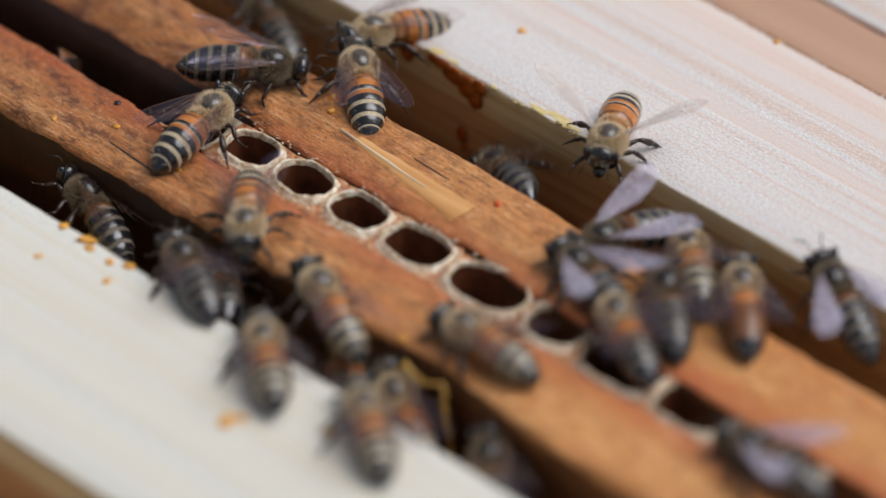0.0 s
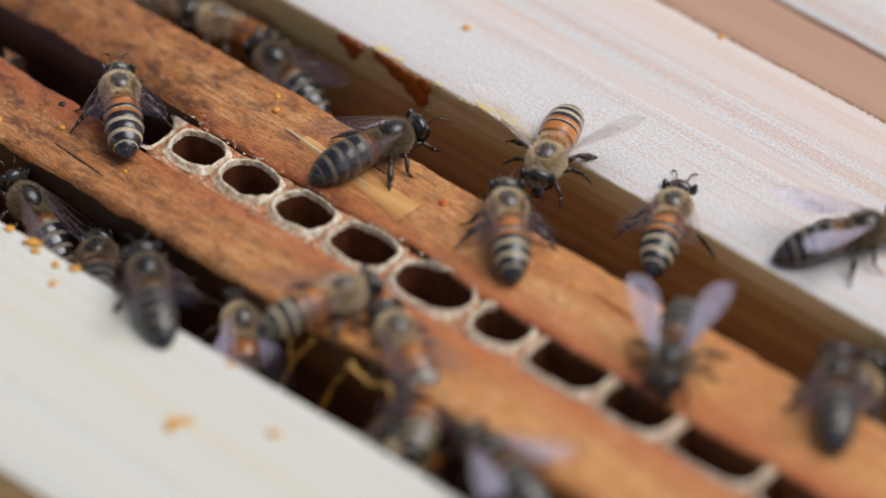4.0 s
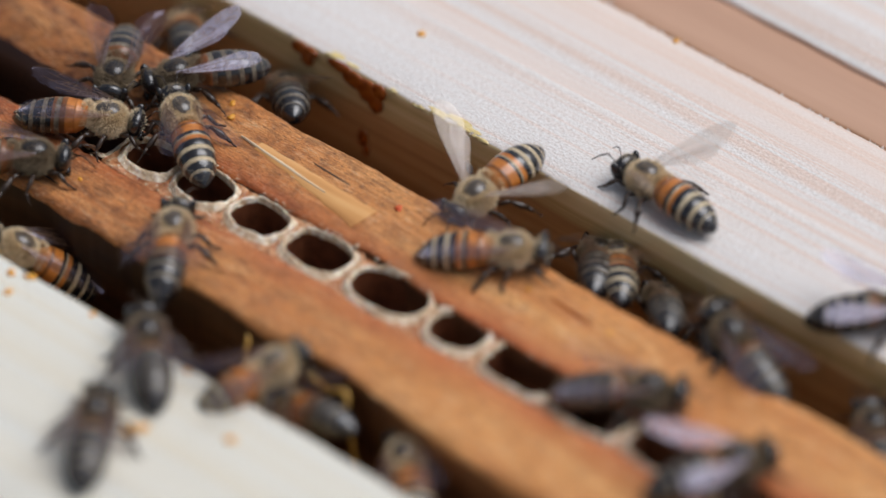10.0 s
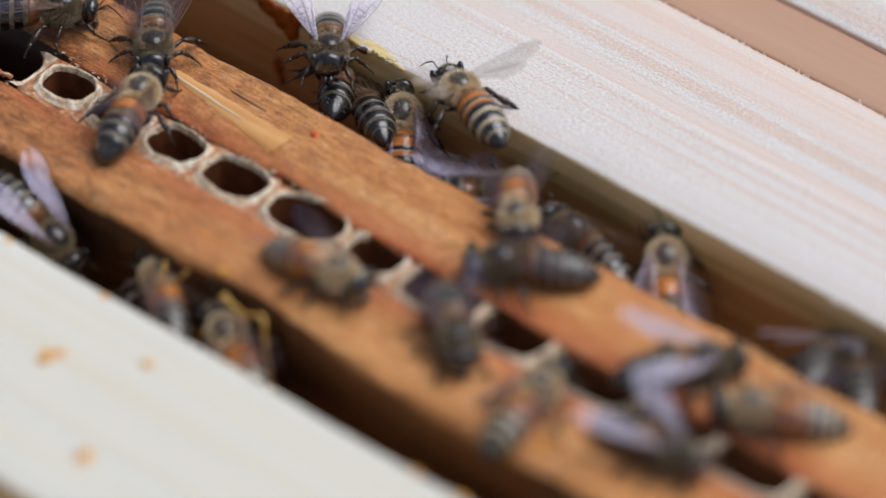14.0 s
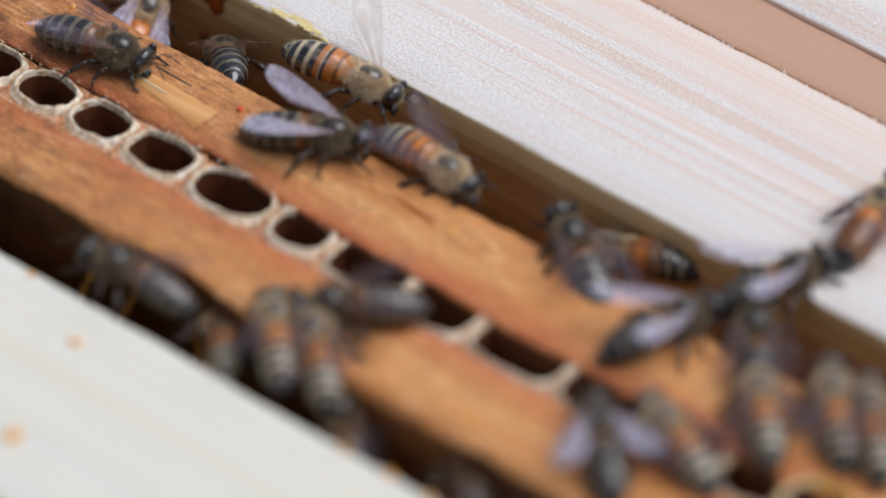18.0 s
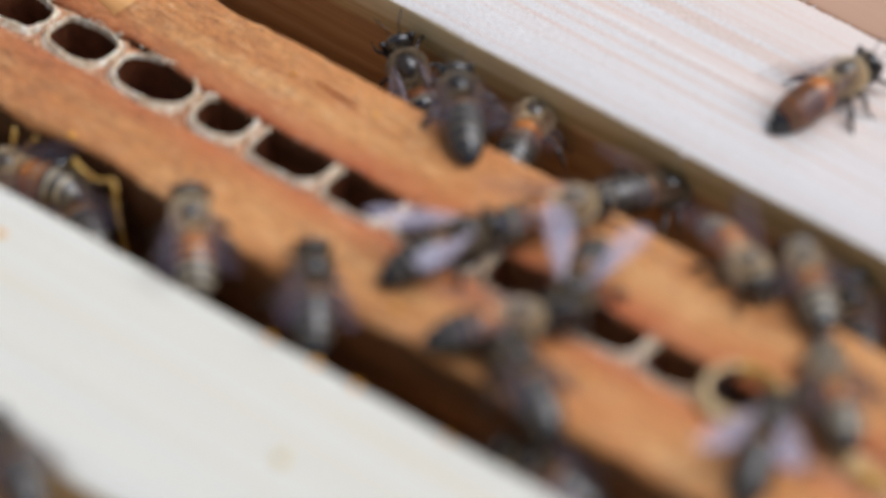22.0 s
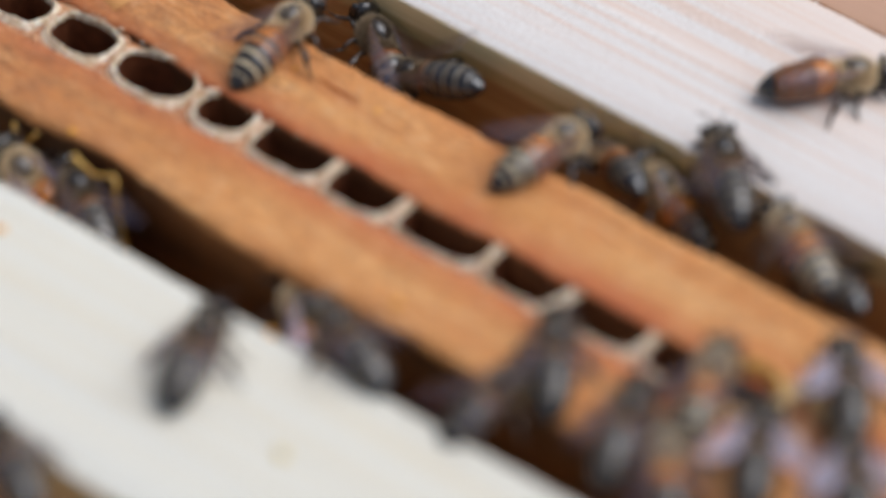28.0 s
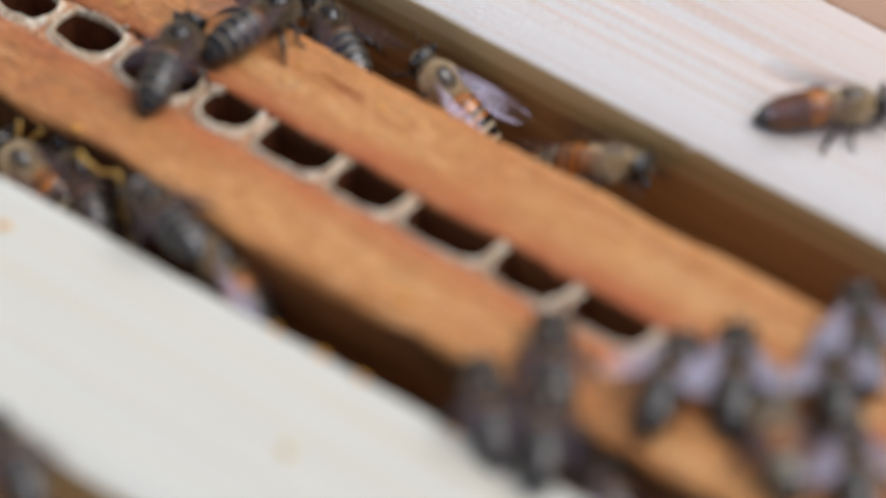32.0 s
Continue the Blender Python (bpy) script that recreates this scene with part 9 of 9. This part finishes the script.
    walk(bees[45], [(0, crawl(-13.5, 10.0, -34.0, -50, 0, 0)), (13.04, crawl(-13.5, 10.0, -34.0, -50, 0, 0)), (13.17, crawl(-13.5, 10.5, -23.7, -3, 12, 0)), (13.3, crawl(-13.5, 11.0, -13.3, 43, 23, 0)), (13.42, crawl(-13.5, 11.5, -3.0, 90, 35, 0)), (13.62, crawl(-13.5, 11.5, -2.3, 43, 28, -1)), (13.81, crawl(-13.5, 11.5, -1.5, -3, 21, -2)), (14, crawl(-13.5, 11.5, -0.8, -50, 14, -3)), (15.5, crawl(-10.5, 4.8, -0.4, -12, 8, -1)), (17, crawl(-7.6, -2.0, 0.0, 25, 3, -0)), (18, crawl(3.0, 2.3, 0.0, 25, 2, -1)), (19, crawl(15.6, -4.0, 0.0, -1, -1, -4)), (20, crawl(25.7, -5.8, 0.0, -6, 1, -3)), (21, crawl(33.4, -6.1, 0.0, 18, 6, 1)), (22, crawl(37.9, -9.4, 0.0, 70, 3, -1)), (23, crawl(39.3, -10.4, 0.0, 97, 3, -4)), (23.19, crawl(39.3, -14.5, -1.0, 155, -10, -2)), (23.38, crawl(39.3, -18.6, -2.0, 212, -22, -1)), (23.58, crawl(39.3, -22.7, -3.0, 270, -35, 0)), (23.7, crawl(39.3, -23.2, -13.3, 212, -23, 0)), (23.83, crawl(39.3, -23.7, -23.7, 155, -12, 0)), (23.96, crawl(39.3, -24.2, -34.0, 97, 0, 0)), (32, crawl(39.3, -24.2, -34.0, 97, 0, 0))])
    walk(bees[46], [(0, crawl(34.3, -24.2, -34.0, 97, 0, 0)), (13.04, crawl(34.3, -24.2, -34.0, 97, 0, 0)), (13.42, crawl(34.3, -22.7, -3.0, 90, 35, 0)), (14, crawl(34.3, -15.1, 0.0, 97, 3, -2)), (15.5, crawl(36.0, -12.0, 0.0, 65, 2, 1)), (17, crawl(37.6, -8.9, 0.0, 33, 2, 4)), (17.19, crawl(37.6, -13.5, -1.0, -8, -10, 3)), (17.38, crawl(37.6, -18.1, -2.0, -49, -23, 1)), (17.58, crawl(37.6, -22.7, -3.0, -90, -35, 0)), (17.7, crawl(37.6, -23.2, -13.3, -49, -23, 0)), (17.83, crawl(37.6, -23.7, -23.7, -8, -12, 0)), (17.96, crawl(37.6, -24.2, -34.0, 33, 0, 0)), (24.04, crawl(44.0, -24.2, -34.0, 5, 0, 0)), (24.23, crawl(44.0, -23.4, -18.5, 48, 18, 0)), (24.42, crawl(44.0, -22.7, -3.0, 90, 35, 0)), (24.71, crawl(44.0, -15.6, -1.5, 48, 19, -2)), (25, crawl(44.0, -8.6, 0.0, 5, 2, -4)), (25.42, crawl(44.0, -15.6, -1.5, -42, -16, -2)), (25.84, crawl(44.0, -22.7, -3.0, -90, -35, 0)), (26.12, crawl(44.0, -23.4, -18.5, -42, -18, 0)), (26.4, crawl(44.0, -24.2, -34.0, 5, 0, 0)), (32, crawl(44.0, -24.2, -34.0, 5, 0, 0))])
    walk(bees[47], [(0, crawl(51.2, 10.0, -34.0, -147, 0, 0)), (13.04, crawl(51.2, 10.0, -34.0, -147, 0, 0)), (13.42, crawl(51.2, 8.5, -3.0, -90, 35, 0)), (14, crawl(51.2, -3.1, 0.0, -147, 4, -3)), (15.5, crawl(53.5, -5.7, 0.0, -95, 4, -1)), (17, crawl(55.8, -8.3, 0.0, -43, 4, 1)), (17.33, crawl(55.1, -8.6, 0.0, -96, 4, 1)), (17.67, crawl(54.3, -8.9, 0.0, -148, 4, 1)), (18, crawl(53.6, -9.2, 0.0, -201, 4, 1)), (19, crawl(55.3, -16.7, 0.0, -230, 4, 4)), (19.19, crawl(55.3, -18.7, -1.0, -183, -9, 3)), (19.38, crawl(55.3, -20.7, -2.0, -137, -22, 1)), (19.58, crawl(55.3, -22.7, -3.0, -90, -35, 0)), (19.7, crawl(55.3, -23.2, -13.3, -137, -23, 0)), (19.83, crawl(55.3, -23.7, -23.7, -183, -12, 0)), (19.96, crawl(55.3, -24.2, -34.0, -230, 0, 0)), (32, crawl(55.3, -24.2, -34.0, -230, 0, 0))])
    walk(bees[48], [(0, crawl(66.8, 10.0, -34.0, 97, 0, 0)), (15.5, crawl(66.8, 10.0, -34.0, 97, 0, 0)), (15.7, crawl(66.8, 9.5, -23.7, 155, 12, 0)), (15.9, crawl(66.8, 9.0, -13.3, 212, 23, 0)), (16.1, crawl(66.8, 8.5, -3.0, 270, 35, 0)), (16.4, crawl(66.8, 5.9, -2.0, 212, 25, -1)), (16.7, crawl(66.8, 3.4, -1.0, 155, 16, -2)), (17, crawl(66.8, 0.8, 0.0, 97, 6, -2)), (18, crawl(66.8, 4.1, 0.0, 134, 2, -4)), (19, crawl(68.2, -7.0, 0.0, 130, 0, -0)), (20, crawl(62.8, -10.2, 0.0, 130, -3, -2)), (20.19, crawl(62.8, -14.4, -1.0, 177, -14, -1)), (20.38, crawl(62.8, -18.5, -2.0, 223, -24, -1)), (20.58, crawl(62.8, -22.7, -3.0, 270, -35, 0)), (20.7, crawl(62.8, -23.2, -13.3, 223, -23, 0)), (20.83, crawl(62.8, -23.7, -23.7, 177, -12, 0)), (20.96, crawl(62.8, -24.2, -34.0, 130, 0, 0)), (32, crawl(62.8, -24.2, -34.0, 130, 0, 0))])
    walk(bees[49], [(0, crawl(51.2, 10.0, -34.0, 106, 0, 0)), (22.04, crawl(51.2, 10.0, -34.0, 106, 0, 0)), (22.17, crawl(51.2, 9.5, -23.7, 161, 12, 0)), (22.3, crawl(51.2, 9.0, -13.3, 215, 23, 0)), (22.42, crawl(51.2, 8.5, -3.0, 270, 35, 0)), (22.62, crawl(51.2, 7.4, -2.0, 215, 24, -0)), (22.81, crawl(51.2, 6.3, -1.0, 161, 13, -0)), (23, crawl(51.2, 5.2, 0.0, 106, 2, -0)), (23.5, crawl(54.4, 4.9, 0.0, 66, 4, 1)), (24, crawl(57.6, 4.5, 0.0, 25, 5, 2)), (24.33, crawl(59.5, 4.8, -0.3, 77, 1, 1)), (24.67, crawl(61.3, 5.1, -0.5, 128, -3, -1)), (25, crawl(63.2, 5.4, -0.8, 179, -7, -3)), (28, crawl(61.5, 10.6, -0.8, 151, -3, 1)), (29, crawl(60.4, 12.8, -5.8, 130, 17, -4)), (29.96, crawl(60.4, 10.0, -34.0, 130, 0, 0)), (30.5, crawl(49.7, 10.0, -34.0, 71, 0, 0)), (31.04, crawl(39.1, 10.0, -34.0, 11, 0, 0)), (32, crawl(39.1, 11.1, -5.8, 11, 17, -17))])
    walk(bees[50], [(0, crawl(6.1, 10.0, -34.0, 25, 0, 0)), (22.04, crawl(6.1, 10.0, -34.0, 25, 0, 0)), (22.23, crawl(6.1, 9.2, -18.5, -32, 18, 0)), (22.42, crawl(6.1, 8.5, -3.0, -90, 35, 0)), (22.71, crawl(6.1, 6.8, -1.5, -32, 16, 0)), (23, crawl(6.1, 5.2, 0.0, 25, -4, 1)), (24, crawl(7.2, 4.9, 0.0, 56, 3, -4)), (24.58, crawl(7.2, 8.5, -3.0, 90, -35, 0)), (24.96, crawl(7.2, 10.0, -34.0, 56, 0, 0)), (26.5, crawl(7.5, 10.0, -34.0, 92, 0, 0)), (26.7, crawl(7.5, 9.5, -23.7, 152, 12, 0)), (26.9, crawl(7.5, 9.0, -13.3, 211, 23, 0)), (27.1, crawl(7.5, 8.5, -3.0, 270, 35, 0)), (27.4, crawl(7.5, 6.7, -2.0, 211, 25, -2)), (27.7, crawl(7.5, 5.0, -1.0, 152, 15, -3)), (28, crawl(7.5, 3.2, 0.0, 92, 5, -5)), (29, crawl(6.8, 3.8, 0.0, 97, -2, -2)), (29.58, crawl(6.8, 8.5, -3.0, 90, -35, 0)), (29.96, crawl(6.8, 10.0, -34.0, 97, 0, 0)), (32, crawl(6.8, 10.0, -34.0, 97, 0, 0))])
    walk(bees[51], [(0, crawl(64.2, 10.0, -34.0, 137, 0, 0)), (29.04, crawl(64.2, 10.0, -34.0, 137, 0, 0)), (29.17, crawl(64.2, 9.5, -23.7, 181, 12, 0)), (29.3, crawl(64.2, 9.0, -13.3, 226, 23, 0)), (29.42, crawl(64.2, 8.5, -3.0, 270, 35, 0)), (29.62, crawl(64.2, 4.4, -2.0, 226, 25, 1)), (29.81, crawl(64.2, 0.3, -1.0, 181, 14, 3)), (30, crawl(64.2, -3.8, 0.0, 137, 4, 4)), (31, crawl(65.6, -2.5, 0.0, 124, 1, -0)), (32, crawl(67.6, -7.8, 0.0, 124, 2, 1))])
    walk(bees[52], [(0, crawl(6.7, -24.2, -34.0, 137, 0, 0)), (30.04, crawl(6.7, -24.2, -34.0, 137, 0, 0)), (30.17, crawl(6.7, -24.7, -23.7, 181, 12, 0)), (30.3, crawl(6.7, -25.2, -13.3, 226, 23, 0)), (30.42, crawl(6.7, -25.7, -3.0, 270, 35, 0)), (30.62, crawl(6.7, -28.0, -2.0, 226, 24, 0)), (30.81, crawl(6.7, -30.3, -1.0, 181, 13, 1)), (31, crawl(6.7, -32.6, 0.0, 137, 2, 1)), (31.58, crawl(6.7, -25.7, -3.0, 90, -35, 0)), (31.96, crawl(6.7, -24.2, -34.0, 137, 0, 0)), (32, crawl(6.7, -24.2, -34.0, 137, 0, 0))])
    walk(bees[53], [(0, crawl(56.7, -24.2, -34.0, 130, 0, 0)), (30.04, crawl(56.7, -24.2, -34.0, 130, 0, 0)), (31, crawl(56.7, -21.4, -5.8, 130, -9, -3)), (31.96, crawl(56.7, -24.2, -34.0, 130, 0, 0)), (32, crawl(56.7, -24.2, -34.0, 130, 0, 0))])
    walk(bees[54], [(0, crawl(75.0, 10.0, -34.0, 130, 0, 0)), (31.04, crawl(75.0, 10.0, -34.0, 130, 0, 0)), (31.17, crawl(75.0, 9.5, -23.7, 177, 12, 0)), (31.3, crawl(75.0, 9.0, -13.3, 223, 23, 0)), (31.42, crawl(75.0, 8.5, -3.0, 270, 35, 0)), (31.62, crawl(75.0, 4.7, -2.0, 223, 22, -1)), (31.81, crawl(75.0, 1.0, -1.0, 177, 9, -2)), (32, crawl(75.0, -2.8, 0.0, 130, -3, -3))])
    walk(bees[55], [(0, crawl(84.0, -24.2, -34.0, 120, 0, 0)), (22, crawl(84.0, -24.2, -34.0, 120, 0, 0)), (22.4, crawl(84.0, -22.7, -3.0, 90, 35, 0)), (23, crawl(83.8, -10.3, 0.0, 130, 0, 0)), (24, crawl(81.1, -8.5, 0.0, 129, 0, 0)), (25, crawl(84.7, -9.7, 0.0, 124, 0, 0)), (28, crawl(83.6, -11.5, 0.0, 132, 0, 0)), (30, crawl(81.7, -10.7, 0.0, 132, 0, 0)), (32, crawl(82.6, -11.0, 0.0, 133, 0, 0))])
    walk(bees[56], [(0, crawl(47.0, 10.0, -34.0, 130, 0, 0)), (4.2, crawl(47.0, 10.0, -34.0, 130, 0, 0)), (4.6, crawl(47.0, 11.2, -10.0, 120, 30, 0)), (5, crawl(36.9, 15.0, -2.5, 137, 0, 0)), (6, crawl(37.6, 12.8, -2.5, 139, 0, 0)), (7, crawl(36.6, 14.9, -2.5, 121, 0, 0)), (7.5, crawl(44.0, 11.2, -10.0, 120, -30, 0)), (7.9, crawl(44.0, 10.0, -34.0, 120, 0, 0)), (32, crawl(44.0, 10.0, -34.0, 120, 0, 0))])
    walk(bees[57], [(0, crawl(60.0, -24.2, -34.0, 120, 0, 0)), (30, crawl(60.0, -24.2, -34.0, 120, 0, 0)), (30.45, crawl(60.0, -22.7, -3.0, 90, 35, 0)), (31, crawl(61.2, -21.5, 0.0, 139, 0, 0)), (32, crawl(58.6, -23.9, 0.0, 124, 0, 0))])
    walk(bees[58], [(0, crawl(55.0, -24.2, -34.0, 120, 0, 0)), (30, crawl(55.0, -24.2, -34.0, 120, 0, 0)), (31, crawl(55.3, -23.0, -3.0, 136, 10, 15)), (32, crawl(56.4, -24.4, -3.0, 145, 8, 10))])
    for k, bee in enumerate(bees):
        step_legs(bee, k * 1.7)


motions()
